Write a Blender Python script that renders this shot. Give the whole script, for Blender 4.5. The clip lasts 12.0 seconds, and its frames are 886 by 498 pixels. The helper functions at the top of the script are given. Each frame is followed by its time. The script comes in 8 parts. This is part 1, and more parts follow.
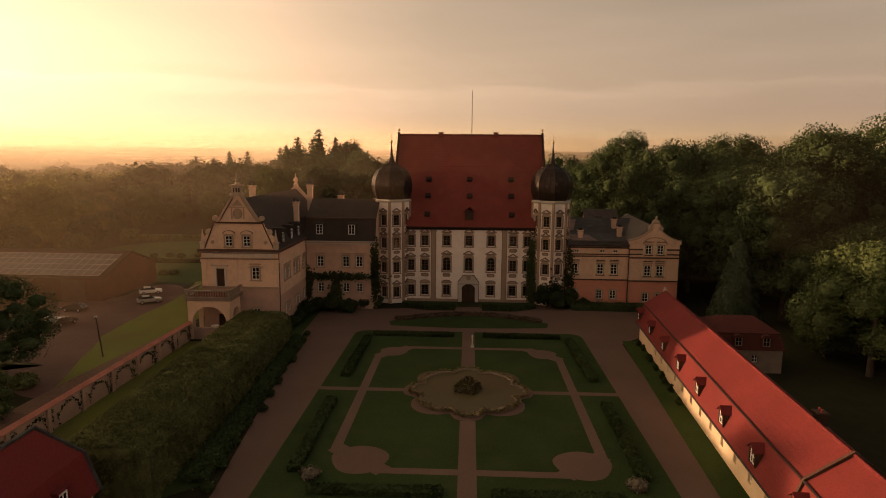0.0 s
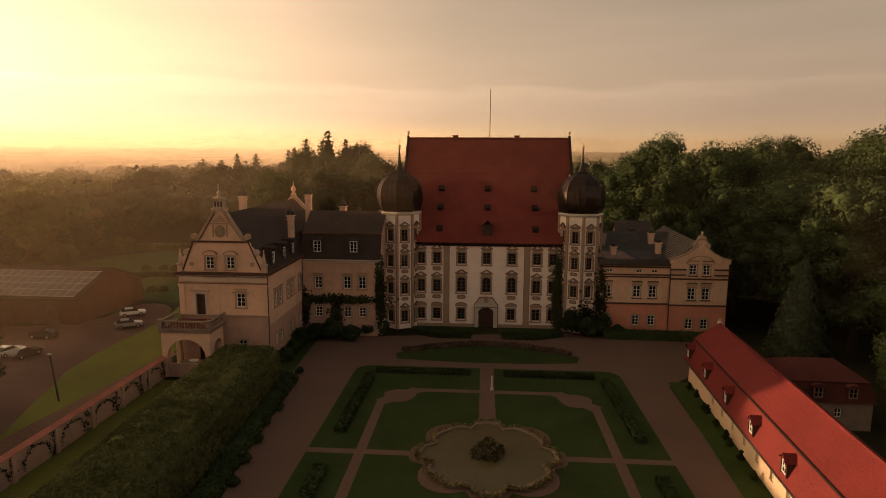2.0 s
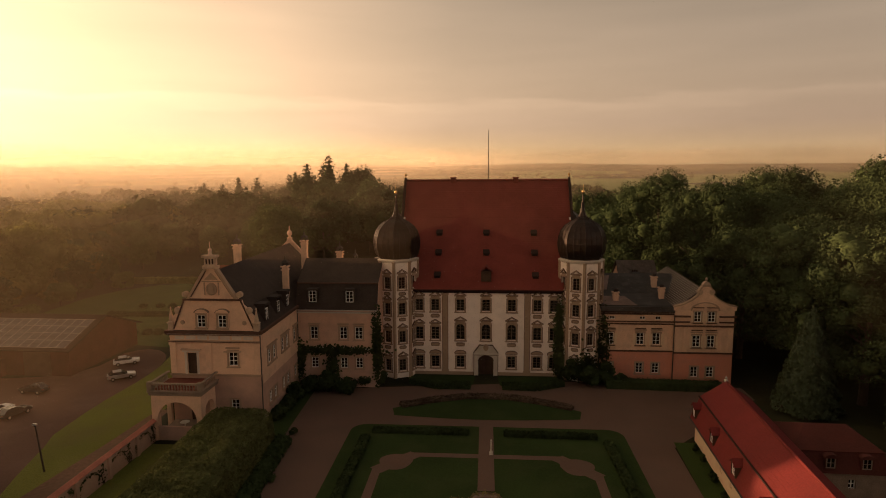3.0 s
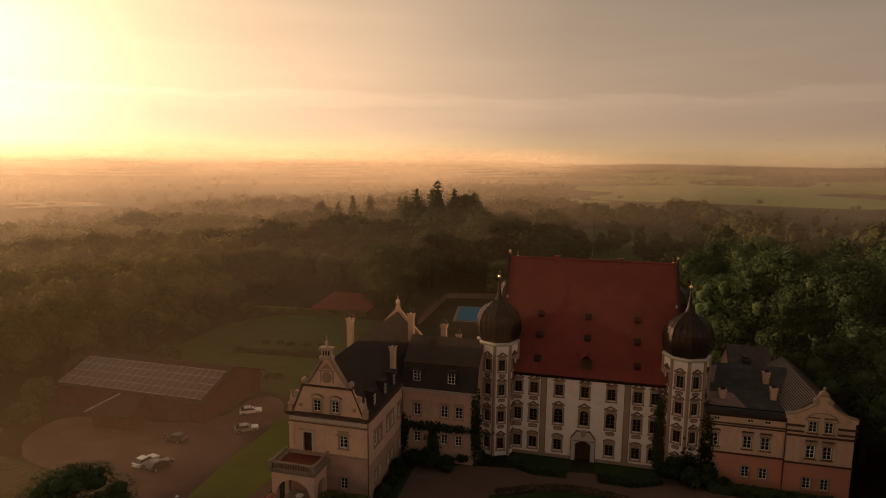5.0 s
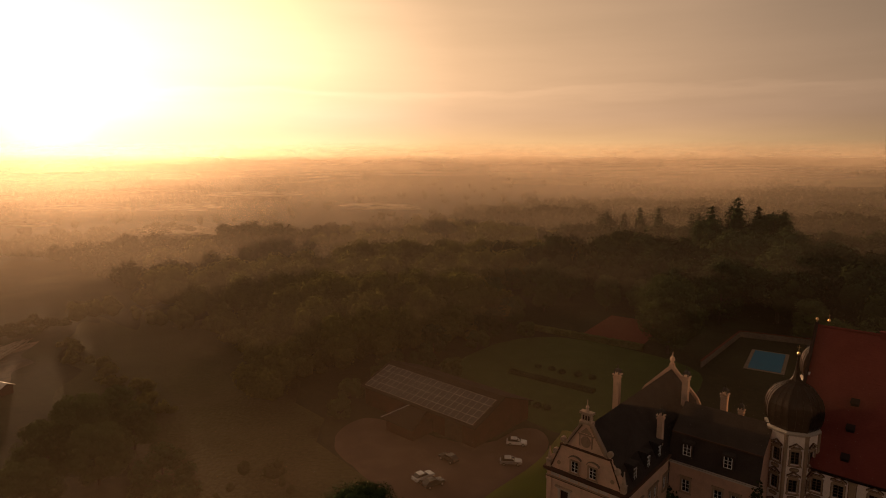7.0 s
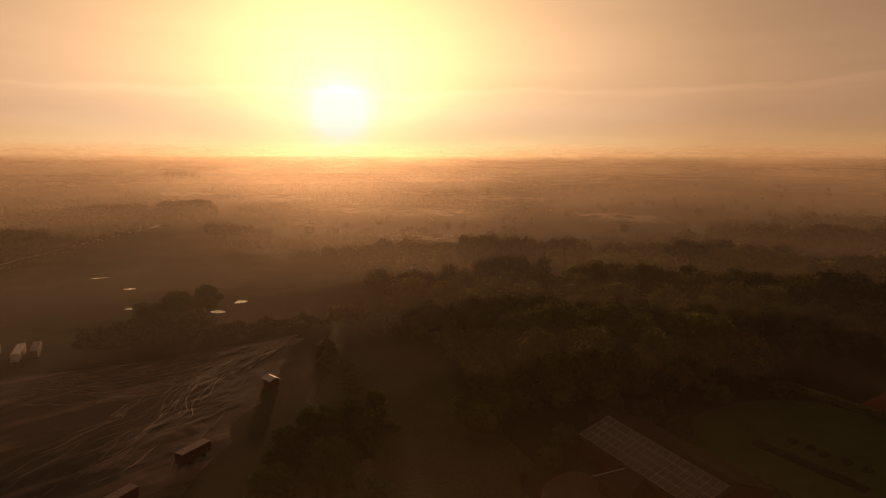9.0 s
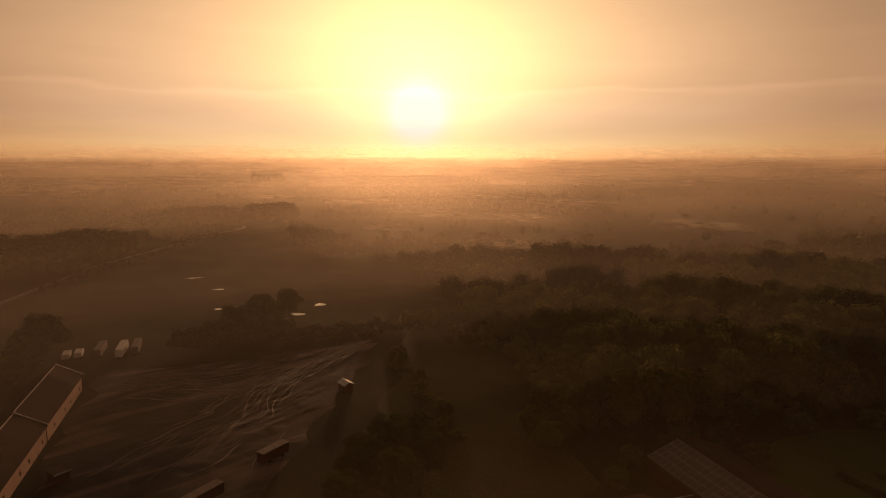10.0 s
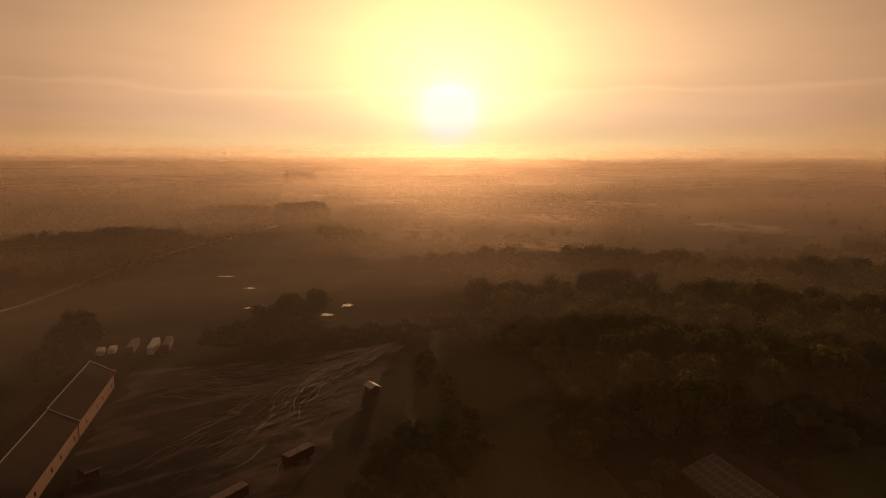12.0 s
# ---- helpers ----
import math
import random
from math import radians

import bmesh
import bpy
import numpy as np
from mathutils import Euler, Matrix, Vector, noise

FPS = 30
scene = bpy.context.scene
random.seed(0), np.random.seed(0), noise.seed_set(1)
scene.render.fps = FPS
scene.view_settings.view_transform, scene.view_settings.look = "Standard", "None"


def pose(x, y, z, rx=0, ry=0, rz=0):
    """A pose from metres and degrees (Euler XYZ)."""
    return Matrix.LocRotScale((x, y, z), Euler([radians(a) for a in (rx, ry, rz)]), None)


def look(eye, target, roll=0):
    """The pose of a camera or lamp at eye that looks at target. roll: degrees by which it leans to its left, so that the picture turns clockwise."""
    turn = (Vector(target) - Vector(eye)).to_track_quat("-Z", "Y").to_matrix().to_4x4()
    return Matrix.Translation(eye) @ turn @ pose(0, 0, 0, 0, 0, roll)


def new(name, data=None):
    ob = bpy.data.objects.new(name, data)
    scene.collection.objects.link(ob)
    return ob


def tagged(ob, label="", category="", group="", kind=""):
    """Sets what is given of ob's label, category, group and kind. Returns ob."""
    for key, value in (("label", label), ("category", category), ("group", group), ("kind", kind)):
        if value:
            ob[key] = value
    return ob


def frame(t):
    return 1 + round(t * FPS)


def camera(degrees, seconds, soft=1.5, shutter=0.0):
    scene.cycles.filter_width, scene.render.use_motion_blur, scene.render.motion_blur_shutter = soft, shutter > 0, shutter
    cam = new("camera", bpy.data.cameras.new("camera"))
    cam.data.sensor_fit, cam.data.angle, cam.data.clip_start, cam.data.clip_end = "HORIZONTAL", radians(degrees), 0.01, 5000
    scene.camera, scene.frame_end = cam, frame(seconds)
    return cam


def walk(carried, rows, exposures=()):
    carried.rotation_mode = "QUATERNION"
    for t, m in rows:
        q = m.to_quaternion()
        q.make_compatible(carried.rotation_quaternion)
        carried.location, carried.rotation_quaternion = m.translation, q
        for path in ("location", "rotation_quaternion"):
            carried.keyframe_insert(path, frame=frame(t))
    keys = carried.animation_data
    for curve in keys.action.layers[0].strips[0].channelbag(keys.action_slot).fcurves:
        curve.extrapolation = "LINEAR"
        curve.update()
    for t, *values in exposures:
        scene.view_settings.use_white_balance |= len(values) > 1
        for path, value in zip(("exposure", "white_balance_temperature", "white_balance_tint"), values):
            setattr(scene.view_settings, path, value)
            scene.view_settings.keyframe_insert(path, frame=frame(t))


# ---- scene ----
cam = camera(72.6, 12.0, soft=1.0)
PATH = [
    (0, (0.059, -117.098, 28.498), (-0.026, -115.123, 28.195), 0.4),
    (0.5, (-0.224, -115.373, 28.527), (-0.309, -113.398, 28.223), 0.6),
    (1, (-0.53, -112.083, 28.627), (-0.623, -110.109, 28.324), 0.6),
    (1.5, (-0.479, -107.938, 28.634), (-0.6, -105.964, 28.333), 0.5),
    (2, (-0.643, -103.126, 29.607), (-0.774, -101.153, 29.304), 0.3),
    (2.5, (-0.275, -100.07, 32.086), (-0.42, -98.097, 31.791), 0.1),
    (3, (0.137, -100.217, 35.086), (-0.007, -98.239, 34.824), -0.3),
    (3.2, (0.405, -100.63, 35.811), (0.262, -98.649, 35.576), -0.4),
    (4.8, (0.379, -100.827, 49.473), (-0.01, -98.886, 49.185), -0.2),
    (5, (0.554, -101.45, 50.341), (0.068, -99.53, 50.066), 0.6),
    (5.5, (1.739, -101.275, 53.538), (0.965, -99.454, 53.248), 0.5),
    (6, (2.603, -100.62, 55.431), (1.602, -98.913, 55.14), -0.1),
    (6.5, (2.016, -100.021, 57.711), (0.862, -98.414, 57.419), 0.0),
    (7, (2.0, -98.587, 59.673), (0.696, -97.099, 59.381), 0.0),
    (7.2, (1.635, -97.853, 60.337), (0.279, -96.412, 60.046), 0.0),
    (8.8, (-0.505, -91.413, 67.831), (-2.254, -90.49, 67.536), 0.2),
    (9, (-0.084, -91.023, 68.463), (-1.867, -90.165, 68.168), 0.1),
    (9.5, (2.187, -91.054, 70.82), (0.337, -90.354, 70.525), -0.1),
    (10, (2.928, -90.893, 72.766), (1.052, -90.264, 72.472), -0.0),
    (10.5, (2.822, -91.585, 73.168), (0.936, -90.989, 72.873), 0.0),
    (11, (2.745, -90.678, 73.53), (0.844, -90.131, 73.235), 0.2),
    (11.5, (2.185, -90.139, 73.539), (0.277, -89.617, 73.244), 0.2),
    (12, (0.476, -89.765, 73.361), (-1.429, -89.23, 73.066), 0.2),
]
walk(cam, [(t, look(eye, target, roll)) for t, eye, target, roll in PATH],
     exposures=[(0, 1.62, 5700, 6), (2.5, 1.58, 5750, 5), (3.2, 1.50, 5750, 5), (5.0, 1.14, 5620, 7), (5.5, 0.94, 5700, 8), (6.5, 0.59, 5900, 10), (7.2, 0.30, 6150, 14), (8.8, -0.37, 6700, 21), (9.5, -0.48, 6720, 22), (12, -0.48, 6720, 22)])

# ---- light ----
scene.cycles.transparent_max_bounces = 32          # many thin veils of mist lie one behind another
SUN_AZ, SUN_EL = radians(163.8), radians(4.4)     # counter-clockwise from +x, and above the horizon
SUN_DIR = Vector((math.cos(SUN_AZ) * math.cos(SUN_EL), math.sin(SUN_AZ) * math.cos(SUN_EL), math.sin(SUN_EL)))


def build_world():
    w = bpy.data.worlds.new("evening_sky")
    scene.world = w
    w.use_nodes = True
    nt = w.node_tree
    nt.nodes.clear()
    out = nt.nodes.new("ShaderNodeOutputWorld")
    sky = nt.nodes.new("ShaderNodeTexSky")
    sky.sky_type = "NISHITA"
    sky.sun_disc = False
    sky.sun_elevation = SUN_EL
    sky.sun_rotation = math.pi / 2 - SUN_AZ
    sky.air_density, sky.dust_density, sky.ozone_density = 0.6, 10.0, 0.0
    geo = nt.nodes.new("ShaderNodeTexCoord")
    nrm = nt.nodes.new("ShaderNodeVectorMath"); nrm.operation = "NORMALIZE"
    nt.links.new(geo.outputs["Generated"], nrm.inputs[0])
    dot = nt.nodes.new("ShaderNodeVectorMath"); dot.operation = "DOT_PRODUCT"
    nt.links.new(nrm.outputs[0], dot.inputs[0])
    dot.inputs[1].default_value = SUN_DIR
    acos = nt.nodes.new("ShaderNodeMath"); acos.operation = "ARCCOSINE"
    nt.links.new(dot.outputs["Value"], acos.inputs[0])
    deg = nt.nodes.new("ShaderNodeMath"); deg.operation = "MULTIPLY"
    nt.links.new(acos.outputs[0], deg.inputs[0]); deg.inputs[1].default_value = 1 / math.pi
    # haze that glows round the sun: angle from the sun -> radiance
    ramp = nt.nodes.new("ShaderNodeValToRGB")
    nt.links.new(deg.outputs[0], ramp.inputs[0])
    ramp.color_ramp.interpolation = "B_SPLINE"
    # stops from 0.73 on: unseen sky opposite the sun, raised to fill the facades
    stops = [(0.0, (16.0, 13.5, 6.5)), (0.0045, (8.0, 6.8, 3.2)), (0.0095, (1.8, 1.52, 0.86)), (0.024, (1.30, 0.99, 0.58)), (0.055, (1.10, 0.80, 0.48)), (0.10, (0.96, 0.66, 0.395)), (0.145, (0.82, 0.52, 0.295)),
             (0.19, (0.64, 0.37, 0.19)), (0.3, (0.41, 0.242, 0.132)), (0.39, (0.236, 0.146, 0.085)), (0.6, (0.118, 0.074, 0.047)), (0.73, (0.30, 0.188, 0.116)), (1.0, (0.44, 0.276, 0.17))]
    els = ramp.color_ramp.elements
    while len(els) < len(stops):
        els.new(0.5)
    for e, (p, c) in zip(els, stops):
        e.position, e.color = p, (*c, 1)
    # cloud streaks and a duller sky higher up
    sep = nt.nodes.new("ShaderNodeSeparateXYZ")
    nt.links.new(nrm.outputs[0], sep.inputs[0])
    mp = nt.nodes.new("ShaderNodeMapping")
    nt.links.new(nrm.outputs[0], mp.inputs[0]); mp.inputs["Scale"].default_value = (1.3, 1.3, 11)
    nz = nt.nodes.new("ShaderNodeTexNoise")
    nt.links.new(mp.outputs[0], nz.inputs["Vector"]); nz.inputs["Scale"].default_value = 1.7; nz.inputs["Detail"].default_value = 5
    cl = nt.nodes.new("ShaderNodeMapRange")
    nt.links.new(nz.outputs[0], cl.inputs["Value"])
    for k, v in (("From Min", 0.35), ("From Max", 0.7), ("To Min", 0.92), ("To Max", 1.06)):
        cl.inputs[k].default_value = v
    hi = nt.nodes.new("ShaderNodeMapRange")
    nt.links.new(sep.outputs["Z"], hi.inputs["Value"])
    for k, v in (("From Min", 0.08), ("From Max", 0.45), ("To Min", 1.0), ("To Max", 0.30)):
        hi.inputs[k].default_value = v
    # a thin sheet of cloud with a ragged lower edge a little above the sun
    mw = nt.nodes.new("ShaderNodeMapping")
    nt.links.new(nrm.outputs[0], mw.inputs[0]); mw.inputs["Scale"].default_value = (4.0, 4.0, 30)
    wv = nt.nodes.new("ShaderNodeTexNoise")
    nt.links.new(mw.outputs[0], wv.inputs["Vector"]); wv.inputs["Scale"].default_value = 1.6; wv.inputs["Detail"].default_value = 6
    ragged = nt.nodes.new("ShaderNodeMath"); ragged.operation = "MULTIPLY_ADD"
    nt.links.new(wv.outputs[0], ragged.inputs[0]); ragged.inputs[1].default_value = 0.05; nt.links.new(sep.outputs["Z"], ragged.inputs[2])
    rim = nt.nodes.new("ShaderNodeValToRGB")
    nt.links.new(ragged.outputs[0], rim.inputs[0])
    rim.color_ramp.interpolation = "EASE"
    bands = [(0.0, 1.0), (0.116, 1.0), (0.129, 1.08), (0.139, 0.955), (0.20, 0.99), (0.26, 0.95), (0.40, 0.98)]
    while len(rim.color_ramp.elements) < len(bands):
        rim.color_ramp.elements.new(0.5)
    for e, (p, c) in zip(rim.color_ramp.elements, bands):
        e.position, e.color = p, (c, c, c, 1)
    m0 = nt.nodes.new("ShaderNodeMath"); m0.operation = "MULTIPLY"
    nt.links.new(cl.outputs[0], m0.inputs[0]); nt.links.new(rim.outputs[0], m0.inputs[1])
    m1 = nt.nodes.new("ShaderNodeMath"); m1.operation = "MULTIPLY"
    nt.links.new(m0.outputs[0], m1.inputs[0]); nt.links.new(hi.outputs[0], m1.inputs[1])
    # golden dust low over the land
    low = nt.nodes.new("ShaderNodeValToRGB")
    nt.links.new(sep.outputs["Z"], low.inputs[0])
    low.color_ramp.interpolation = "EASE"
    low.color_ramp.elements[0].position, low.color_ramp.elements[0].color = 0.0, (1.42, 1.36, 0.98, 1)
    low.color_ramp.elements[1].position, low.color_ramp.elements[1].color = 0.075, (1.0, 1.0, 1.0, 1)
    gold = nt.nodes.new("ShaderNodeVectorMath"); gold.operation = "MULTIPLY"
    nt.links.new(ramp.outputs[0], gold.inputs[0]); nt.links.new(low.outputs[0], gold.inputs[1])
    vm = nt.nodes.new("ShaderNodeVectorMath"); vm.operation = "SCALE"
    nt.links.new(gold.outputs[0], vm.inputs[0]); nt.links.new(m1.outputs[0], vm.inputs["Scale"])
    bg1 = nt.nodes.new("ShaderNodeBackground"); bg1.inputs[1].default_value = 0.05
    warm = nt.nodes.new("ShaderNodeVectorMath"); warm.operation = "MULTIPLY"      # dust in the evening air
    nt.links.new(sky.outputs[0], warm.inputs[0]); warm.inputs[1].default_value = (1.0, 0.86, 0.62)
    nt.links.new(warm.outputs[0], bg1.inputs[0])
    bg2 = nt.nodes.new("ShaderNodeBackground"); bg2.inputs[1].default_value = 1.0
    nt.links.new(vm.outputs[0], bg2.inputs[0])
    add = nt.nodes.new("ShaderNodeAddShader")
    nt.links.new(bg1.outputs[0], add.inputs[0]); nt.links.new(bg2.outputs[0], add.inputs[1])
    nt.links.new(add.outputs[0], out.inputs[0])


build_world()
sun_data = bpy.data.lights.new("sun", "SUN")
sun_data.energy, sun_data.angle, sun_data.color = 2.85, radians(1.2), (1.0, 0.56, 0.27)
sun = new("sun", sun_data)
sun.matrix_world = look(SUN_DIR * 200, (0, 0, 0))


# ---- materials ----
def material(name, base, rough=0.85, vary=0.18, coarse=0.25, fine=4.0, bump=0.25, metal=0.0, stain=None, stain_amount=0.0,
             per_object=0.0, per_island=0.0, lines=None, spec=0.12):
    """A surface with variation at two scales; lines = (axis, per metre, depth) for courses or seams."""
    m = bpy.data.materials.new(name)
    m.use_nodes = True
    nt = m.node_tree
    b = nt.nodes["Principled BSDF"]
    L = nt.links.new
    tc = nt.nodes.new("ShaderNodeTexCoord")
    n1 = nt.nodes.new("ShaderNodeTexNoise"); n1.inputs["Scale"].default_value = coarse; n1.inputs["Detail"].default_value = 6
    n2 = nt.nodes.new("ShaderNodeTexNoise"); n2.inputs["Scale"].default_value = fine; n2.inputs["Detail"].default_value = 4
    L(tc.outputs["Object"], n1.inputs["Vector"]); L(tc.outputs["Object"], n2.inputs["Vector"])
    sm = nt.nodes.new("ShaderNodeMath"); sm.operation = "ADD"
    L(n1.outputs[0], sm.inputs[0]); L(n2.outputs[0], sm.inputs[1])
    last = sm.outputs[0]
    if per_object or per_island:
        src = nt.nodes.new("ShaderNodeObjectInfo").outputs["Random"] if per_object else nt.nodes.new("ShaderNodeNewGeometry").outputs["Random Per Island"]
        k = nt.nodes.new("ShaderNodeMath"); k.operation = "MULTIPLY_ADD"
        L(src, k.inputs[0]); k.inputs[1].default_value = per_object or per_island; L(last, k.inputs[2])
        k2 = nt.nodes.new("ShaderNodeMath"); k2.operation = "SUBTRACT"
        L(k.outputs[0], k2.inputs[0]); k2.inputs[1].default_value = (per_object or per_island) / 2
        last = k2.outputs[0]
    mr = nt.nodes.new("ShaderNodeMapRange")
    L(last, mr.inputs["Value"])
    for key, v in (("From Min", 0.65), ("From Max", 1.35), ("To Min", 1 - vary), ("To Max", 1 + vary)):
        mr.inputs[key].default_value = v
    sc = nt.nodes.new("ShaderNodeVectorMath"); sc.operation = "SCALE"
    sc.inputs[0].default_value = base
    L(mr.outputs[0], sc.inputs["Scale"])
    col = sc.outputs[0]
    if stain:
        n3 = nt.nodes.new("ShaderNodeTexNoise"); n3.inputs["Scale"].default_value = coarse * 2.3; n3.inputs["Detail"].default_value = 8
        L(tc.outputs["Object"], n3.inputs["Vector"])
        r3 = nt.nodes.new("ShaderNodeMapRange"); L(n3.outputs[0], r3.inputs["Value"])
        for key, v in (("From Min", 0.48), ("From Max", 0.72), ("To Min", 0.0), ("To Max", stain_amount)):
            r3.inputs[key].default_value = v
        mx = nt.nodes.new("ShaderNodeMix"); mx.data_type = "RGBA"
        L(r3.outputs[0], mx.inputs["Factor"]); L(col, mx.inputs[6]); mx.inputs[7].default_value = (*stain, 1)
        col = mx.outputs[2]
    L(col, b.inputs["Base Color"])
    b.inputs["Roughness"].default_value = rough
    b.inputs["Metallic"].default_value = metal
    b.inputs["Specular IOR Level"].default_value = spec
    if bump:
        height = n2.outputs[0]
        if lines:
            axis, per_metre, depth = lines
            wv = nt.nodes.new("ShaderNodeTexWave"); wv.wave_type = "BANDS"; wv.bands_direction = axis; wv.wave_profile = "SAW"
            wv.inputs["Scale"].default_value = per_metre * 2 * math.pi / 20; wv.inputs["Distortion"].default_value = 0.25
            L(tc.outputs["Object"], wv.inputs["Vector"])
            ml = nt.nodes.new("ShaderNodeMath"); ml.operation = "MULTIPLY_ADD"
            L(wv.outputs["Fac"], ml.inputs[0]); ml.inputs[1].default_value = depth; L(height, ml.inputs[2])
            height = ml.outputs[0]
        bp = nt.nodes.new("ShaderNodeBump"); bp.inputs["Strength"].default_value = bump; bp.inputs["Distance"].default_value = 0.06
        L(height, bp.inputs["Height"]); L(bp.outputs[0], b.inputs["Normal"])
    return m


def glass_material():
    m = bpy.data.materials.new("window_glass")
    m.use_nodes = True
    b = m.node_tree.nodes["Principled BSDF"]
    b.inputs["Base Color"].default_value = (0.10, 0.10, 0.09, 1)
    b.inputs["Roughness"].default_value = 0.06
    b.inputs["Transmission Weight"].default_value = 0.85
    b.inputs["IOR"].default_value = 1.45
    return m


def leaf_material(name, base, vary=0.5, through_light=0.11):
    m = material(name, base, rough=1.0, vary=vary, coarse=0.22, fine=1.5, bump=0.0, per_object=0.5, spec=0.0)
    nt = m.node_tree
    b = nt.nodes["Principled BSDF"]
    col = b.inputs["Base Color"].links[0].from_socket
    tr = nt.nodes.new("ShaderNodeBsdfTranslucent")
    nt.links.new(col, tr.inputs[0])
    mx = nt.nodes.new("ShaderNodeMixShader"); mx.inputs[0].default_value = through_light
    nt.links.new(b.outputs[0], mx.inputs[1]); nt.links.new(tr.outputs[0], mx.inputs[2])
    out = [n for n in nt.nodes if n.type == "OUTPUT_MATERIAL"][0]
    nt.links.new(mx.outputs[0], out.inputs["Surface"])
    return m


WHITE = material("white_limewash", (0.80, 0.70, 0.615), 0.9, 0.08, 0.35, 6, 0.15, stain=(0.55, 0.47, 0.39), stain_amount=0.35)
OCHRE = material("ochre_plaster_band", (0.33, 0.235, 0.16), 0.9, 0.12, 0.5, 6, 0.15)
TRIM = material("tan_plaster_trim", (0.34, 0.245, 0.17), 0.9, 0.12, 0.8, 9, 0.2)
STONE = material("light_stone_trim", (0.52, 0.46, 0.39), 0.85, 0.12, 0.8, 9, 0.2)
CREAM = material("cream_plaster", (0.64, 0.435, 0.30), 0.9, 0.12, 0.3, 6, 0.2, stain=(0.36, 0.27, 0.2), stain_amount=0.4)
PINK = material("salmon_plaster", (0.55, 0.235, 0.155), 0.9, 0.12, 0.3, 6, 0.2, stain=(0.36, 0.22, 0.17), stain_amount=0.4)
LINKP = material("dull_rose_plaster", (0.52, 0.335, 0.24), 0.9, 0.12, 0.3, 6, 0.2, stain=(0.33, 0.24, 0.19), stain_amount=0.45)
GREYP = material("grey_pink_plaster", (0.44, 0.285, 0.215), 0.9, 0.12, 0.3, 6, 0.2, stain=(0.28, 0.21, 0.17), stain_amount=0.5)
TILE = material("red_clay_tiles", (0.168, 0.040, 0.031), 0.9, 0.22, 0.18, 5, 0.5, stain=(0.21, 0.052, 0.036), stain_amount=0.5, lines=("Z", 3.0, 0.8), spec=0.12)
SLATE = material("dark_slate", (0.050, 0.037, 0.030), 0.8, 0.3, 0.5, 5, 0.4, lines=("Z", 3.5, 0.6), spec=0.15)
COPPER = material("dark_copper", (0.032, 0.022, 0.018), 0.34, 0.3, 0.6, 5, 0.25, metal=0.45, stain=(0.035, 0.034, 0.03), stain_amount=0.6)
LEAD = material("dark_sheet_metal", (0.055, 0.05, 0.046), 0.6, 0.35, 0.25, 5, 0.15, metal=0.2, stain=(0.11, 0.10, 0.09), stain_amount=0.6)
GILT = material("gilded_ball", (0.75, 0.5, 0.2), 0.3, 0.1, 1, 9, 0.0, metal=1.0)
SASH = material("white_painted_wood", (0.72, 0.69, 0.63), 0.6, 0.08, 1, 12, 0.05)
SASHBROWN = material("brown_window_oak", (0.17, 0.115, 0.08), 0.6, 0.2, 0.8, 10, 0.1)
DARKWOOD = material("dark_stained_wood", (0.07, 0.042, 0.028), 0.6, 0.3, 0.8, 10, 0.3)
BARNWOOD = material("weathered_barn_boards", (0.070, 0.021, 0.015), 0.85, 0.3, 0.6, 8, 0.4, lines=("X", 4.0, 0.9))
GLASS = glass_material()
IRON = material("dark_iron", (0.03, 0.03, 0.03), 0.5, 0.2, 1, 10, 0.1, metal=0.7)
GRAVEL = material("fine_gravel", (0.138, 0.088, 0.066), 0.95, 0.16, 0.12, 7, 0.5, stain=(0.12, 0.085, 0.065), stain_amount=0.6)
DIRT = material("bare_earth", (0.15, 0.09, 0.062), 0.95, 0.3, 0.08, 2.2, 0.8, stain=(0.11, 0.08, 0.055), stain_amount=0.8)
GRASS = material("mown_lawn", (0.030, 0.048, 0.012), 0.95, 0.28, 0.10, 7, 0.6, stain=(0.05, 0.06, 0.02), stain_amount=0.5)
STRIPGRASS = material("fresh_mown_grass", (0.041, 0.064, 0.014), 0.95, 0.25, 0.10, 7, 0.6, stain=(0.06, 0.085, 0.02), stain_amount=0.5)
MEADOW = material("rough_meadow", (0.022, 0.021, 0.0095), 0.95, 0.4, 0.012, 0.6, 0.8, stain=(0.05, 0.052, 0.022), stain_amount=0.8)
COBBLE = material("asphalt_yard", (0.105, 0.060, 0.045), 0.9, 0.25, 0.07, 5, 0.4, stain=(0.16, 0.10, 0.075), stain_amount=0.6)
HEDGE = leaf_material("hedge_leaves", (0.14, 0.145, 0.055), 0.4)
BOX = leaf_material("clipped_box_leaves", (0.043, 0.058, 0.023), 0.4)
LEAF_A = leaf_material("broadleaf_foliage", (0.052, 0.070, 0.030), 0.3)
LEAF_B = leaf_material("lime_foliage", (0.088, 0.108, 0.040), 0.3)
LEAF_C = leaf_material("conifer_needles", (0.03, 0.045, 0.018), 0.45, 0.12)
FARLEAF = leaf_material("distant_woods_foliage", (0.055, 0.059, 0.024), 0.16)
CONEGREEN = leaf_material("grey_green_needles", (0.06, 0.075, 0.042), 0.35, 0.12)
# low sun on the grass is put into this lighter base colour
SUNLIT_GRASS = material("sunlight_toned_grass", (0.135, 0.142, 0.027), 0.95, 0.3, 0.06, 5, 0.6, stain=(0.12, 0.10, 0.045), stain_amount=0.6)
for turf in (SUNLIT_GRASS, STRIPGRASS):      # upright blades catch the low sun
    turf.node_tree.nodes["Bump"].inputs["Distance"].default_value = 0.35
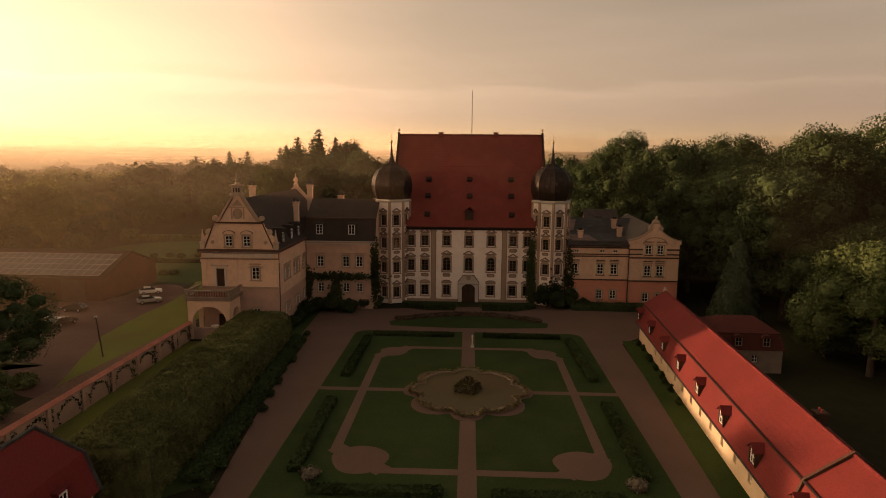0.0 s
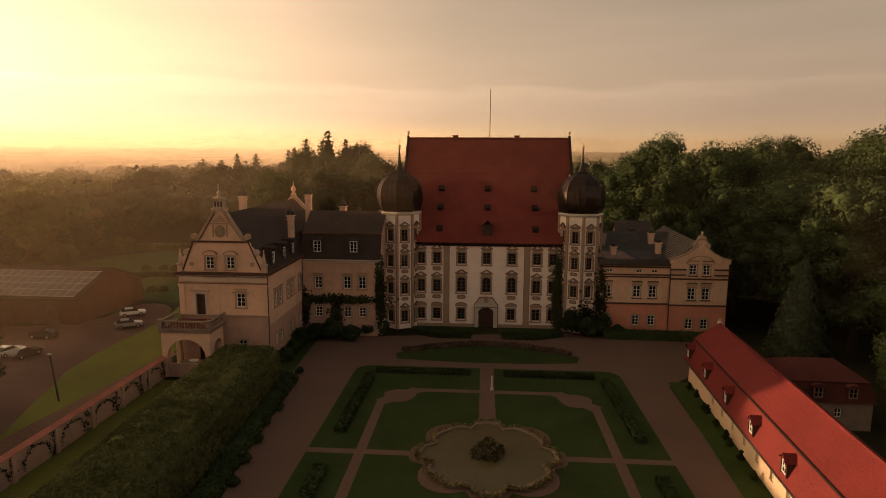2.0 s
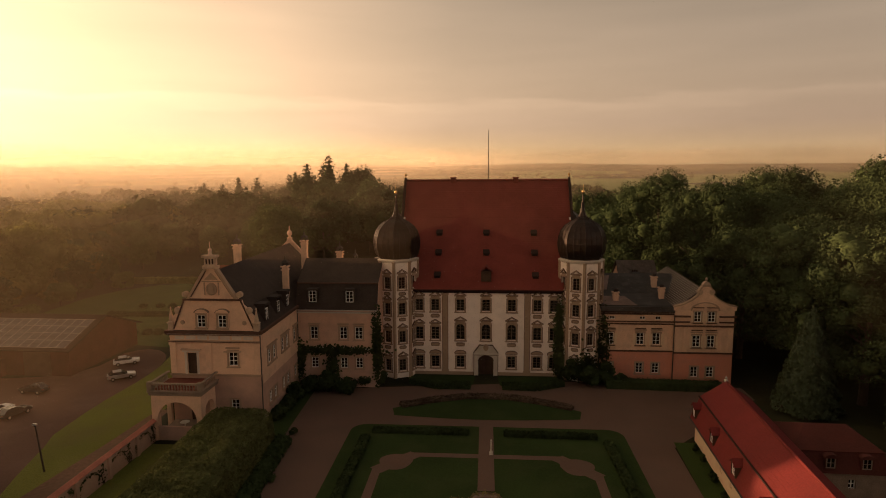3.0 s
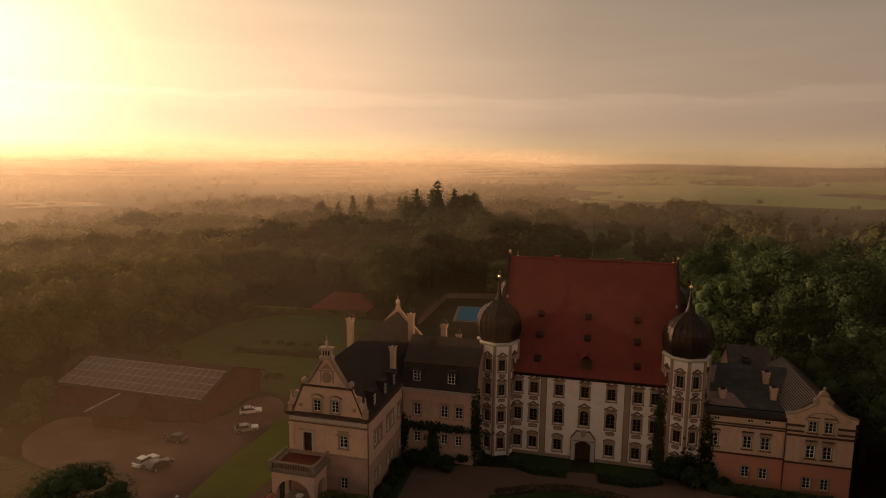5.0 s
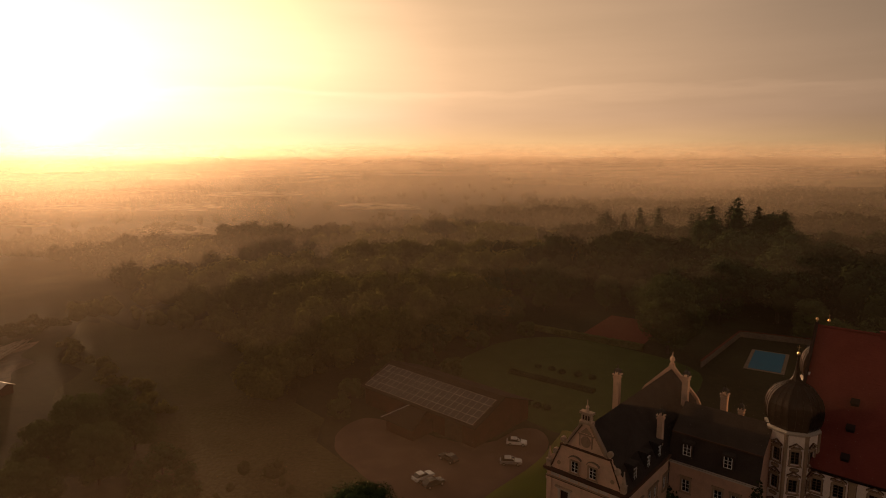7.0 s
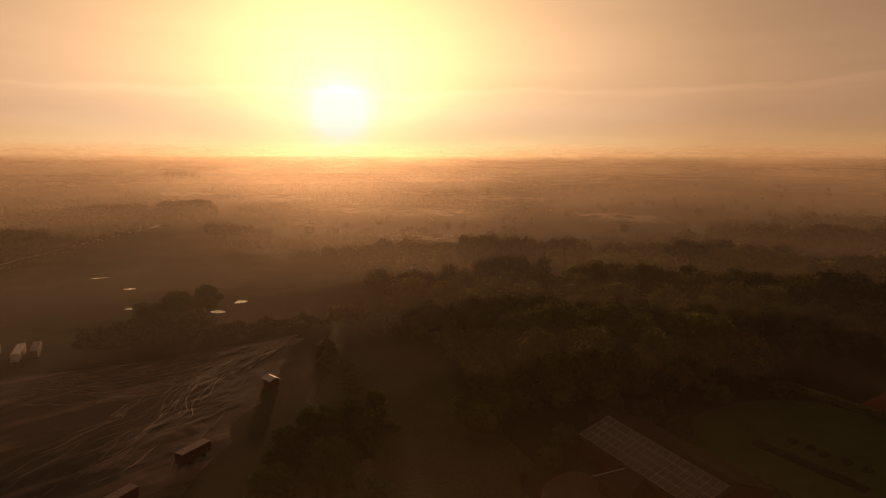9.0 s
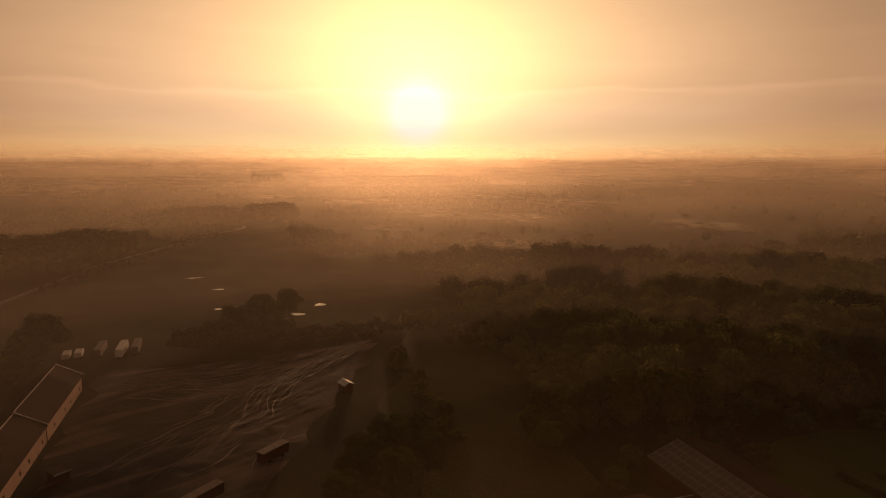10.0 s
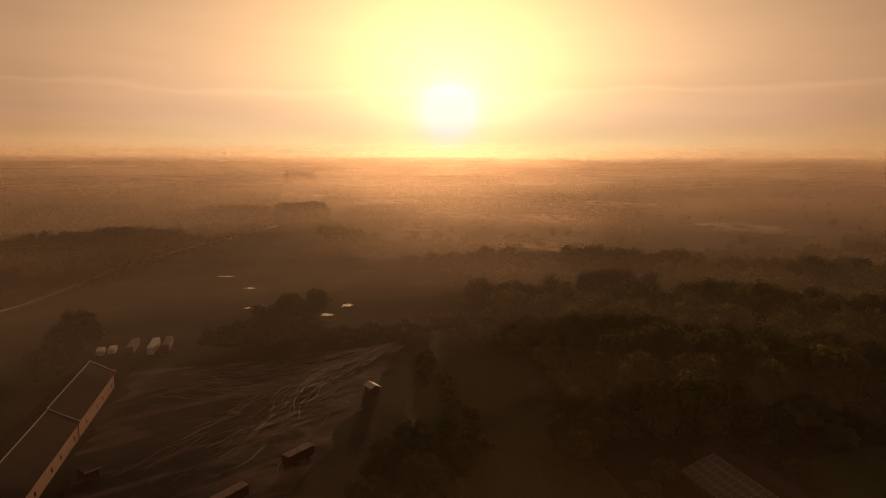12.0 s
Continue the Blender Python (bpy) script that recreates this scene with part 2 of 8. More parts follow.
ORNAMENT = material("weathered_cream_stone", (0.44, 0.33, 0.235), 0.9, 0.18, 0.8, 8, 0.25, stain=(0.25, 0.18, 0.13), stain_amount=0.5)
DARKTRIM = material("dark_tarred_sheet", (0.03, 0.017, 0.014), 0.8, 0.2, 0.8, 8, 0.15, spec=0.15)
BROWN = material("brown_painted_moulding", (0.095, 0.052, 0.036), 0.8, 0.15, 0.8, 8, 0.15)
WORN = material("weathered_dark_stone", (0.23, 0.175, 0.13), 0.9, 0.25, 1.0, 8, 0.3)
FARLEAF2 = leaf_material("park_wood_foliage", (0.040, 0.05, 0.020), 0.25)
WESTLEAF = leaf_material("western_wood_foliage", (0.12, 0.114, 0.034), 0.3, 0.42)
IVY = leaf_material("climbing_ivy", (0.05, 0.06, 0.024), 0.45, 0.15)
BARK = material("rough_bark", (0.08, 0.06, 0.045), 0.95, 0.3, 1.2, 9, 0.7)
ROSE = material("pale_blossom", (0.17, 0.145, 0.10), 0.8, 0.2, 3, 20, 0.0, per_island=0.4)
WATER = material("still_water", (0.02, 0.022, 0.02), 0.08, 0.1, 0.1, 1.2, 0.05, spec=0.5)
POOLC = material("blue_pool_cover", (0.022, 0.15, 0.27), 0.5, 0.12, 0.4, 4, 0.2)
CLAYC = material("red_clay_court", (0.14, 0.042, 0.026), 0.95, 0.15, 0.2, 5, 0.2)
PANEL = material("solar_glass", (0.048, 0.034, 0.03), 0.5, 0.15, 0.6, 6, 0.02, spec=0.3, per_object=0.2)
RAIL = material("dull_aluminium_rail", (0.42, 0.37, 0.33), 0.6, 0.1, 1, 9, 0.0, metal=0.3)
FRAME = material("aluminium_frame", (0.5, 0.48, 0.46), 0.4, 0.1, 1, 9, 0.0, metal=0.8)
TYRE = material("rubber", (0.02, 0.02, 0.02), 0.85, 0.2, 2, 14, 0.1)
CARW = material("white_car_paint", (0.75, 0.74, 0.72), 0.25, 0.04, 1, 9, 0.0, spec=0.5)
CARS = material("silver_car_paint", (0.42, 0.42, 0.43), 0.28, 0.04, 1, 9, 0.0, metal=0.5, spec=0.5)
CARB = material("black_car_paint", (0.025, 0.025, 0.028), 0.22, 0.04, 1, 9, 0.0, spec=0.5)
CARG = material("car_window_glass", (0.02, 0.022, 0.025), 0.08, 0.05, 1, 9, 0.0, spec=0.6)
TARP = material("pale_tarpaulin", (0.55, 0.5, 0.44), 0.6, 0.15, 0.8, 6, 0.2)


# ---- mesh helpers ----
def empty(name, x, y, z=0.0, turn=0.0, **tags):
    e = new(name)
    e.empty_display_size = 0.3
    e.matrix_basis = pose(x, y, z, 0, 0, turn)
    return tagged(e, **tags)


def part(name, bm, mat, parent=None, label=""):
    if isinstance(bm, bpy.types.Mesh):
        me = bm
    else:
        me = bpy.data.meshes.new(name)
        bm.to_mesh(me)
        bm.free()
        me.materials.append(mat)
    ob = new(name, me)
    ob.parent = parent
    return tagged(ob, label)


def mesh(name, verts, faces, mat):
    me = bpy.data.meshes.new(name)
    me.from_pydata(verts, [], faces)
    me.update()
    me.materials.append(mat)
    return me


def box(bm, x0, x1, y0, y1, z0, z1):
    v = [bm.verts.new((x, y, z)) for z in (z0, z1) for x, y in ((x0, y0), (x1, y0), (x1, y1), (x0, y1))]
    for f in ((3, 2, 1, 0), (4, 5, 6, 7), (0, 1, 5, 4), (1, 2, 6, 5), (2, 3, 7, 6), (3, 0, 4, 7)):
        bm.faces.new([v[i] for i in f])
    return bm


def boxes(*list_of):
    bm = bmesh.new()
    for b in list_of:
        box(bm, *b)
    return bm


def prism(bm, outline, z0, z1):
    """Upright prism over a counter-clockwise outline in x, y."""
    a = [bm.verts.new((x, y, z0)) for x, y in outline]
    b = [bm.verts.new((x, y, z1)) for x, y in outline]
    n = len(outline)
    bm.faces.new(a[::-1]); bm.faces.new(b)
    for i in range(n):
        j = (i + 1) % n
        bm.faces.new((a[i], a[j], b[j], b[i]))
    return bm


def slab_xz(bm, outline, y0, y1):
    """Prism lying along y over an outline in x, z (counter-clockwise seen from the front, -y)."""
    a = [bm.verts.new((x, y0, z)) for x, z in outline]
    b = [bm.verts.new((x, y1, z)) for x, z in outline]
    n = len(outline)
    bm.faces.new(a); bm.faces.new(b[::-1])
    for i in range(n):
        j = (i + 1) % n
        bm.faces.new((a[j], a[i], b[i], b[j]))
    return bm


def slab_yz(bm, outline, x0, x1):
    a = [bm.verts.new((x0, y, z)) for y, z in outline]
    b = [bm.verts.new((x1, y, z)) for y, z in outline]
    n = len(outline)
    bm.faces.new(a[::-1]); bm.faces.new(b)
    for i in range(n):
        j = (i + 1) % n
        bm.faces.new((a[i], a[j], b[j], b[i]))
    return bm


def lathe(bm, profile, n=16, cx=0.0, cy=0.0, start=0.0, ribs=0.0):
    rings = []
    for r, z in profile:
        ring = []
        for i in range(n):
            a = start + 2 * math.pi * i / n
            q = r * (1 - ribs * (i % 2))
            ring.append(bm.verts.new((cx + q * math.cos(a), cy + q * math.sin(a), z)))
        rings.append(ring)
    for a, b in zip(rings, rings[1:]):
        for i in range(n):
            j = (i + 1) % n
            bm.faces.new((a[i], a[j], b[j], b[i]))
    bm.faces.new(rings[0][::-1]); bm.faces.new(rings[-1])
    return bm


def tube(bm, p, q, r0, r1=None, n=8):
    p, q = Vector(p), Vector(q)
    r1 = r0 if r1 is None else r1
    up = (q - p).normalized()
    side = up.orthogonal().normalized()
    other = up.cross(side)
    rings = [[bm.verts.new(c + r * (math.cos(2 * math.pi * i / n) * side + math.sin(2 * math.pi * i / n) * other)) for i in range(n)] for c, r in ((p, r0), (q, r1))]
    for i in range(n):
        j = (i + 1) % n
        bm.faces.new((rings[0][i], rings[0][j], rings[1][j], rings[1][i]))
    bm.faces.new(rings[0][::-1]); bm.faces.new(rings[1])
    return bm


def roof_sheet(bm, corners, thick=0.25):
    """A roof face of some thickness below the given corners (counter-clockwise from outside)."""
    top = [Vector(c) for c in corners]
    n = (top[1] - top[0]).cross(top[2] - top[0]).normalized()
    a = [bm.verts.new(c) for c in top]
    b = [bm.verts.new(c - n * thick) for c in top]
    k = len(top)
    bm.faces.new(a); bm.faces.new(b[::-1])
    for i in range(k):
        j = (i + 1) % k
        bm.faces.new((a[j], a[i], b[i], b[j]))
    return bm


def slopes(parent, quads, mat, thick=0.18, label=""):
    """Roof faces, each a part of its own; returns the first."""
    made = [part("roof_slope", roof_sheet(bmesh.new(), q, thick), mat, parent, label) for q in quads]
    return made[0]


def wall_with_openings(width, height, openings, thick=0.6):
    """A wall in the plane y = 0 (front towards -y), x from 0 to width, with holes (x0, x1, z0, z1) through it."""
    bm = bmesh.new()
    xs = sorted({0.0, width, *(v for o in openings for v in o[:2])})
    zs = sorted({0.0, height, *(v for o in openings for v in o[2:])})
    grid = {}

    def at(x, z, y):
        key = (round(x, 4), round(z, 4), y)
        if key not in grid:
            grid[key] = bm.verts.new((x, y, z))
        return grid[key]

    for x0, x1 in zip(xs, xs[1:]):
        for z0, z1 in zip(zs, zs[1:]):
            cx, cz = (x0 + x1) / 2, (z0 + z1) / 2
            if any(o[0] < cx < o[1] and o[2] < cz < o[3] for o in openings):
                continue
            bm.faces.new([at(*c, 0.0) for c in ((x0, z0), (x1, z0), (x1, z1), (x0, z1))])
            bm.faces.new([at(*c, thick) for c in ((x0, z1), (x1, z1), (x1, z0), (x0, z0))])
    for e in [e for e in bm.edges if len(e.link_faces) == 1 and e.verts[0].co.y < thick / 2]:
        p, q = e.verts
        f = e.link_faces[0]
        loop = [l for l in f.loops if l.edge == e][0]
        p, q = loop.vert, loop.link_loop_next.vert
        bm.faces.new((q, p, at(p.co.x, p.co.z, thick), at(q.co.x, q.co.z, thick)))
    return bm


# ---- windows ----
def casement_mesh(w, h, bars=(1, 2), border=0.09):
    """Sash with glazing bars as one frame, centred on x, z from 0."""
    nx, nz = bars[0] + 1, bars[1] + 1
    px, pz = (w - 2 * border) / nx, (h - 2 * border) / nz
    holes = []
    for i in range(nx):
        for k in range(nz):
            x0 = border + i * px + (0.05 if i else 0.0)
            x1 = border + (i + 1) * px - (0.05 if i < nx - 1 else 0.0)
            z0 = border + k * pz + (0.03 if k else 0.0)
            z1 = border + (k + 1) * pz - (0.03 if k < nz - 1 else 0.0)
            holes.append((x0, x1, z0, z1))
    bm = wall_with_openings(w, h, holes, 0.09)
    bmesh.ops.translate(bm, verts=bm.verts[:], vec=(-w / 2, 0, 0))
    me = bpy.data.meshes.new("window_frame")
    bm.to_mesh(me); bm.free()
    return me


def pane_mesh(w, h):
    me = bpy.data.meshes.new("pane")
    bm = boxes((-w / 2 + 0.05, w / 2 - 0.05, 0.04, 0.05, 0.05, h - 0.05))
    bm.to_mesh(me); bm.free()
    me.materials.append(GLASS)
    return me


class WindowKind:
    """One pattern of window: a frame mesh with a pane, and a moulded surround that is set round it."""

    def __init__(self, w, h, bars, frame_mat, surround=None, surround_mat=None, depth=0.22):
        self.w, self.h, self.depth = w, h, depth
        self.frame = casement_mesh(w, h, bars)
        self.frame.materials.append(frame_mat)
        self.pane = pane_mesh(w, h)
        self.surround = None
        if surround:
            me = bpy.data.meshes.new("surround")
            bm = surround(w, h)
            bm.to_mesh(me); bm.free()
            me.materials.append(surround_mat)
            me.materials.append(BROWN)
            self.surround = me

    def opening(self, x, z):
        return (x - self.w / 2, x + self.w / 2, z, z + self.h)

    def place(self, parent, m):
        """m: pose of the sill's middle on the wall's outer face, front towards -y."""
        win = part("window", self.frame, None, parent)
        win.matrix_basis = m @ pose(0, self.depth, 0)
        part("pane", self.pane, None, win, "dark reflecting glass")
        if self.surround:
            s = part("surround", self.surround, None, win, "moulded plaster surround")
            s.matrix_basis = pose(0, -self.depth, 0)
        return win


def outline_bars(bm, points, y0, y1, width=0.06):
    """Narrow raised bars from point to point in x, z; they take the second material."""
    for (ax, az), (bx, bz) in zip(points, points[1:]):
        l = math.hypot(bx - ax, bz - az)
        ox, oz = -(bz - az) / l * width / 2, (bx - ax) / l * width / 2
        quad = [(ax - ox, az - oz), (bx - ox, bz - oz), (bx + ox, bz + oz), (ax + ox, az + oz)]
        first = len(bm.faces)
        slab_xz(bm, quad, y0, y1)
        bm.faces.ensure_lookup_table()
        for f in bm.faces[first:]:
            f.material_index = 1


def baroque_surround(style, grand=False):
    def make(w, h):
        bm = bmesh.new()
        o, d = 0.24, 0.09
        box(bm, -w / 2 - o, -w / 2, -d, 0.0, -0.1, h + o)
        box(bm, w / 2, w / 2 + o, -d, 0.0, -0.1, h + o)
        box(bm, -w / 2, w / 2, -d, 0.0, h, h + o)
        box(bm, -w / 2 - o - 0.1, w / 2 + o + 0.1, -d - 0.1, 0.0, -0.28, -0.1)
        zt = h + o
        hw = w / 2 + o + 0.1
        if style in ("pointed", "arched"):
            for k in (-1, 1):
                outline_bars(bm, [(k * (w / 2 + o - 0.02), -0.1), (k * (w / 2 + o - 0.02), zt)], -d - 0.012, -0.02)
            outline_bars(bm, [(-hw, -0.26), (hw, -0.26)], -d - 0.112, -0.02)
        if style == "pointed":
            box(bm, -w / 2 - 0.1, w / 2 + 0.1, -d * 0.6, 0.0, zt, zt + 0.36)
            slab_xz(bm, [(-hw, zt + 0.36), (hw, zt + 0.36), (hw, zt + 0.5), (-hw, zt + 0.5)], -d - 0.16, 0.0)
            slab_xz(bm, [(-hw, zt + 0.5), (-hw + 0.42, zt + 0.5), (0.0, zt + 0.92), (0.0, zt + 1.15)], -d - 0.16, 0.0)
            slab_xz(bm, [(hw - 0.42, zt + 0.5), (hw, zt + 0.5), (0.0, zt + 1.15), (0.0, zt + 0.92)], -d - 0.16, 0.0)
            outline_bars(bm, [(-hw, zt + 0.38), (hw, zt + 0.38)], -d - 0.172, -0.02)
            outline_bars(bm, [(-hw, zt + 0.49), (0.0, zt + 1.13), (hw, zt + 0.49)], -d - 0.175, -0.02, 0.07)
            outline_bars(bm, [(-hw + 0.42, zt + 0.52), (0.0, zt + 0.94), (hw - 0.42, zt + 0.52), (-hw + 0.42, zt + 0.52)], -d - 0.17, -0.02, 0.04)
            if grand:
                for s in (-1, 1):
                    arc = [(s * w / 2 * math.cos(a), h - w / 2 + w / 2 * math.sin(a)) for a in (0.0, 0.3, 0.6, 0.9, 1.2, 1.5708)]
                    pts = arc + [(s * w / 2, h)]
                    slab_xz(bm, pts if s > 0 else pts[::-1], -d * 0.5, 0.12)
        elif style == "arched":
            pts = [(-hw, zt + 0.2), (hw, zt + 0.2), (hw, zt + 0.32)]
            pts += [(hw * math.cos(a), zt + 0.32 + 0.5 * math.sin(a)) for a in (0.5, 0.9, 1.3, 1.57, 1.84, 2.24, 2.64)]
            pts += [(-hw, zt + 0.32)]
            slab_xz(bm, pts, -d - 0.16, 0.0)
            outline_bars(bm, pts[2:], -d - 0.175, -0.02, 0.07)
            outline_bars(bm, pts[:2], -d - 0.172, -0.02)
        elif style == "straight":
            box(bm, -hw, hw, -d - 0.16, 0.0, zt + 0.18, zt + 0.36)
        return bm
    return make


def cartouche(parent, m, w=1.5, h=0.62):
    bm = bmesh.new()
    pts = []
    for sx, a0 in ((1, -90), (1, 0), (-1, 90), (-1, 180)):
        for k in range(4):
            a = radians(a0 + 30 * k)
            pts.append((sx * (w / 2 - 0.25) + 0.25 * math.cos(a), (h / 2 - 0.25 if a0 in (0, 90) else -h / 2 + 0.25) + 0.25 * math.sin(a)))
    slab_xz(bm, pts, -0.06, 0.0)
    outline_bars(bm, pts + pts[:1], -0.075, -0.01, 0.05)
    outline_bars(bm, [(x * 0.8, z * 0.62) for x, z in pts + pts[:1]], -0.068, -0.01, 0.035)
    ob = part("cartouche", bm, TRIM, parent)
    ob.data.materials.append(BROWN)
    ob.matrix_basis = m
    return ob


def wall_run(parent, name, mat, width, height, windows, m, thick=0.6, z0=0.0, extra=()):
    """A wall with its windows. windows: (kind, x, sill height). m: pose of the wall's lower left corner seen from outside."""
    ob = part(name, wall_with_openings(width, height, [k.opening(x, z) for k, x, z in windows] + list(extra), thick), mat, parent)
    ob.matrix_basis = m
    for k, x, z in windows:
        k.place(parent, m @ pose(x, 0, z))
    return ob


# ---- ground ----
def sheet(name, outline, z, mat, kind="structure", label="", category="ground", parent=None):
    bm = bmesh.new()
    a = [bm.verts.new((x, y, z)) for x, y in outline]
    bm.faces.new(a)
    bmesh.ops.triangulate(bm, faces=bm.faces[:])
    ob = part(name, bm, mat, parent)
    if parent is None:
        tagged(ob, label, category, kind=kind)
    return ob


def soften(outline, rounds=2, rag=0.5):
    """Cuts the corners of an outline and lets its edge wander a little, as worn ground does."""
    pts = outline
    for k in range(rounds):
        nxt = []
        for (ax, ay), (bx, by) in zip(pts, pts[1:] + pts[:1]):
            nxt += [(ax * 0.75 + bx * 0.25, ay * 0.75 + by * 0.25), (ax * 0.25 + bx * 0.75, ay * 0.25 + by * 0.75)]
        pts = nxt
    return [(x + rag * noise.noise((x * 0.3, y * 0.3, 1.0)), y + rag * noise.noise((x * 0.3, y * 0.3, 5.0))) for x, y in pts]


def terrain(x, y):
    """Height of the land: level round the castle, rising to low hills far off."""
    d = math.hypot(x, y)
    if d < 900:
        return 0.0
    return (d - 900) * (0.018 + 0.006 * noise.noise((x * 0.0011, y * 0.0011, 4.0)))


def build_ground():
    verts, faces = [], []
    rings = [0, 60, 120, 200, 320, 480, 700, 900, 1150, 1500, 1900, 2400, 3000, 3700, 4400]
    n = 96
    verts.append((0, 0, 0))
    for r in rings[1:]:
        for i in range(n):
            a = 2 * math.pi * i / n
            x, y = r * math.cos(a), r * math.sin(a)
            z = terrain(x, y)
            verts.append((x, y, z))
    for i in range(n):
        faces.append((0, 1 + i, 1 + (i + 1) % n))
    for k in range(len(rings) - 2):
        for i in range(n):
            j = (i + 1) % n
            b = 1 + k * n
            faces.append((b + i, b + n + i, b + n + j, b + j))
    g = new("ground", mesh("ground", verts, faces, MEADOW))
    tagged(g, "rough grass meadows and fields reaching the misty horizon", "ground", kind="structure")


build_ground()


# ---- castle: main house ----
W_TOP = WindowKind(1.35, 2.0, (1, 3), SASHBROWN, baroque_surround("pointed"), TRIM)
W_MID = WindowKind(1.35, 2.2, (1, 3), SASHBROWN, baroque_surround("pointed"), TRIM)
W_GRAND = WindowKind(1.5, 2.7, (1, 3), SASHBROWN, baroque_surround("pointed", True), TRIM)
W_LOW = WindowKind(1.35, 2.0, (1, 3), SASHBROWN, baroque_surround("arched"), TRIM)
W_TOWER = WindowKind(1.15, 2.0, (1, 3), SASHBROWN, baroque_surround("pointed"), TRIM)
W_PLAIN = WindowKind(1.2, 2.0, (1, 2), SASH, baroque_surround("straight"), TRIM, 0.08)
W_SMALL = WindowKind(1.12, 1.7, (1, 2), SASH, baroque_surround("none"), TRIM, 0.08)
W_MEZZ = WindowKind(0.9, 0.55, (1, 0), SASH)
W_TINY = WindowKind(0.75, 1.05, (1, 1), SASH)


def build_main_house():
    h = empty("castle_main_house", 0.1, 0, 0, label="white limewashed castle house with tall red tiled gable roof", category="castle")
    half, eave, ridge_z, ridge_y, depth = 15.2, 15.0, 33.0, 13.4, 26.8
    cols = [-11.4, -8.65, -4.35, 0.0, 4.35, 8.65, 11.4]
    wins = [(W_TOP, half + c, 11.2) for c in cols]
    wins += [(W_GRAND if abs(c) < 5 else W_MID, half + c, 6.2) for c in cols]
    wins += [(W_LOW, half + c, 1.3) for c in cols if c]
    wall_run(h, "front_wall", WHITE, 2 * half, eave, wins, pose(-half, 0, 0), 0.8, extra=[(half - 1.3, half + 1.3, 0.0, 3.5)])
    side = [(W_TOP, y, z) for y in (6, 11, 16, 21) for z in (6.2, 11.2)]
    wall_run(h, "side_wall", WHITE, depth, eave, side, pose(half, 0, 0, 0, 0, 90), 0.8)
    wall_run(h, "side_wall", WHITE, depth, eave, side, pose(-half, depth, 0, 0, 0, -90), 0.8)
    wall_run(h, "back_wall", WHITE, 2 * half, eave, [(W_TOP, half + c, z) for c in cols for z in (6.2, 11.2)], pose(half, depth, 0, 0, 0, 180), 0.8)
    for c in (-11.4, -8.65, 8.65, 11.4, -4.35, 4.35):
        for z in ((5.35, 10.35) if abs(c) > 5 else (5.35,)):
            cartouche(h, pose(c, 0, z))
    for c in (-6.95, 6.95, -13.2, 13.2):
        part("pilaster", boxes((c - 0.5, c + 0.5, -0.10, -0.001, 0.9, 14.3), (c - 0.62, c + 0.62, -0.16, -0.001, 0.55, 0.9), (c - 0.62, c + 0.62, -0.2, -0.001, 14.0, 14.3)), OCHRE, h, "ochre plaster pilaster strip")
        for x in (c - 0.48, c + 0.48):
            part("pilaster_edge", boxes((x - 0.035, x + 0.035, -0.115, -0.002, 0.92, 13.98)), BROWN, h)
    bm = bmesh.new()
    box(bm, -13.8, -1.9, -0.14, -0.002, 0, 0.55); box(bm, 1.9, 13.8, -0.14, -0.002, 0, 0.55)
    part("plinth", bm, OCHRE, h)
    bm = bmesh.new()
    slab_yz(bm, [(0.0, 14.35), (-0.2, 14.35), (-0.28, 14.6), (-0.55, 14.75), (-0.6, 15.0), (0.0, 15.0)], -half, half)
    part("cornice", bm, DARKTRIM, h, "dark eaves board")
    # portal
    d = part("portal", boxes((-2.0, -1.3, -0.35, 0.0, 0, 3.6), (1.3, 2.0, -0.35, 0.0, 0, 3.6), (-2.15, 2.15, -0.45, 0.0, 3.6, 3.95), (-1.15, 1.15, -0.3, 0.0, 3.95, 5.3), (-0.75, 0.75, -0.4, 0.0, 5.3, 5.5)), STONE, h, "carved stone portal")
    bm = bmesh.new()
    rim = [(-2.05, 0.0), (-2.05, 3.62), (-2.1, 3.95), (-1.8, 4.4), (-1.4, 4.9), (-1.15, 5.35), (1.15, 5.35), (1.4, 4.9), (1.8, 4.4), (2.1, 3.95), (2.05, 3.62), (2.05, 0.0)]
    outline_bars(bm, rim, -0.44, -0.002, 0.1)
    outline_bars(bm, [(-2.15, 3.66), (2.15, 3.66)], -0.47, -0.002, 0.08)
    outline_bars(bm, [(1.36 * math.cos(q), 2.55 + 1.01 * math.sin(q)) for q in (3.1416, 2.62, 2.09, 1.5708, 1.05, 0.52, 0.0)], -0.37, -0.002, 0.08)
    part("portal_moulding", bm, BROWN, d, "brown painted moulding").data.materials.append(BROWN)
    bm = bmesh.new()
    slab_xz(bm, [(-2.1, 3.95), (-1.15, 3.95), (-1.15, 5.3), (-1.4, 4.9), (-1.8, 4.4)], -0.25, 0.0)
    part("scroll", bm, STONE, d)
    bm = bmesh.new()
    slab_xz(bm, [(1.15, 3.95), (2.1, 3.95), (1.8, 4.4), (1.4, 4.9), (1.15, 5.3)], -0.25, 0.0)
    part("scroll", bm, STONE, d)
    bm = bmesh.new()
    slab_xz(bm, [(0.45 * math.cos(a), 5.0 + 0.6 * math.sin(a)) for a in [2 * math.pi * i / 12 for i in range(12)]], -0.55, -0.4)
    part("coat_of_arms", bm, OCHRE, d)
    bm = bmesh.new()
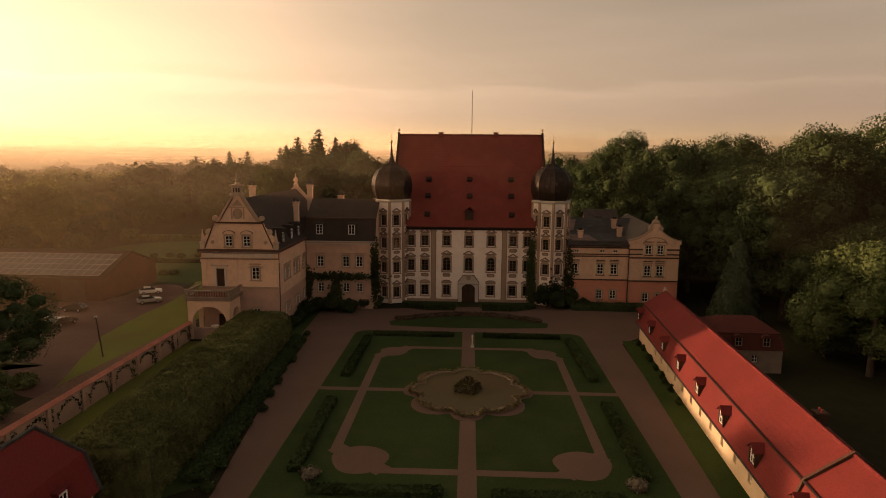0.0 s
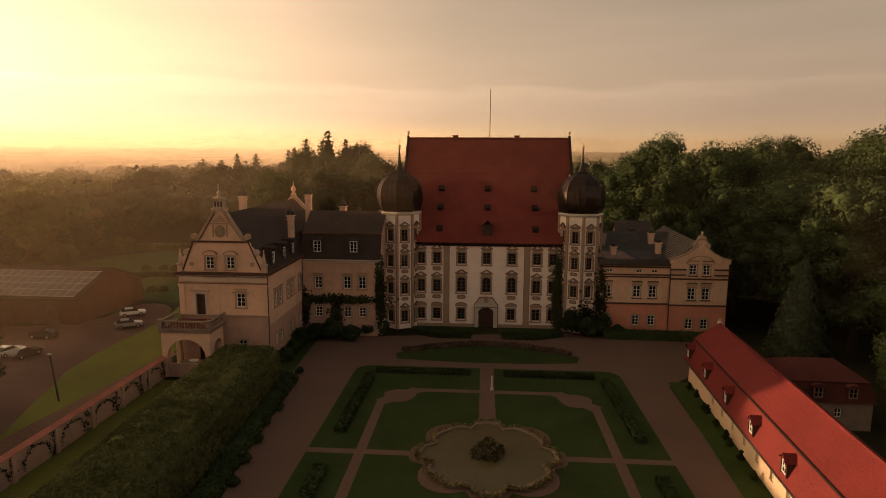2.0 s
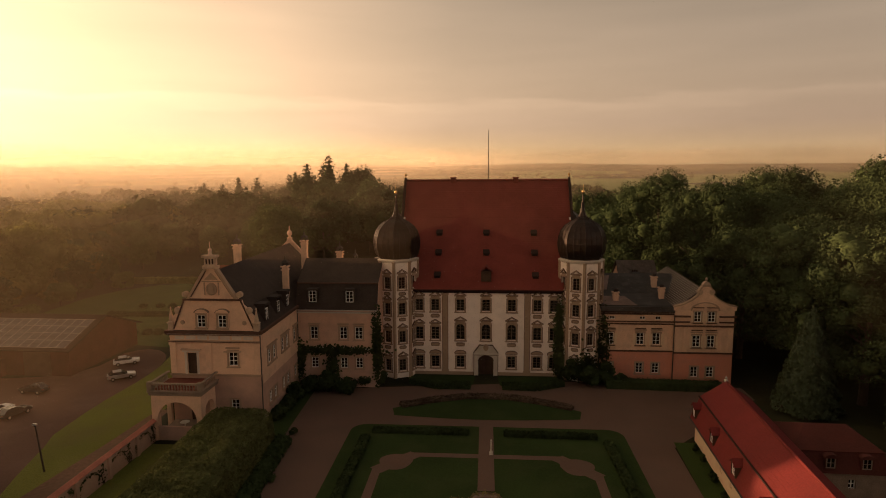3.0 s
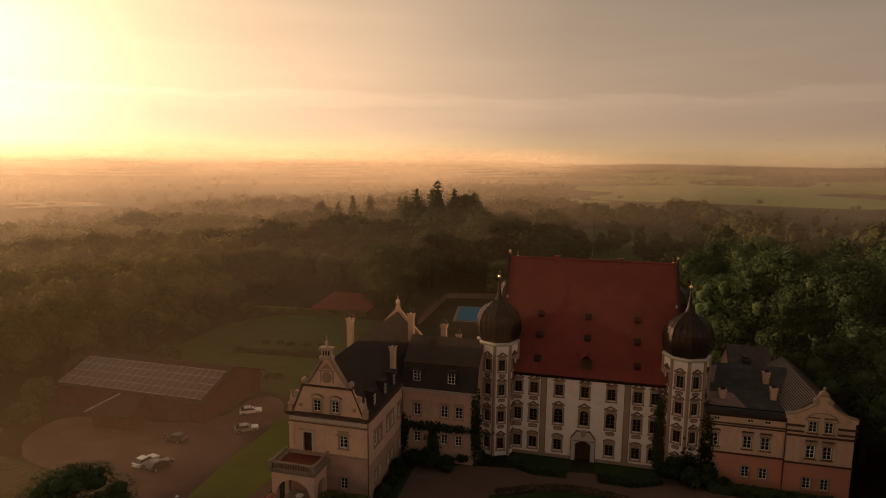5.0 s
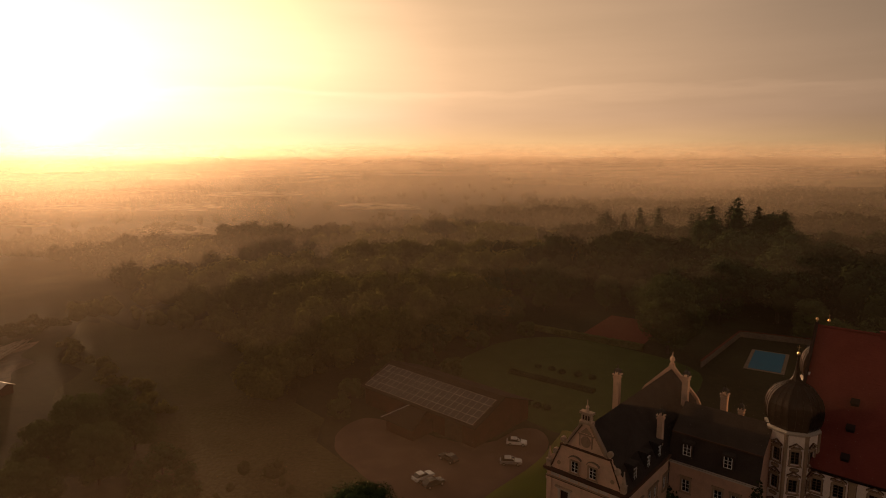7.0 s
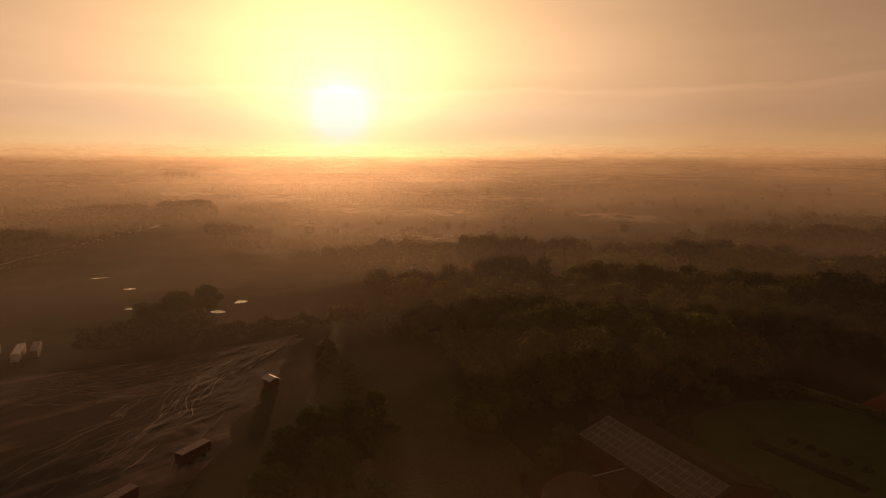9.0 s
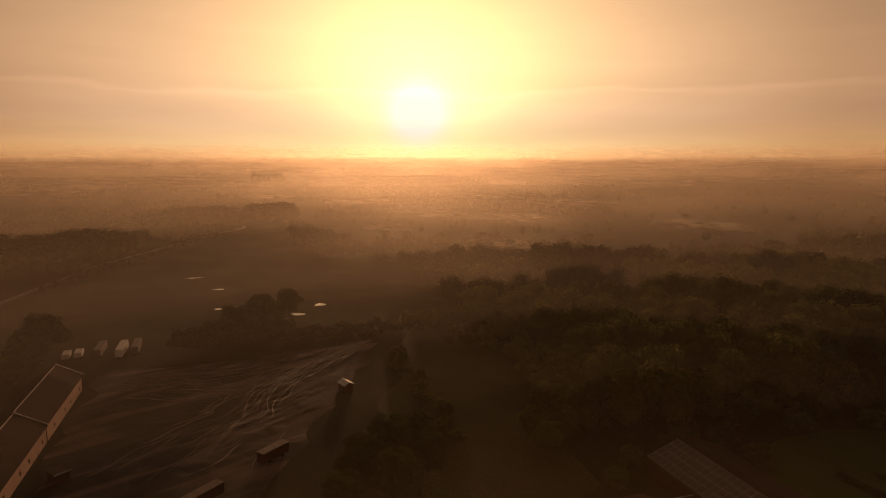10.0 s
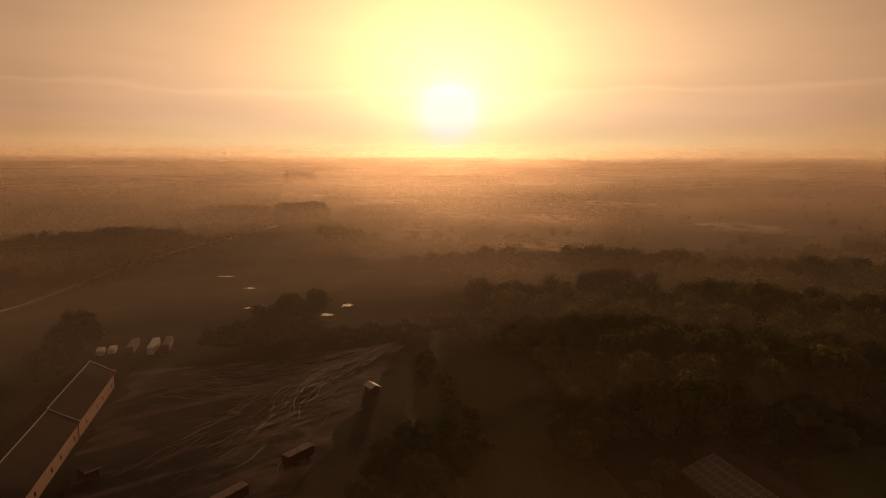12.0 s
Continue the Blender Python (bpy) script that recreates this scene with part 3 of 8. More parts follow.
    for sx in (-1, 1):
        arc = [(sx * 1.3 * math.cos(q), 2.55 + 0.95 * math.sin(q)) for q in (0.0, 0.26, 0.52, 0.79, 1.05, 1.31, 1.5708)] + [(sx * 1.3, 3.5)]
        slab_xz(bm, arc if sx > 0 else arc[::-1], -0.3, 0.3)
    part("door_arch", bm, STONE, d, "round stone arch over the door")
    door = part("door", boxes((-1.3, -0.02, 0.35, 0.45, 0.0, 3.5), (0.02, 1.3, 0.35, 0.45, 0.0, 3.5)), DARKWOOD, h, "dark double wooden door")
    bm = bmesh.new()
    for x in (-1.1, -0.5, 0.2, 0.75):
        for z0, z1 in ((0.3, 1.4), (1.6, 2.6), (2.8, 3.3)):
            box(bm, x, x + 0.4, 0.32, 0.35, z0, z1)
    part("door_panel", bm, DARKWOOD, door)
    # roof: two long slopes with a slight break, and gable walls with copings
    k = 0.36
    ky, kz = ridge_y + (-0.6 - ridge_y) * k + 0.25, ridge_z + (15.0 - ridge_z) * k
    roof = part("roof", boxes((-half + 0.6, half - 0.6, 1.2, 2 * ridge_y - 1.2, 14.7, 15.0)), DARKWOOD, h, "steep red tiled roof over dark timbers")
    for s in (1, -1):
        def P(x, y, z):
            return (x, y if s > 0 else 2 * ridge_y - y, z)
        quads = [[P(-half, -0.6, 14.95), P(half, -0.6, 14.95), P(half, 0.35, 16.3), P(-half, 0.35, 16.3)],
                 [P(-half, 0.35, 16.3), P(half, 0.35, 16.3), P(half, ky, kz), P(-half, ky, kz)],
                 [P(-half, ky - 0.06, kz), P(half, ky - 0.06, kz), P(half, ridge_y, ridge_z), P(-half, ridge_y, ridge_z)]]
        for q in quads:
            part("roof_slope", roof_sheet(bmesh.new(), q if s > 0 else q[::-1], 0.2), TILE, roof, "steep red clay tiled slope")
    bm = bmesh.new()
    for i in range(60):
        x = -half + i * half / 30
        tube(bm, (x, ridge_y, ridge_z + 0.02), (x + half / 30 + 0.05, ridge_y, ridge_z + 0.05), 0.2, 0.24, 6)
    part("ridge_tiles", bm, TILE, roof)
    for s in (-1, 1):
        bm = bmesh.new()
        slab_yz(bm, [(0.0, 15.0), (depth, 15.0), (depth, 15.3), (ridge_y, ridge_z - 0.2), (0.0, 15.3)], s * half - (0.5 if s > 0 else 0), s * half + (0.5 if s < 0 else 0))
        part("gable_wall", bm, WHITE, h)
        bm = bmesh.new()
        slab_yz(bm, [(-0.5, 15.2), (0.2, 15.2), (ridge_y, ridge_z - 0.1), (depth - 0.2, 15.2), (depth + 0.5, 15.2), (ridge_y + 0.25, ridge_z + 0.55), (ridge_y - 0.25, ridge_z + 0.55)], s * half - 0.2, s * half + 0.2)
        part("gable_coping", bm, DARKTRIM, h, "dark metal capped gable edge")
        bm = bmesh.new()
        lathe(bm, [(0.05, ridge_z + 0.4), (0.05, ridge_z + 0.8), (0.2, ridge_z + 0.9), (0.25, ridge_z + 1.05), (0.2, ridge_z + 1.2), (0.03, ridge_z + 1.4)], 10, s * half, ridge_y)
        part("finial", bm, GILT, h, "small gilded ball")

    def on_roof(z):
        return -0.6 + (ridge_y + 0.6) * (z - 15) / (ridge_z - 15)
    for x in (-8.3, 0.0, 8.3):
        for z in (16.9, 20.4, 23.6):
            if x == 0 and z < 17:
                continue
            y = on_roof(z)
            bm = bmesh.new()
            roof_sheet(bm, [(x - 0.6, y - 0.4, z + 0.25), (x + 0.6, y - 0.4, z + 0.25), (x + 0.55, y + 0.5, z + 0.85), (x - 0.55, y + 0.5, z + 0.85)], 0.07)
            v = part("roof_vent", bm, DARKTRIM, roof, "small hooded roof vent")
            part("opening", boxes((x - 0.5, x + 0.5, y - 0.28, y + 0.4, z - 0.15, z + 0.22)), DARKTRIM, v)
    y = on_roof(17.2)
    dm = part("roof_dormer", boxes((-0.85, 0.85, y - 1.1, y + 1.2, 16.3, 18.1)), DARKWOOD, roof, "dark boarded dormer with hatch")
    bm = bmesh.new()
    for s in (-1, 1):
        q = [(0, y - 1.3, 18.9), (0, y + 1.6, 18.9), (s * 1.1, y + 1.3, 17.95), (s * 1.1, y - 1.3, 17.95)]
        roof_sheet(bm, q[::-1] if s > 0 else q, 0.1)
    part("dormer_roof", bm, TILE, dm)
    for x in (-6.2, 5.4):
        c = part("chimney", boxes((x - 0.45, x + 0.45, ridge_y - 0.4, ridge_y + 0.4, ridge_z - 1.0, ridge_z + 0.45), (x - 0.6, x + 0.6, ridge_y - 0.55, ridge_y + 0.55, ridge_z + 0.45, ridge_z + 0.62)), TILE, roof)
    bm = bmesh.new()
    tube(bm, (0.3, ridge_y, ridge_z - 0.5), (0.3, ridge_y, 42.2), 0.09, 0.05, 8)
    part("flagpole", bm, IRON, roof, "slim bare flagpole on the ridge")
    return h


def build_tower(x, y, faces_with_windows, front=True):
    t = empty("castle_tower", x, y, 0, label="octagonal white corner tower with dark copper onion dome", category="tower", group="castle corner towers")
    R, top = 3.55, 19.9
    side = 2 * R * math.sin(math.pi / 8)
    apo = R * math.cos(math.pi / 8)
    vs = [(R * math.cos(radians(-90 + 45 * k)), R * math.sin(radians(-90 + 45 * k))) for k in range(8)]
    for k in range(8):
        (x0, y0), (x1, y1) = vs[k], vs[(k + 1) % 8]
        ang = math.degrees(math.atan2(y1 - y0, x1 - x0))
        wins = [(W_TOWER, side / 2, z) for z in (1.2, 6.1, 10.9, 15.3)] if k in faces_with_windows else []
        m = pose(x0, y0, 0, 0, 0, ang)
        wall_run(t, "tower_wall", WHITE, side, top, wins, m, 0.5)
        if wins:
            for z in (5.3, 10.1, 14.5):
                cartouche(t, m @ pose(side / 2, 0, z), 1.2, 0.55)
        bm = bmesh.new()
        a = radians(-90 + 45 * k)
        lathe(bm, [(0.36, 0.0), (0.36, 0.7), (0.3, 0.75), (0.3, top - 0.3), (0.38, top)], 6, vs[k][0] * 0.985, vs[k][1] * 0.985, a)
        part("corner_strip", bm, OCHRE, t, "ochre plaster corner strip")
    bm = bmesh.new()
    lathe(bm, [(R + 0.05, top - 0.2), (R + 0.18, top), (R + 0.3, top + 0.12), (R + 0.3, top + 0.25), (R - 0.2, top + 0.4)], 8, 0, 0, -math.pi / 2)
    part("cornice", bm, STONE, t)
    prof = [(3.3, 20.2), (3.7, 20.9), (3.95, 21.9), (4.02, 22.9), (3.9, 23.9), (3.55, 24.9), (2.95, 25.7), (2.15, 26.3), (1.3, 26.75), (0.75, 27.2), (0.45, 27.9), (0.28, 28.8), (0.14, 30.1), (0.06, 31.3)]
    bm = bmesh.new()
    lathe(bm, prof, 8, 0, 0, -math.pi / 2)
    fold = [(r, z) for r, z in prof[:10]]
    for k in range(8):
        for f in (0.0, 0.34, 0.66):
            a0, a1 = radians(-90 + 45 * k), radians(-45 + 45 * k)
            c, d = (math.cos(a0) * (1 - f) + math.cos(a1) * f, math.sin(a0) * (1 - f) + math.sin(a1) * f)
            for (r0, z0), (r1, z1) in zip(fold, fold[1:]):
                tube(bm, (c * r0, d * r0, z0), (c * r1, d * r1, z1), 0.06, 0.06, 4)
    part("onion_dome", bm, COPPER, t, "dark ribbed copper onion dome")
    bm = bmesh.new()
    lathe(bm, [(0.02, 31.0), (0.2, 31.1), (0.26, 31.3), (0.2, 31.5), (0.02, 31.6)], 12)
    b = part("ball", bm, GILT, t, "gilded ball")
    bm = bmesh.new()
    tube(bm, (0, 0, 31.5), (0, 0, 32.6), 0.03, 0.02, 6)
    tube(bm, (-0.25, 0, 32.2), (0.25, 0, 32.2), 0.02, 0.02, 6)
    part("spike", bm, GILT, b)
    return t


build_main_house()
for tx, ty in ((-15.15, 1.0), (16.0, 1.0), (-15.15, 25.8), (16.0, 25.8)):
    build_tower(tx, ty, (7, 0, 6, 1) if ty < 10 else (2, 3, 4, 5) if tx > 0 else (3, 4, 5, 6))


# ---- castle: western wings ----
def chimney_stack(parent, x, y, z0, z1, w=0.55, hood=True):
    c = part("chimney", boxes((x - w, x + w, y - w, y + w, z0, z1), (x - w - 0.12, x + w + 0.12, y - w - 0.12, y + w + 0.12, z1 - 0.5, z1 - 0.3), (x - w - 0.18, x + w + 0.18, y - w - 0.18, y + w + 0.18, z1, z1 + 0.18)), CREAM, parent, "tall plastered chimney")
    if hood:
        bm = bmesh.new()
        for dx in (-w + 0.1, w - 0.1):
            for dy in (-w + 0.1, w - 0.1):
                box(bm, x + dx - 0.08, x + dx + 0.08, y + dy - 0.08, y + dy + 0.08, z1 + 0.18, z1 + 0.7)
        lathe(bm, [(w * 1.6, z1 + 0.7), (w * 1.0, z1 + 1.0), (0.1, z1 + 1.2), (0.14, z1 + 1.45), (0.03, z1 + 1.9)], 4, x, y, math.pi / 4)
        part("chimney_hood", bm, LEAD, c)
    return c


def mansard_dormer(parent, m, w=1.3, h=2.0):
    """Upright dormer: window in a box that runs back into the roof (front towards -y)."""
    d = part("dormer", boxes((-w / 2 - 0.18, -w / 2, 0, 2.2, 0, h), (w / 2, w / 2 + 0.18, 0, 2.2, 0, h), (-w / 2, w / 2, 0.2, 2.2, 0, 0.12), (-w / 2 - 0.3, w / 2 + 0.3, -0.22, 2.2, h, h + 0.14), (-w / 2 - 0.2, w / 2 + 0.2, -0.12, 2.2, h + 0.14, h + 0.3)), SLATE, parent, "slate clad dormer")
    d.matrix_basis = m
    f = part("window_frame", DORMER_FRAME, None, d, "white painted sash")
    f.matrix_basis = pose(0, 0.08, 0.12)
    p = part("pane", DORMER_PANE, None, d, "dark glass")
    p.matrix_basis = pose(0, 0.08, 0.12)
    return d


DORMER_FRAME = casement_mesh(1.25, 1.85, (1, 2), 0.12)
DORMER_FRAME.materials.append(SASH)
DORMER_PANE = pane_mesh(1.25, 1.85)


def build_link_wing():
    w = empty("castle_link_wing", -23.8, -7, 0, label="plastered castle wing with slate mansard roof and ivy", category="castle")
    L, eave = 6.6, 13.0
    upper = [(W_PLAIN, L + c, 8.0) for c in (-3.8, 1.0, 3.5)]
    lower = [(W_SMALL, L + c, 3.2) for c in (-3.8, 1.0, 3.5)]
    wall_run(w, "front_wall", LINKP, 2 * L, eave - 6.4, [(k, x, z - 6.4) for k, x, z in upper], pose(-L, 0, 6.4), 0.6)
    wall_run(w, "front_wall", GREYP, 2 * L, 6.4, lower, pose(-L, 0.02, 0), 0.6)
    part("string_course", boxes((-L, L, -0.15, 0.02, 6.3, 6.6)), STONE, w)
    part("cornice", boxes((-L, L, -0.3, 0.0, eave - 0.7, eave - 0.5), (-L, L, -0.55, 0.0, eave - 0.25, eave)), STONE, w)
    slopes(w, [[(-L, -0.6, 12.95), (L, -0.6, 12.95), (L, 1.1, 17.0), (-L, 1.1, 17.0)],
               [(-L, 0.9, 17.0), (L, 0.9, 17.0), (L, 6.2, 20.3), (-L, 6.2, 20.3)],
               [(L, 13.0, 15.0), (-L, 13.0, 15.0), (-L, 6.2, 20.3), (L, 6.2, 20.3)]], SLATE, 0.2, "dark slate mansard slope")
    part("roof_moulding", boxes((-L, L, 0.78, 1.0, 16.9, 17.12)), BROWN, w)
    part("end_gable", slab_yz(bmesh.new(), [(0.6, 0.0), (12.2, 0.0), (12.2, 15.0), (6.2, 20.0), (1.2, 16.8), (0.6, 13.0)], L - 0.4, L - 0.05), LINKP, w)
    part("back_wall", boxes((-L, L, 12.2, 12.8, 0, 15.0)), LINKP, w)
    for c in (-3.8, 2.2):
        mansard_dormer(w, pose(c, -0.35, 14.0))
    chimney_stack(w, -2.6, 13.5, 14, 20.3, 0.5)
    chimney_stack(w, 0.9, 10.5, 15, 19.4, 0.35)
    return w


def build_gable_wing():
    w = empty("castle_gable_wing", -36.65, -23.1, 0, label="cream plastered castle wing with scrolled front gable", category="castle")
    H, eave, depth = 6.3, 13.6, 33.0
    door_gap = (H - 4.0, H - 2.6, 0.0, 3.0)
    wall_run(w, "front_wall", CREAM, 2 * H, eave - 7.4, [(W_PLAIN, H + 2.5, 1.3)], pose(-H, 0, 7.4), 0.6, extra=[door_gap])
    wall_run(w, "front_wall", GREYP, 2 * H, 7.4, [(W_SMALL, H + 2.5, 2.2)], pose(-H, 0.03, 0), 0.6, extra=[(H - 3.9, H - 2.5, 0.2, 2.9)])
    d = part("door", boxes((-4.0, -2.6, 0.3, 0.4, 7.4, 10.4)), DARKWOOD, w, "dark terrace door")
    part("door_surround", boxes((-4.3, -4.0, -0.12, 0.0, 7.4, 10.6), (-2.6, -2.3, -0.12, 0.0, 7.4, 10.6), (-4.5, -2.1, -0.3, 0.0, 10.6, 10.85)), STONE, d)
    part("door", boxes((-3.9, -2.5, 0.3, 0.4, 0.2, 2.9)), DARKWOOD, w, "dark ground floor door")
    for c in (-5.9, -0.9, 5.9):
        part("pilaster", boxes((c - 0.4, c + 0.4, -0.12, 0.0, 7.6, 11.9), (c - 0.5, c + 0.5, -0.18, 0.0, 11.5, 11.9)), CREAM, w)
    part("string_course", boxes((-H - 0.1, H + 0.1, -0.2, 0.03, 7.25, 7.5), (-H - 0.1, H + 0.1, -0.2, 0.0, 11.95, 12.2)), TRIM, w)
    bm = bmesh.new()
    box(bm, -H - 0.45, H + 0.45, -0.5, 0.3, 13.2, 13.6)
    box(bm, H + 0.003, H + 0.5, 0.3, depth, 13.2, 13.6); box(bm, -H - 0.5, -H - 0.003, 0.3, depth, 13.2, 13.6)
    part("cornice", bm, BROWN, w, "brown eaves moulding")
    part("frieze", boxes((-H - 0.25, H + 0.25, -0.3, 0.0, 12.95, 13.19)), STONE, w)
    sides = [(W_PLAIN, y, z) for y in (2.6, 4.6, 8.2, 10.2, 13.8, 15.6) for z in (8.2,)] + [(W_SMALL, y, 2.4) for y in (2.6, 4.6, 8.2, 10.2, 13.8)]
    wall_run(w, "side_wall", CREAM, depth - 0.7, eave - 6.0, [(k, y, z - 6.0) for k, y, z in sides if z > 6], pose(H, 0.65, 6.0, 0, 0, 90), 0.6)
    wall_run(w, "side_wall", GREYP, depth - 0.7, 6.0, [(k, y, z) for k, y, z in sides if z < 6], pose(H - 0.02, 0.65, 0, 0, 0, 90), 0.6)
    wall_run(w, "side_wall", CREAM, depth - 0.7, eave, [(k, depth - y, z) for k, y, z in sides], pose(-H, depth, 0, 0, 0, -90), 0.6)
    part("downpipe", tube(bmesh.new(), (H + 0.1, -0.1, 0.2), (H + 0.1, -0.1, 13.2), 0.08, 0.08, 6), LEAD, w)
    part("downpipe", tube(bmesh.new(), (H + 0.12, 15.9, 0.2), (H + 0.12, 15.9, 13.2), 0.08, 0.08, 6), LEAD, w)
    part("window_hood", boxes((-4.7, -1.9, -0.42, 0.0, 10.86, 11.02)), ORNAMENT, w, "moulded stone hood")
    part("window_hood", boxes((1.3, 3.7, -0.35, 0.0, 10.62, 10.78)), ORNAMENT, w, "moulded stone hood")
    part("architrave", boxes((-H - 0.2, H + 0.2, -0.26, -0.2, 12.0, 12.08), (-H - 0.3, H + 0.3, -0.36, -0.3, 13.0, 13.08)), BROWN, w)
    # front gable: concave flanks below a scroll ledge, then a steep triangle and a pedestal
    left = [(-6.1, 13.6), (-6.0, 14.7), (-5.75, 15.4), (-5.2, 16.0), (-4.75, 16.7), (-4.2, 17.2), (-4.0, 17.75), (-3.4, 18.0), (-0.75, 22.1)]
    outline = [(-6.1, 13.6), (6.1, 13.6)] + [(-x, z) for x, z in left[1:]] + left[1:][::-1]
    wins = [(-1.55, 14.1), (1.35, 14.1)]
    bm = bmesh.new()
    slab_xz(bm, outline, 0.0, 0.5)
    g = part("gable", bm, CREAM, w, "cream scrolled gable")
    for x, z in wins:
        W_SMALL.place(w, pose(x, -0.28, z))
        bm = boxes((x - 0.88, x - 0.56, -0.2, 0.0, z - 0.1, z + 1.95), (x + 0.56, x + 0.88, -0.2, 0.0, z - 0.1, z + 1.95))
        bow = [(x + 0.95 * math.cos(q), z + 1.85 + 0.62 * math.sin(q)) for q in [math.pi * (0.06 + 0.88 * i / 10) for i in range(11)]]
        slab_xz(bm, bow, -0.24, 0.0)
        part("window_hood", bm, CREAM, w, "arched plaster window hood")
        bm = bmesh.new()
        for (ax, az), (bx, bz) in zip(bow, bow[1:]):
            slab_xz(bm, [(bx, bz), (ax, az), (x + (ax - x) * 1.09, az + 0.09), (x + (bx - x) * 1.09, bz + 0.09)][::-1], -0.34, 0.0)
        part("hood_moulding", bm, WORN, w, "thin arched moulding")
    part("gable_ledge", boxes((-4.1, 4.1, -0.25, 0.0, 17.75, 18.0)), BROWN, w)
    for s in (-1, 1):
        bm = bmesh.new()
        for r, y0 in ((0.42, -0.1), (0.26, -0.22), (0.12, -0.3)):
            slab_xz(bm, [(s * 3.75 + r * math.cos(2 * math.pi * i / 14), 18.55 + r * math.sin(2 * math.pi * i / 14)) for i in range(14)], y0, 0.45)
        part("volute", bm, ORNAMENT, w, "scrolled stone volute")
        bm = bmesh.new()
        for r, y0 in ((0.42, -0.12), (0.27, -0.22), (0.12, -0.3)):
            slab_xz(bm, [(s * 4.95 + r * math.cos(2 * math.pi * i / 14), 16.35 + r * 1.1 * math.sin(2 * math.pi * i / 14)) for i in range(14)], y0, 0.45)
        part("volute", bm, ORNAMENT, w, "scrolled stone volute")
        bm = bmesh.new()
        q = [(s * 5.7, 13.75), (s * 5.52, 13.75), (s * 3.87, 17.7), (s * 4.05, 17.7)]
        slab_xz(bm, q if s < 0 else q[::-1], -0.14, 0.0)
        q = [(s * 3.0, 18.25), (s * 2.85, 18.25), (s * 0.62, 21.75), (s * 0.76, 21.75)]
        slab_xz(bm, q if s < 0 else q[::-1], -0.16, 0.0)
        part("diagonal_moulding", bm, BROWN, w, "dark diagonal moulding")
        bm = bmesh.new()
        slab_xz(bm, [(s * 4.3 + 0.3 * math.cos(2 * math.pi * i / 12), 14.7 + 0.3 * math.sin(2 * math.pi * i / 12)) for i in range(12)], -0.12, 0.0)
        part("rosette", bm, TRIM, w)
        bm = bmesh.new()
        if s > 0:
            slab_xz(bm, [(3.1, 18.0), (3.5, 18.0), (0.75, 22.35), (0.35, 22.35)], -0.25, 0.5)
        else:
            slab_xz(bm, [(-3.5, 18.0), (-3.1, 18.0), (-0.35, 22.35), (-0.75, 22.35)], -0.25, 0.5)
        part("gable_coping", bm, TRIM, w)
        bm = bmesh.new()
        lathe(bm, [(0.5, 13.6), (0.5, 14.55), (0.62, 14.65), (0.62, 14.75), (0.3, 14.85), (0.34, 15.0), (0.06, 16.5), (0.14, 16.6), (0.03, 16.8)], 4, s * 5.95, 0.1, math.pi / 4)
        part("finial", bm, ORNAMENT, w, "stone corner finial")
    bm = bmesh.new()
    box(bm, -1.0, 1.0, -0.35, 0.6, 22.1, 22.5); box(bm, -0.75, 0.75, -0.2, 0.5, 22.5, 23.6); box(bm, -1.0, 1.0, -0.35, 0.6, 23.6, 23.9)
    for x in (-0.42, 0, 0.42):
        part("pedestal_slot", boxes((x - 0.11, x + 0.11, -0.215, -0.195, 22.7, 23.4)), DARKTRIM, w, "dark slot")
    lathe(bm, [(0.35, 23.9), (0.2, 24.3), (0.3, 24.6), (0.08, 24.9), (0.04, 25.7)], 8, 0, 0.1)
    part("gable_pedestal", bm, ORNAMENT, w, "stone pedestal with small finial")
    bm = bmesh.new()
    slab_xz(bm, [(0.75 * math.cos(2 * math.pi * i / 16), 19.3 + 0.85 * math.sin(2 * math.pi * i / 16)) for i in range(16)], -0.14, 0.0)
    slab_xz(bm, [(-0.9, 20.6), (0.9, 20.6), (0.0, 21.5)], -0.12, 0.0)
    for k in range(10):
        a = 2 * math.pi * k / 10
        tube(bm, (0.62 * math.cos(a), -0.12, 19.3 + 0.7 * math.sin(a)), (0.62 * math.cos(a + 0.63), -0.12, 19.3 + 0.7 * math.sin(a + 0.63)), 0.1, 0.1, 5)
    slab_xz(bm, [(-0.3, 19.0), (0.0, 18.75), (0.3, 19.0), (0.3, 19.75), (-0.3, 19.75)], -0.24, -0.13)
    box(bm, -1.05, -0.9, -0.1, 0.0, 18.5, 20.2); box(bm, 0.9, 1.05, -0.1, 0.0, 18.5, 20.2); box(bm, -1.3, 1.3, -0.14, 0.0, 20.28, 20.42)
    part("relief", bm, TRIM, w, "carved shield in a wreath")
    for x0 in (-5.2, -3.6, -2.0, -0.4, 1.2, 2.8, 4.4):
        part("frieze_panel", boxes((x0 - 0.35, x0 + 0.95, -0.06, -0.001, 12.32, 12.82)), STONE, w)
    # roof: steep ridge roof above a slated lower slope on the court side
    for s in (-1, 1):
        lower = [(s * 6.5, 0.4, 13.55), (s * 6.5, depth, 13.55), (s * 4.6, depth, 16.8), (s * 4.6, 0.4, 16.8)]
        upper = [(s * 4.75, 0.4, 16.8), (s * 4.75, depth, 16.8), (0, depth, 21.6), (0, 0.4, 21.6)]
        slopes(w, [q if s > 0 else q[::-1] for q in (lower, upper)], SLATE, 0.2, "dark slate mansard slope")
    bm = bmesh.new()
    slab_xz(bm, [(-6.4, 13.6), (6.4, 13.6), (6.4, 14.3), (4.95, 17.2), (0.45, 22.1), (0.45, 22.6), (-0.45, 22.6), (-0.45, 22.1), (-4.95, 17.2), (-6.4, 14.3)], depth - 0.5, depth)
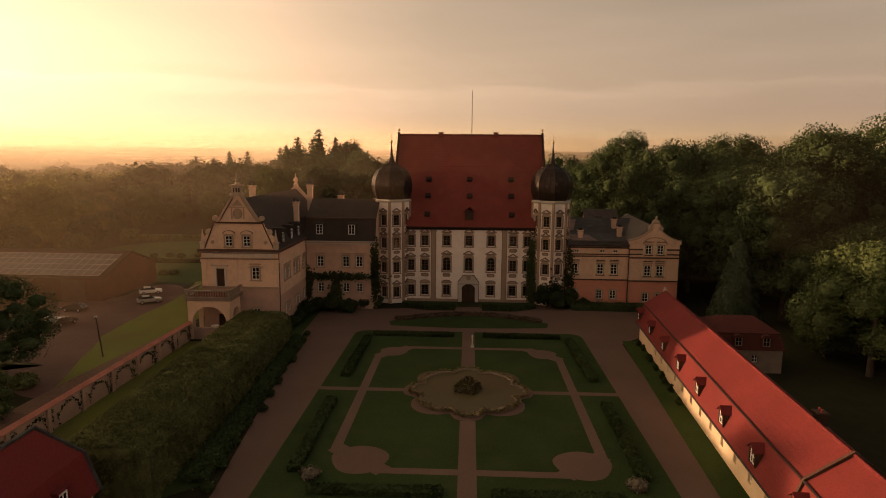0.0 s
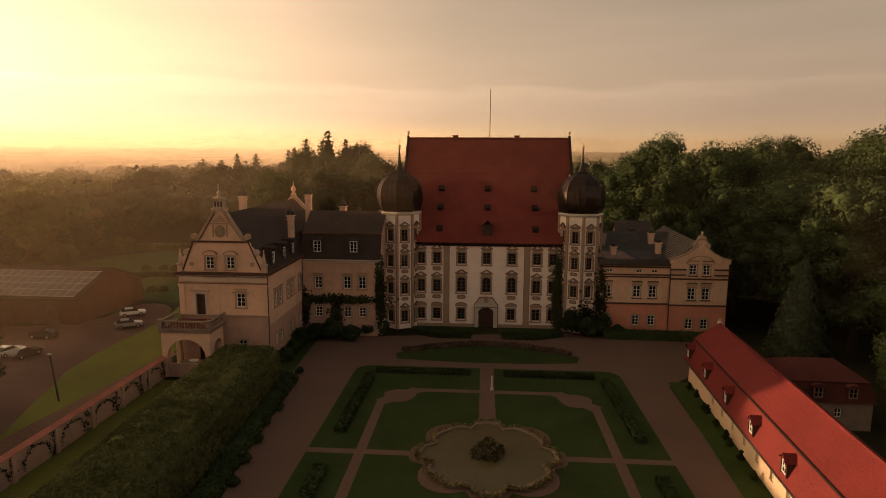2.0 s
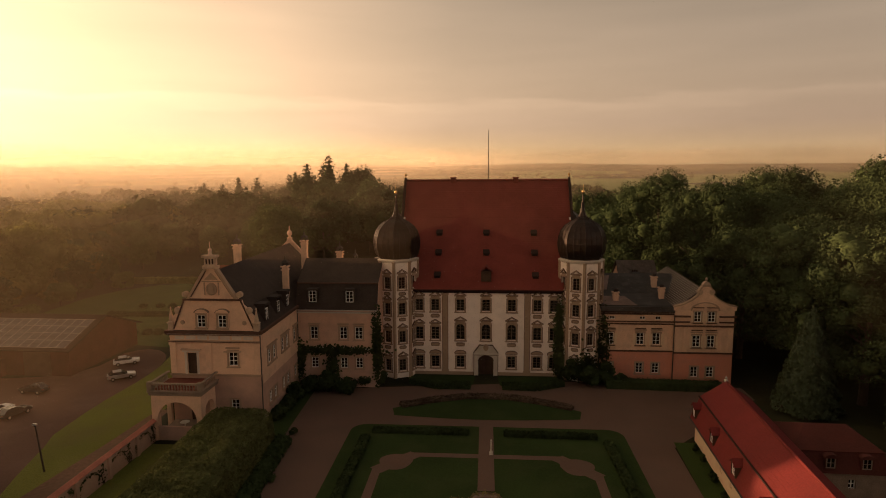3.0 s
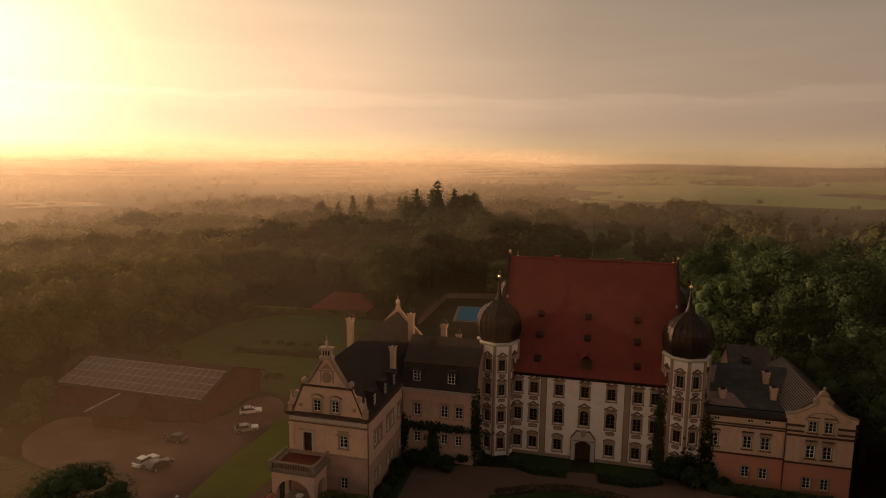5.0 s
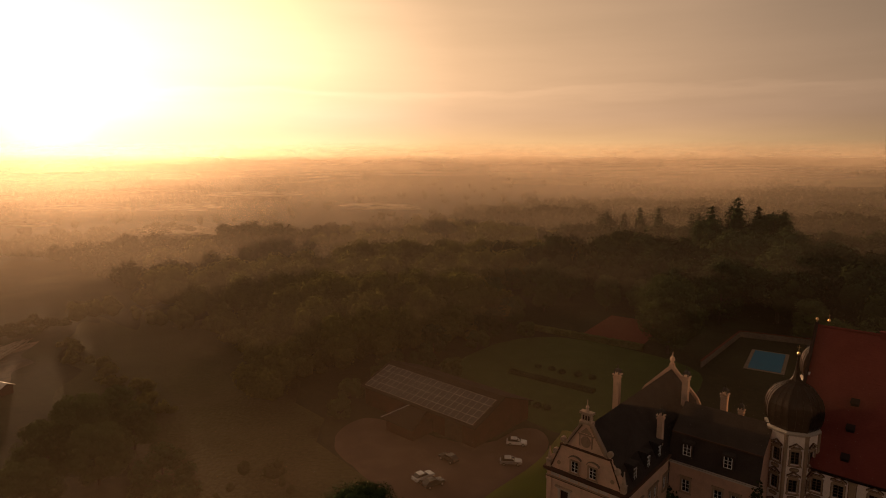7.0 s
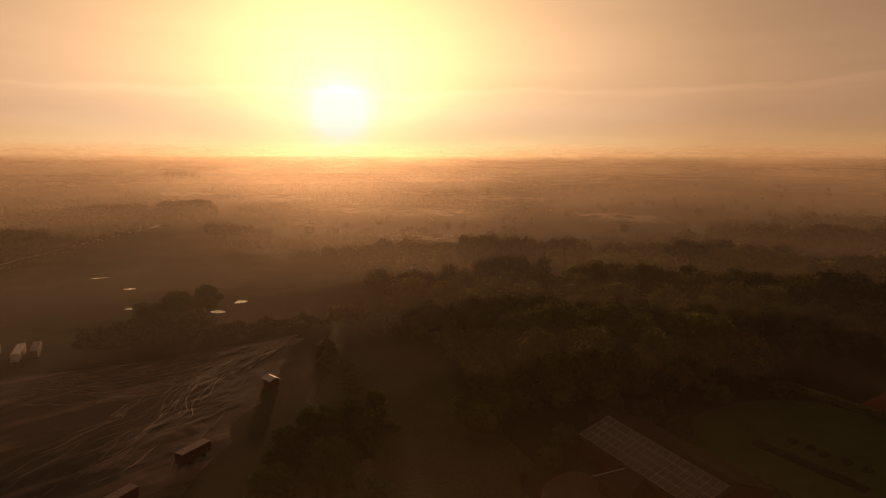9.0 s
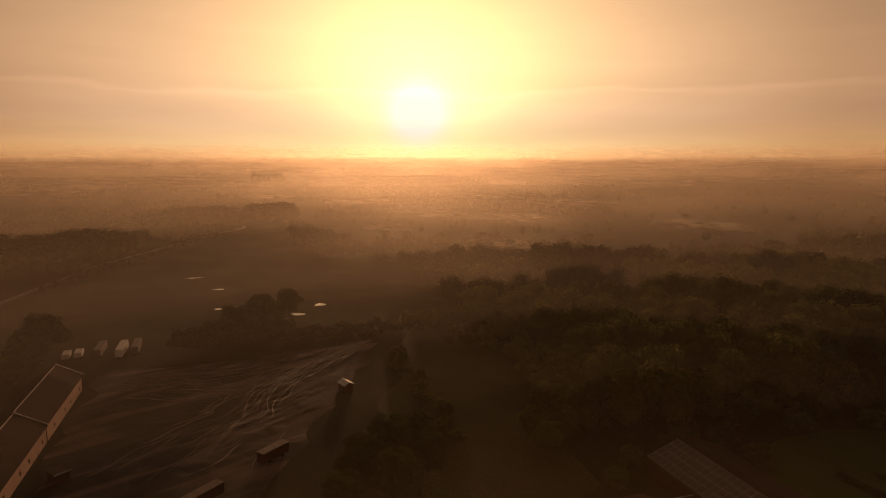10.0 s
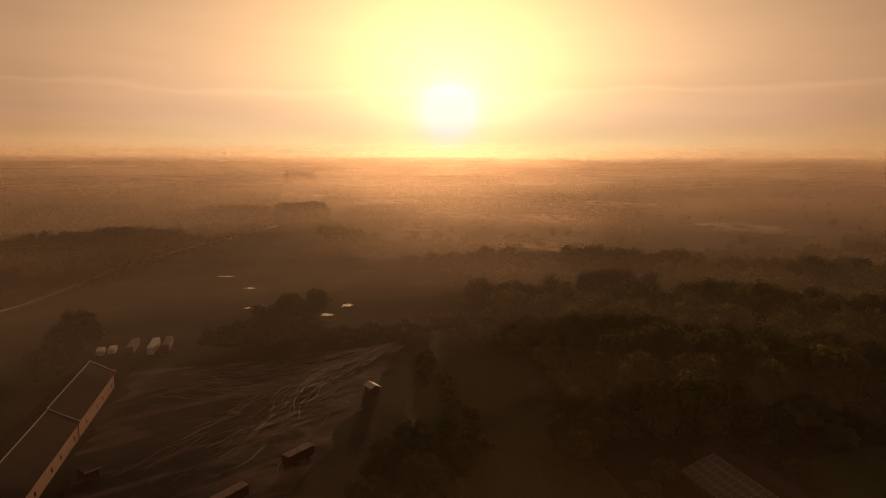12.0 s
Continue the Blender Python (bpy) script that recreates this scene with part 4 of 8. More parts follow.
    lathe(bm, [(0.4, 22.6), (0.25, 22.8), (0.5, 23.3), (0.42, 23.7), (0.12, 24.0), (0.05, 24.8)], 8, 0, depth - 0.25)
    part("back_gable", bm, CREAM, w, "plastered stepped back gable")
    for y in (3.5, 8.2):
        mansard_dormer(w, pose(6.15, y, 14.0, 0, 0, 90), 1.4, 2.45)
    mansard_dormer(w, pose(6.15, 12.4, 14.0, 0, 0, 90), 1.4, 2.45)
    chimney_stack(w, -5.0, 20.6, 14.5, 22.6, 0.5)
    chimney_stack(w, 5.2, 14.6, 13.4, 20.0, 0.42)
    chimney_stack(w, 4.4, 27.5, 15.0, 22.5, 0.5)
    return w


def build_porch():
    p = empty("porch_terrace", -40.0, -25.5, 0, label="arched plaster porch with balustraded roof terrace", category="porch")
    w, d, top = 3.35, 2.4, 6.7

    def arch(width, r, spring):
        pts = [(-width, 0), (-r, 0), (-r, spring)] + [(-r * math.cos(a), spring + r * 0.9 * math.sin(a)) for a in [math.pi * i / 10 for i in range(1, 10)]] + [(r, spring), (r, 0), (width, 0), (width, top - 0.5), (-width, top - 0.5)]
        return pts
    bm = bmesh.new()
    slab_xz(bm, arch(w, 2.65, 2.9), -d, -d + 0.6)
    part("front_arch", bm, CREAM, p)
    for s in (-1, 1):
        bm = bmesh.new()
        slab_yz(bm, [(x, z) for x, z in arch(d - 0.62, 1.3, 3.6)], s * (w - 0.3) - 0.3, s * (w - 0.3) + 0.3)
        part("side_arch", bm, CREAM, p)
    part("parapet", boxes((-2.6, 2.6, -d + 0.12, -d + 0.34, 0.0, 1.75), (-2.7, 2.7, -d + 0.06, -d + 0.4, 1.75, 1.9)), GREYP, p, "low plaster parapet in the arch")
    part("porch_floor", boxes((-w + 0.62, w - 0.62, -d + 0.62, d - 0.02, 0.0, 0.9)), WORN, p)
    part("terrace_slab", boxes((-w - 0.2, w + 0.2, -d - 0.2, d, top - 0.5, top - 0.05), (-w - 0.35, w + 0.35, -d - 0.35, d, top - 0.05, top + 0.1)), WORN, p)
    part("terrace_paving", boxes((-w + 0.2, w - 0.2, -d + 0.2, d - 0.02, top + 0.1, top + 0.14)), CLAYC, p, "red tiled terrace floor")
    part("handrail", boxes((-w - 0.2, w + 0.2, -d - 0.2, -d + 0.15, top + 0.95, top + 1.15), (-w - 0.2, -w + 0.15, -d + 0.15, d, top + 0.95, top + 1.15), (w - 0.15, w + 0.2, -d + 0.15, d, top + 0.95, top + 1.15)), WORN, p)
    bal = bmesh.new()
    lathe(bal, [(0.1, 0), (0.1, 0.08), (0.05, 0.15), (0.11, 0.4), (0.05, 0.7), (0.09, 0.8), (0.09, 0.85)], 6)
    me = bpy.data.meshes.new("baluster"); bal.to_mesh(me); bal.free(); me.materials.append(WORN)
    for i in range(17):
        b = part("baluster", me, None, p); b.location = (-w + 0.2 + i * (2 * w - 0.4) / 16, -d, top + 0.1)
    for s in (-1, 1):
        for i in range(1, 11):
            b = part("baluster", me, None, p); b.location = (s * w, -d + i * (2 * d - 0.2) / 11, top + 0.1)
        part("corner_post", boxes((s * w - 0.3, s * w + 0.3, -d - 0.3, -d + 0.3, top + 0.1, top + 1.3)), WORN, p)
    return p


def build_porch_table():
    e = empty("garden_table", -40.2, -25.6, 0.9, 12, label="round white garden table on the porch", category="table")
    part("tabletop", lathe(bmesh.new(), [(0.6, 0.70), (0.62, 0.72), (0.6, 0.75)], 20), SASH, e)
    part("pedestal", lathe(bmesh.new(), [(0.25, 0.0), (0.06, 0.1), (0.05, 0.6), (0.2, 0.70)], 10), SASH, e)


build_link_wing()
build_gable_wing()
build_porch()
build_porch_table()


# ---- castle: eastern wing ----
SHUTTER = material("cream_painted_shutters", (0.62, 0.47, 0.32), 0.8, 0.1, 1, 10, 0.1, lines=("Z", 9.0, 0.9))


def shutters(parent, xs, z, h, w=0.45):
    for x in xs:
        for s in (-1, 1):
            part("shutter", boxes((x + s * (0.72 + w / 2) - w / 2, x + s * (0.72 + w / 2) + w / 2, -0.13, -0.095, z, z + h)), SHUTTER, parent, "open cream shutter")


def build_east_link():
    w = empty("castle_east_wing", 24.8, -1.7, 0, label="salmon and cream plastered castle wing with sheet metal roof", category="castle")
    L, eave = 5.9, 12.0
    xs = (-4.3, 0.6, 3.2)
    wall_run(w, "front_wall", PINK, 2 * L, 5.2, [(W_SMALL, L + c, 1.5) for c in xs], pose(-L, 0, 0), 0.6)
    wall_run(w, "front_wall", CREAM, 2 * L, eave - 5.2, [(W_PLAIN, L + c, 1.1) for c in xs] + [(W_MEZZ, L + c, 5.3) for c in (-4.0, 0.9, 3.4)], pose(-L, 0.02, 5.2), 0.6)
    part("string_course", boxes((-L, L, -0.15, 0.0, 5.1, 5.35), (-L, L, -0.15, 0.01, 9.7, 9.9), (-L, L, -0.2, 0.01, 10.1, 10.3)), BROWN, w)
    part("cornice", boxes((-L, L, -0.3, 0.0, 11.4, 11.6), (-L, L, -0.5, 0.0, 11.75, 12.0)), DARKWOOD, w)
    shutters(w, xs, 6.3, 1.9)
    for c in (-1.9, 5.3):
        part("pilaster", boxes((c - 0.35, c + 0.35, -0.1, 0.018, 5.4, 9.7)), CREAM, w)
    part("parapet", boxes((-L, L, -0.62, -0.25, 12.0, 12.8)), LEAD, w, "dark sheet metal eaves upstand")
    slopes(w, [[(-L, -0.3, 12.25), (L, -0.3, 12.25), (L, 7.5, 13.5), (-L, 7.5, 13.5)],
               [(-L, 7.4, 13.5), (L + 3.2, 7.4, 13.5), (L + 3.2, 13.5, 15.9), (-L, 13.5, 15.9)],
               [(L, 20.0, 13.5), (-L, 20.0, 13.5), (-L, 13.5, 15.9), (L, 13.5, 15.9)]], LEAD, 0.2, "dark sheet metal roof slope")
    part("end_gable", slab_yz(bmesh.new(), [(0.7, 11.9), (19.8, 11.9), (19.8, 13.2), (13.5, 15.6), (7.4, 13.2), (0.7, 12.1)], -L + 0.02, -L + 0.3), CREAM, w)
    part("roof_patch", roof_sheet(bmesh.new(), [(-5.0, 1.2, 12.58), (0.4, 1.2, 12.58), (-0.9, 5.6, 13.27), (-5.0, 5.6, 13.27)], 0.06), PALEMETAL, w, "pale patched metal sheet")
    part("roof_patch", roof_sheet(bmesh.new(), [(-5.3, 8.2, 13.9), (-3.4, 8.2, 13.9), (-2.2, 12.6, 15.62), (-4.2, 12.6, 15.62)], 0.06), PALEMETAL, w, "pale patched metal sheet")
    part("snow_guard", boxes((-L, L, 0.5, 0.56, 12.4, 12.75)), IRON, w)
    part("back_wall", boxes((-L, L, 19.4, 19.8, 0, 13.3), (-L, -L + 0.4, 0.7, 19.4, 0, 11.9), (L - 0.4, L, 0.7, 19.4, 0, 12.1)), CREAM, w)
    for x, y, z0, z1 in ((-2.8, 3.7, 12.4, 14.2), (5.0, 9.4, 13.5, 15.9), (5.1, 4.9, 12.6, 14.8)):
        c = chimney_stack(w, x, y, z0, z1, 0.42, False)
        for dx, dy in ((-0.2, -0.2), (0.22, -0.1), (0.0, 0.25)):
            part("chimney_pot", lathe(bmesh.new(), [(0.13, z1 + 0.18), (0.16, z1 + 0.3), (0.1, z1 + 0.62)], 8, x + dx, y + dy), DARKTRIM, c, "dark clay chimney pot")
    for c in xs:
        part("window_hood", boxes((c - 0.85, c + 0.85, -0.3, -0.001, 9.0, 9.12)), BROWN, w, "dark moulded hood line")
        part("window_sill", boxes((c - 0.8, c + 0.8, -0.24, -0.12, 6.08, 6.2)), BROWN, w, "dark sill")
    return w


PALEMETAL = material("pale_zinc_sheet", (0.22, 0.15, 0.12), 0.6, 0.3, 0.5, 5, 0.15, stain=(0.12, 0.09, 0.075), stain_amount=0.6)
PATCHED = material("patched_roof_tiles", (0.105, 0.085, 0.073), 0.8, 0.35, 0.6, 3, 0.5, stain=(0.06, 0.05, 0.044), stain_amount=0.9, lines=("Z", 3.0, 0.8))


def build_east_pavilion():
    w = empty("castle_east_pavilion", 35.3, -2.4, 0, label="salmon and cream plastered pavilion with curved pediment", category="castle")
    H, eave, depth = 4.65, 12.3, 22.0
    wall_run(w, "front_wall", PINK, 2 * H, 5.2, [(W_SMALL, H + c, 1.2) for c in (-1.3, 1.2)], pose(-H, 0, 0), 0.6)
    wall_run(w, "front_wall", CREAM, 2 * H, eave - 5.2, [(W_PLAIN, H + c, 1.0) for c in (-1.15, 1.15)] + [(W_SMALL, H + c, 5.2) for c in (-1.1, 1.1)], pose(-H, 0.02, 5.2), 0.6)
    part("string_course", boxes((-H - 0.1, H + 0.1, -0.15, 0.0, 5.1, 5.35), (-H - 0.1, H + 0.1, -0.25, 0.01, 9.6, 9.85), (-H - 0.2, -2.3, -0.35, 0.01, 11.2, 11.45), (2.3, H + 0.2, -0.35, 0.01, 11.2, 11.45), (2.3, H + 0.2, -0.3, 0.01, 10.3, 10.5), (-H - 0.2, -2.3, -0.3, 0.01, 10.3, 10.5)), BROWN, w)
    shutters(w, (-1.15, 1.15), 6.2, 1.9, 0.38)
    shutters(w, (-1.1, 1.1), 10.4, 1.6, 0.34)
    for c in (-4.2, -2.9, 2.9, 4.2):
        part("pilaster", boxes((c - 0.35, c + 0.35, -0.1, 0.018, 5.4, 9.5)), CREAM, w)
    left = [(-4.9, 12.3), (-4.9, 12.9), (-3.6, 13.2), (-2.2, 13.9), (-1.3, 14.6), (-1.15, 14.8), (-0.95, 15.7), (-0.5, 16.3)]
    bm = bmesh.new()
    slab_xz(bm, [(-4.9, 12.3), (4.9, 12.3)] + [(-x, z) for x, z in left[1:]] + left[1:][::-1], -0.1, 0.5)
    part("pediment", bm, CREAM, w, "curved plaster pediment")
    bm = bmesh.new()
    arc = [(2.1 * math.cos(a), 12.25 + 1.3 * math.sin(a)) for a in [math.pi * i / 12 for i in range(13)]]
    for (a, b), (c, d) in zip(arc, arc[1:]):
        slab_xz(bm, [(c, d), (a, b), (a * 1.1, b + 0.16), (c * 1.1, d + 0.16)][::-1], -0.25, -0.1)
    part("arch_moulding", bm, TRIM, w)
    bm = bmesh.new()
    for (a, b), (c, d) in zip(left[1:], left[2:]):
        slab_xz(bm, [(a, b), (c, d), (c - 0.05, d + 0.2), (a - 0.05, b + 0.2)], -0.3, 0.55)
        slab_xz(bm, [(-c, d), (-a, b), (-a + 0.05, b + 0.2), (-c + 0.05, d + 0.2)], -0.3, 0.55)
    box(bm, -0.6, 0.6, -0.3, 0.55, 16.25, 16.5)
    part("pediment_coping", bm, TRIM, w)
    bm = bmesh.new()
    for sx in (-1, 1):
        for r, y0 in ((0.42, -0.25), (0.26, -0.33), (0.12, -0.4)):
            slab_xz(bm, [(sx * 0.95 + r * math.cos(2 * math.pi * i / 12), 15.35 + r * 1.15 * math.sin(2 * math.pi * i / 12)) for i in range(12)], y0, 0.45)
    slab_xz(bm, [(0.62 * math.cos(math.pi * i / 10), 16.5 + 0.55 * math.sin(math.pi * i / 10)) for i in range(11)], -0.28, 0.45)
    lathe(bm, [(0.16, 17.0), (0.1, 17.15), (0.22, 17.35), (0.2, 17.55), (0.04, 17.75)], 8, 0, 0.1)
    part("crest", bm, ORNAMENT, w, "scrolled stone crest with a small ball")
    for c, z in ((-1.15, 9.0), (1.15, 9.0), (-1.1, 12.75), (1.1, 12.75)):
        part("window_hood", boxes((c - 0.85, c + 0.85, -0.34, -0.101 if z > 12 else 0.018, z, z + 0.11)), BROWN, w, "dark moulded hood line")
        part("window_sill", boxes((c - 0.75, c + 0.75, -0.26, 0.018, z - 2.92 if z < 12 else 10.18, z - 2.8 if z < 12 else 10.3)), BROWN, w, "dark sill")
    wall_run(w, "side_wall", PINK, depth - 0.7, 5.2, [(W_SMALL, y, 1.2) for y in (3, 7, 11)], pose(H, 0.65, 0, 0, 0, 90), 0.6)
    wall_run(w, "side_wall", CREAM, depth - 0.7, eave - 5.2, [(W_PLAIN, y, 1.0) for y in (3, 7, 11)], pose(H - 0.02, 0.65, 5.2, 0, 0, 90), 0.6)
    part("side_wall", boxes((-H, -H + 0.4, 0.7, depth, 0, eave)), CREAM, w)
    part("back_wall", boxes((-H, H, depth, depth + 0.4, 0, eave)), CREAM, w)
    part("downpipe", tube(bmesh.new(), (-H - 0.1, -0.1, 0.2), (-H - 0.1, -0.1, 11.4), 0.08, 0.08, 6), LEAD, w)
    quads = []
    for s in (-1, 1):
        q = [(s * 4.95, 0.5, 12.2), (s * 4.95, depth + 0.5, 12.2), (-0.6, depth - 3, 16.5), (-0.3, 0.5, 15.8)]
        quads.append(q if s > 0 else q[::-1])
    quads.append([(4.95, depth + 0.5, 12.2), (-4.95, depth + 0.5, 12.2), (-0.6, depth - 3, 16.5)])
    pr = slopes(w, quads, PATCHED, 0.2, "worn grey tiled slope")
    for i in range(1, 17):
        f = i / 17
        x0, z0 = -4.95 + 4.6 * f, 12.27 + 3.65 * f
        part("roof_batten", tube(bmesh.new(), (x0, 0.6, z0), (x0 - 0.3 * f, depth + 0.4 - 3.3 * f, z0 + 0.66 * f), 0.035, 0.035, 4), STONE, pr, "pale batten line")
    # cross roof behind
    part("back_block", boxes((-9.2, -4.7, 19.0, 27.5, 0.0, 13.0)), CREAM, w)
    slopes(w, [[(-9.5, 18.6, 13.0), (-2.0, 18.6, 13.0), (-2.0, 23.2, 17.0), (-9.5, 23.2, 17.0)], [(-2.0, 27.9, 13.0), (-9.5, 27.9, 13.0), (-9.5, 23.2, 17.0), (-2.0, 23.2, 17.0)]], PATCHED, 0.2, "worn grey tiled slope")
    part("end_gable", slab_yz(bmesh.new(), [(19.0, 13.0), (27.5, 13.0), (23.2, 16.7)], -9.2, -8.9), CREAM, w)
    dm = part("roof_dormer", boxes((-7.0, -5.8, 19.4, 21.4, 13.4, 15.0), (-7.2, -5.6, 19.2, 21.6, 15.0, 15.15)), LEAD, w, "small dark dormer")
    for x in (-6.8, -6.4, -6.0):
        part("chimney_pot", lathe(bmesh.new(), [(0.13, 15.15), (0.16, 15.3), (0.1, 15.6)], 8, x, 20.2), DARKTRIM, dm)
    return w


build_east_link()
build_east_pavilion()


# ---- foliage ----
def leaf_quads(points, normals, size, rng, jitter=0.45, three=False):
    """Small four-cornered (or three-cornered) leaves at the points, facing roughly along the normals. Returns verts, faces."""
    n = len(points)
    nrm = normals + jitter * rng.normal(size=(n, 3))
    nrm /= np.linalg.norm(nrm, axis=1)[:, None] + 1e-9
    ref = rng.normal(size=(n, 3))
    u = np.cross(nrm, ref); u /= np.linalg.norm(u, axis=1)[:, None] + 1e-9
    v = np.cross(nrm, u)
    s = (size * (0.6 + 0.8 * rng.random(n)))[:, None]
    bend = nrm * s * 0.25
    if three:
        vs = np.stack([points - u * s + v * s * 0.35, points + u * s + v * s * 0.35 + bend, points - v * s * 0.95], axis=1).reshape(-1, 3)
        return vs, np.arange(3 * n).reshape(-1, 3)
    vs = np.stack([points - u * s + bend * 0, points - v * s * 0.7 + bend, points + u * s, points + v * s * 0.7 + bend], axis=1).reshape(-1, 3)
    idx = np.arange(4 * n).reshape(-1, 4)
    return vs, idx


def leaf_mesh(name, vs, idx, mat):
    me = bpy.data.meshes.new(name)
    me.from_pydata(vs.tolist(), [], idx if isinstance(idx, list) else idx.tolist())
    me.update()
    me.polygons.foreach_set("use_smooth", [True] * len(me.polygons))
    me.materials.append(mat)
    return me


def crown_points(rng, lobes, per_lobe):
    """Points on the outer skins of a heap of lobes (x, y, z, r); those deep inside other lobes are dropped."""
    P, N = [], []
    L = np.array(lobes)
    for x, y, z, r in lobes:
        d = rng.normal(size=(per_lobe, 3))
        d /= np.linalg.norm(d, axis=1)[:, None]
        k = r * (0.7 + 0.52 * rng.random(per_lobe))[:, None]
        p = np.array((x, y, z)) + d * k * np.array((1, 1, 0.85))
        dist = np.linalg.norm(p[:, None, :] - L[None, :, :3], axis=2) / L[None, :, 3]
        keep = (dist < 0.72).sum(axis=1) == 0
        P.append(p[keep]); N.append(d[keep])
    return np.concatenate(P), np.concatenate(N)


def lump(seed=0.0, detail=1, rough=0.22):
    """A lumpy ball of unit size: vertices and triangles."""
    bm = bmesh.new()
    bmesh.ops.create_icosphere(bm, subdivisions=detail, radius=1.0)
    base = np.array([v.co * (1 + rough * noise.noise(v.co * 2.2 + Vector((seed, 0, 0)))) for v in bm.verts])
    tri = np.array([[v.index for v in f.verts] for f in bm.faces])
    bm.free()
    return base, tri


LUMPS = [lump(s * 3.1) for s in range(5)]
HEARTS = [lump(s * 2.3, 0, 0.1) for s in range(5)]


def with_core(vs, idx, lobes, k=0.62):
    """Adds the shaded inner leaf mass under the outer leaves, so that a crown is not see-through."""
    V, T = [vs], idx.tolist()
    n = len(vs)
    for i, (x, y, z, r) in enumerate(lobes):
        base, tri = HEARTS[i % 5]
        V.append(base * np.array((r, r, r * 0.85)) * k + np.array((x, y, z)))
        T += (tri + n).tolist()
        n += len(base)
    return np.concatenate(V), T


def broad_lobes(rng, height, radius, base, count):
    lobes = []
    for i in range(count):
        a = rng.random() * 2 * math.pi
        f = (i + 0.5) / count
        z = base + (height - base) * (0.1 + 0.82 * f)
        width = radius * math.sin(math.pi * min(0.97, 0.2 + 0.72 * f)) ** 0.7
        d = width * (0.4 + 0.55 * rng.random() ** 0.7)
        r = radius * (0.17 + 0.2 * rng.random())
        lobes.append((d * math.cos(a), d * math.sin(a), z, r))
    lobes.append((0, 0, base + (height - base) * 0.5, radius * 0.62))
    lobes.append((0, 0, base + (height - base) * 0.78, radius * 0.45))
    return lobes


def trunk_mesh(rng, height, r0, base):
    bm = bmesh.new()
    tube(bm, (0, 0, -0.2), (0.1, 0.05, base), r0, r0 * 0.75, 8)
    tube(bm, (0.1, 0.05, base), (0, 0, height * 0.75), r0 * 0.75, r0 * 0.25, 7)
    for i in range(6):
        a = i * 1.05 + rng.random()
        z = base * 0.8 + (height - base) * 0.09 * i
        tube(bm, (0, 0, z), (math.cos(a) * height * 0.2, math.sin(a) * height * 0.2, z + height * 0.16), r0 * 0.35, r0 * 0.1, 5)
    me = bpy.data.meshes.new("trunk")
    bm.to_mesh(me); bm.free()
    me.materials.append(BARK)
    return me


def make_broadleaf(seed, height, radius, mat, leaf=0.26, per_lobe=420, count=46, label="tall broadleaf tree with dense dark green crown"):
    rng = np.random.default_rng(seed)
    base = height * 0.13
    lobes = broad_lobes(rng, height - radius * 0.3, radius, base, count)
    P, N = crown_points(rng, lobes, per_lobe)
    vs, idx = with_core(*leaf_quads(P, N, leaf, rng, 0.45, True), lobes, 0.56)
    return trunk_mesh(rng, height, height * 0.022, base * 1.3), leaf_mesh("crown", vs, idx, mat), label


def make_conifer(seed, height, radius, mat, label="tall dark spruce with layered drooping boughs", dense=False):
    rng = np.random.default_rng(seed)
    P, N = [], []
    tiers = 22
    for i in range(tiers):
        f = i / tiers
        z = height * (0.06 + 0.92 * f)
        r = radius * (1 - f) ** 0.65 + 0.15
        for b in range(int(10 + 12 * (1 - f))):
            a = rng.random() * 2 * math.pi
            rr = r * (0.75 + 0.4 * rng.random())
            k = max(3, int(11 * (1 - f)))
            t = np.linspace(0.15, 1, k)
            p = np.stack([math.cos(a) * rr * t, math.sin(a) * rr * t, z - 0.28 * rr * t ** 1.5 + 0.25 * rng.normal(size=k)], axis=1)
            p += rng.normal(size=p.shape) * 0.2
            P.append(p); N.append(np.tile((math.cos(a) * 0.5, math.sin(a) * 0.5, 0.8), (k, 1)))
    vs, idx = leaf_quads(np.concatenate(P), np.concatenate(N), 0.42, rng, 0.4)
    if dense:
        m = 9000
        f = 1 - np.sqrt(rng.random(m)); a = rng.random(m) * 6.283
        rr = radius * (1 - f) ** 0.9 * (0.86 + 0.1 * np.sin(a * 7 + f * 40) + 0.1 * rng.random(m)) + 0.1
        p2 = np.stack([np.cos(a) * rr, np.sin(a) * rr, height * (0.03 + 0.95 * f)], axis=1)
        n2 = np.stack([np.cos(a), np.sin(a), np.full(m, 0.4)], axis=1)
        vs, idx = leaf_quads(p2, n2, 0.2, rng, 0.5)
    heart = [(0, 0, height * (0.12 + 0.055 * i), radius * (0.86 if dense else 0.72) * (1 - i / 15) ** (0.9 if dense else 0.7)) for i in range(14)]
    vs, idx = with_core(vs, idx, heart, 1.0)
    bm = bmesh.new()
    tube(bm, (0, 0, -0.2), (0, 0, height * 0.97), height * 0.016, 0.03, 7)
    me = bpy.data.meshes.new("trunk"); bm.to_mesh(me); bm.free(); me.materials.append(BARK)
    return me, leaf_mesh("crown", vs, idx, mat), label


def tree(kind, x, y, scale=1.0, turn=0.0, stretch=1.0, group="park trees"):
    tr, cr, label = kind
    e = empty("tree", x, y, 0, label=label, category="tree", group=group)
    e.matrix_basis = pose(x, y, 0, 0, 0, turn) @ Matrix.Diagonal((scale, scale, scale * stretch, 1))
    part("trunk", tr, None, e)
    part("crown", cr, None, e)
    return e


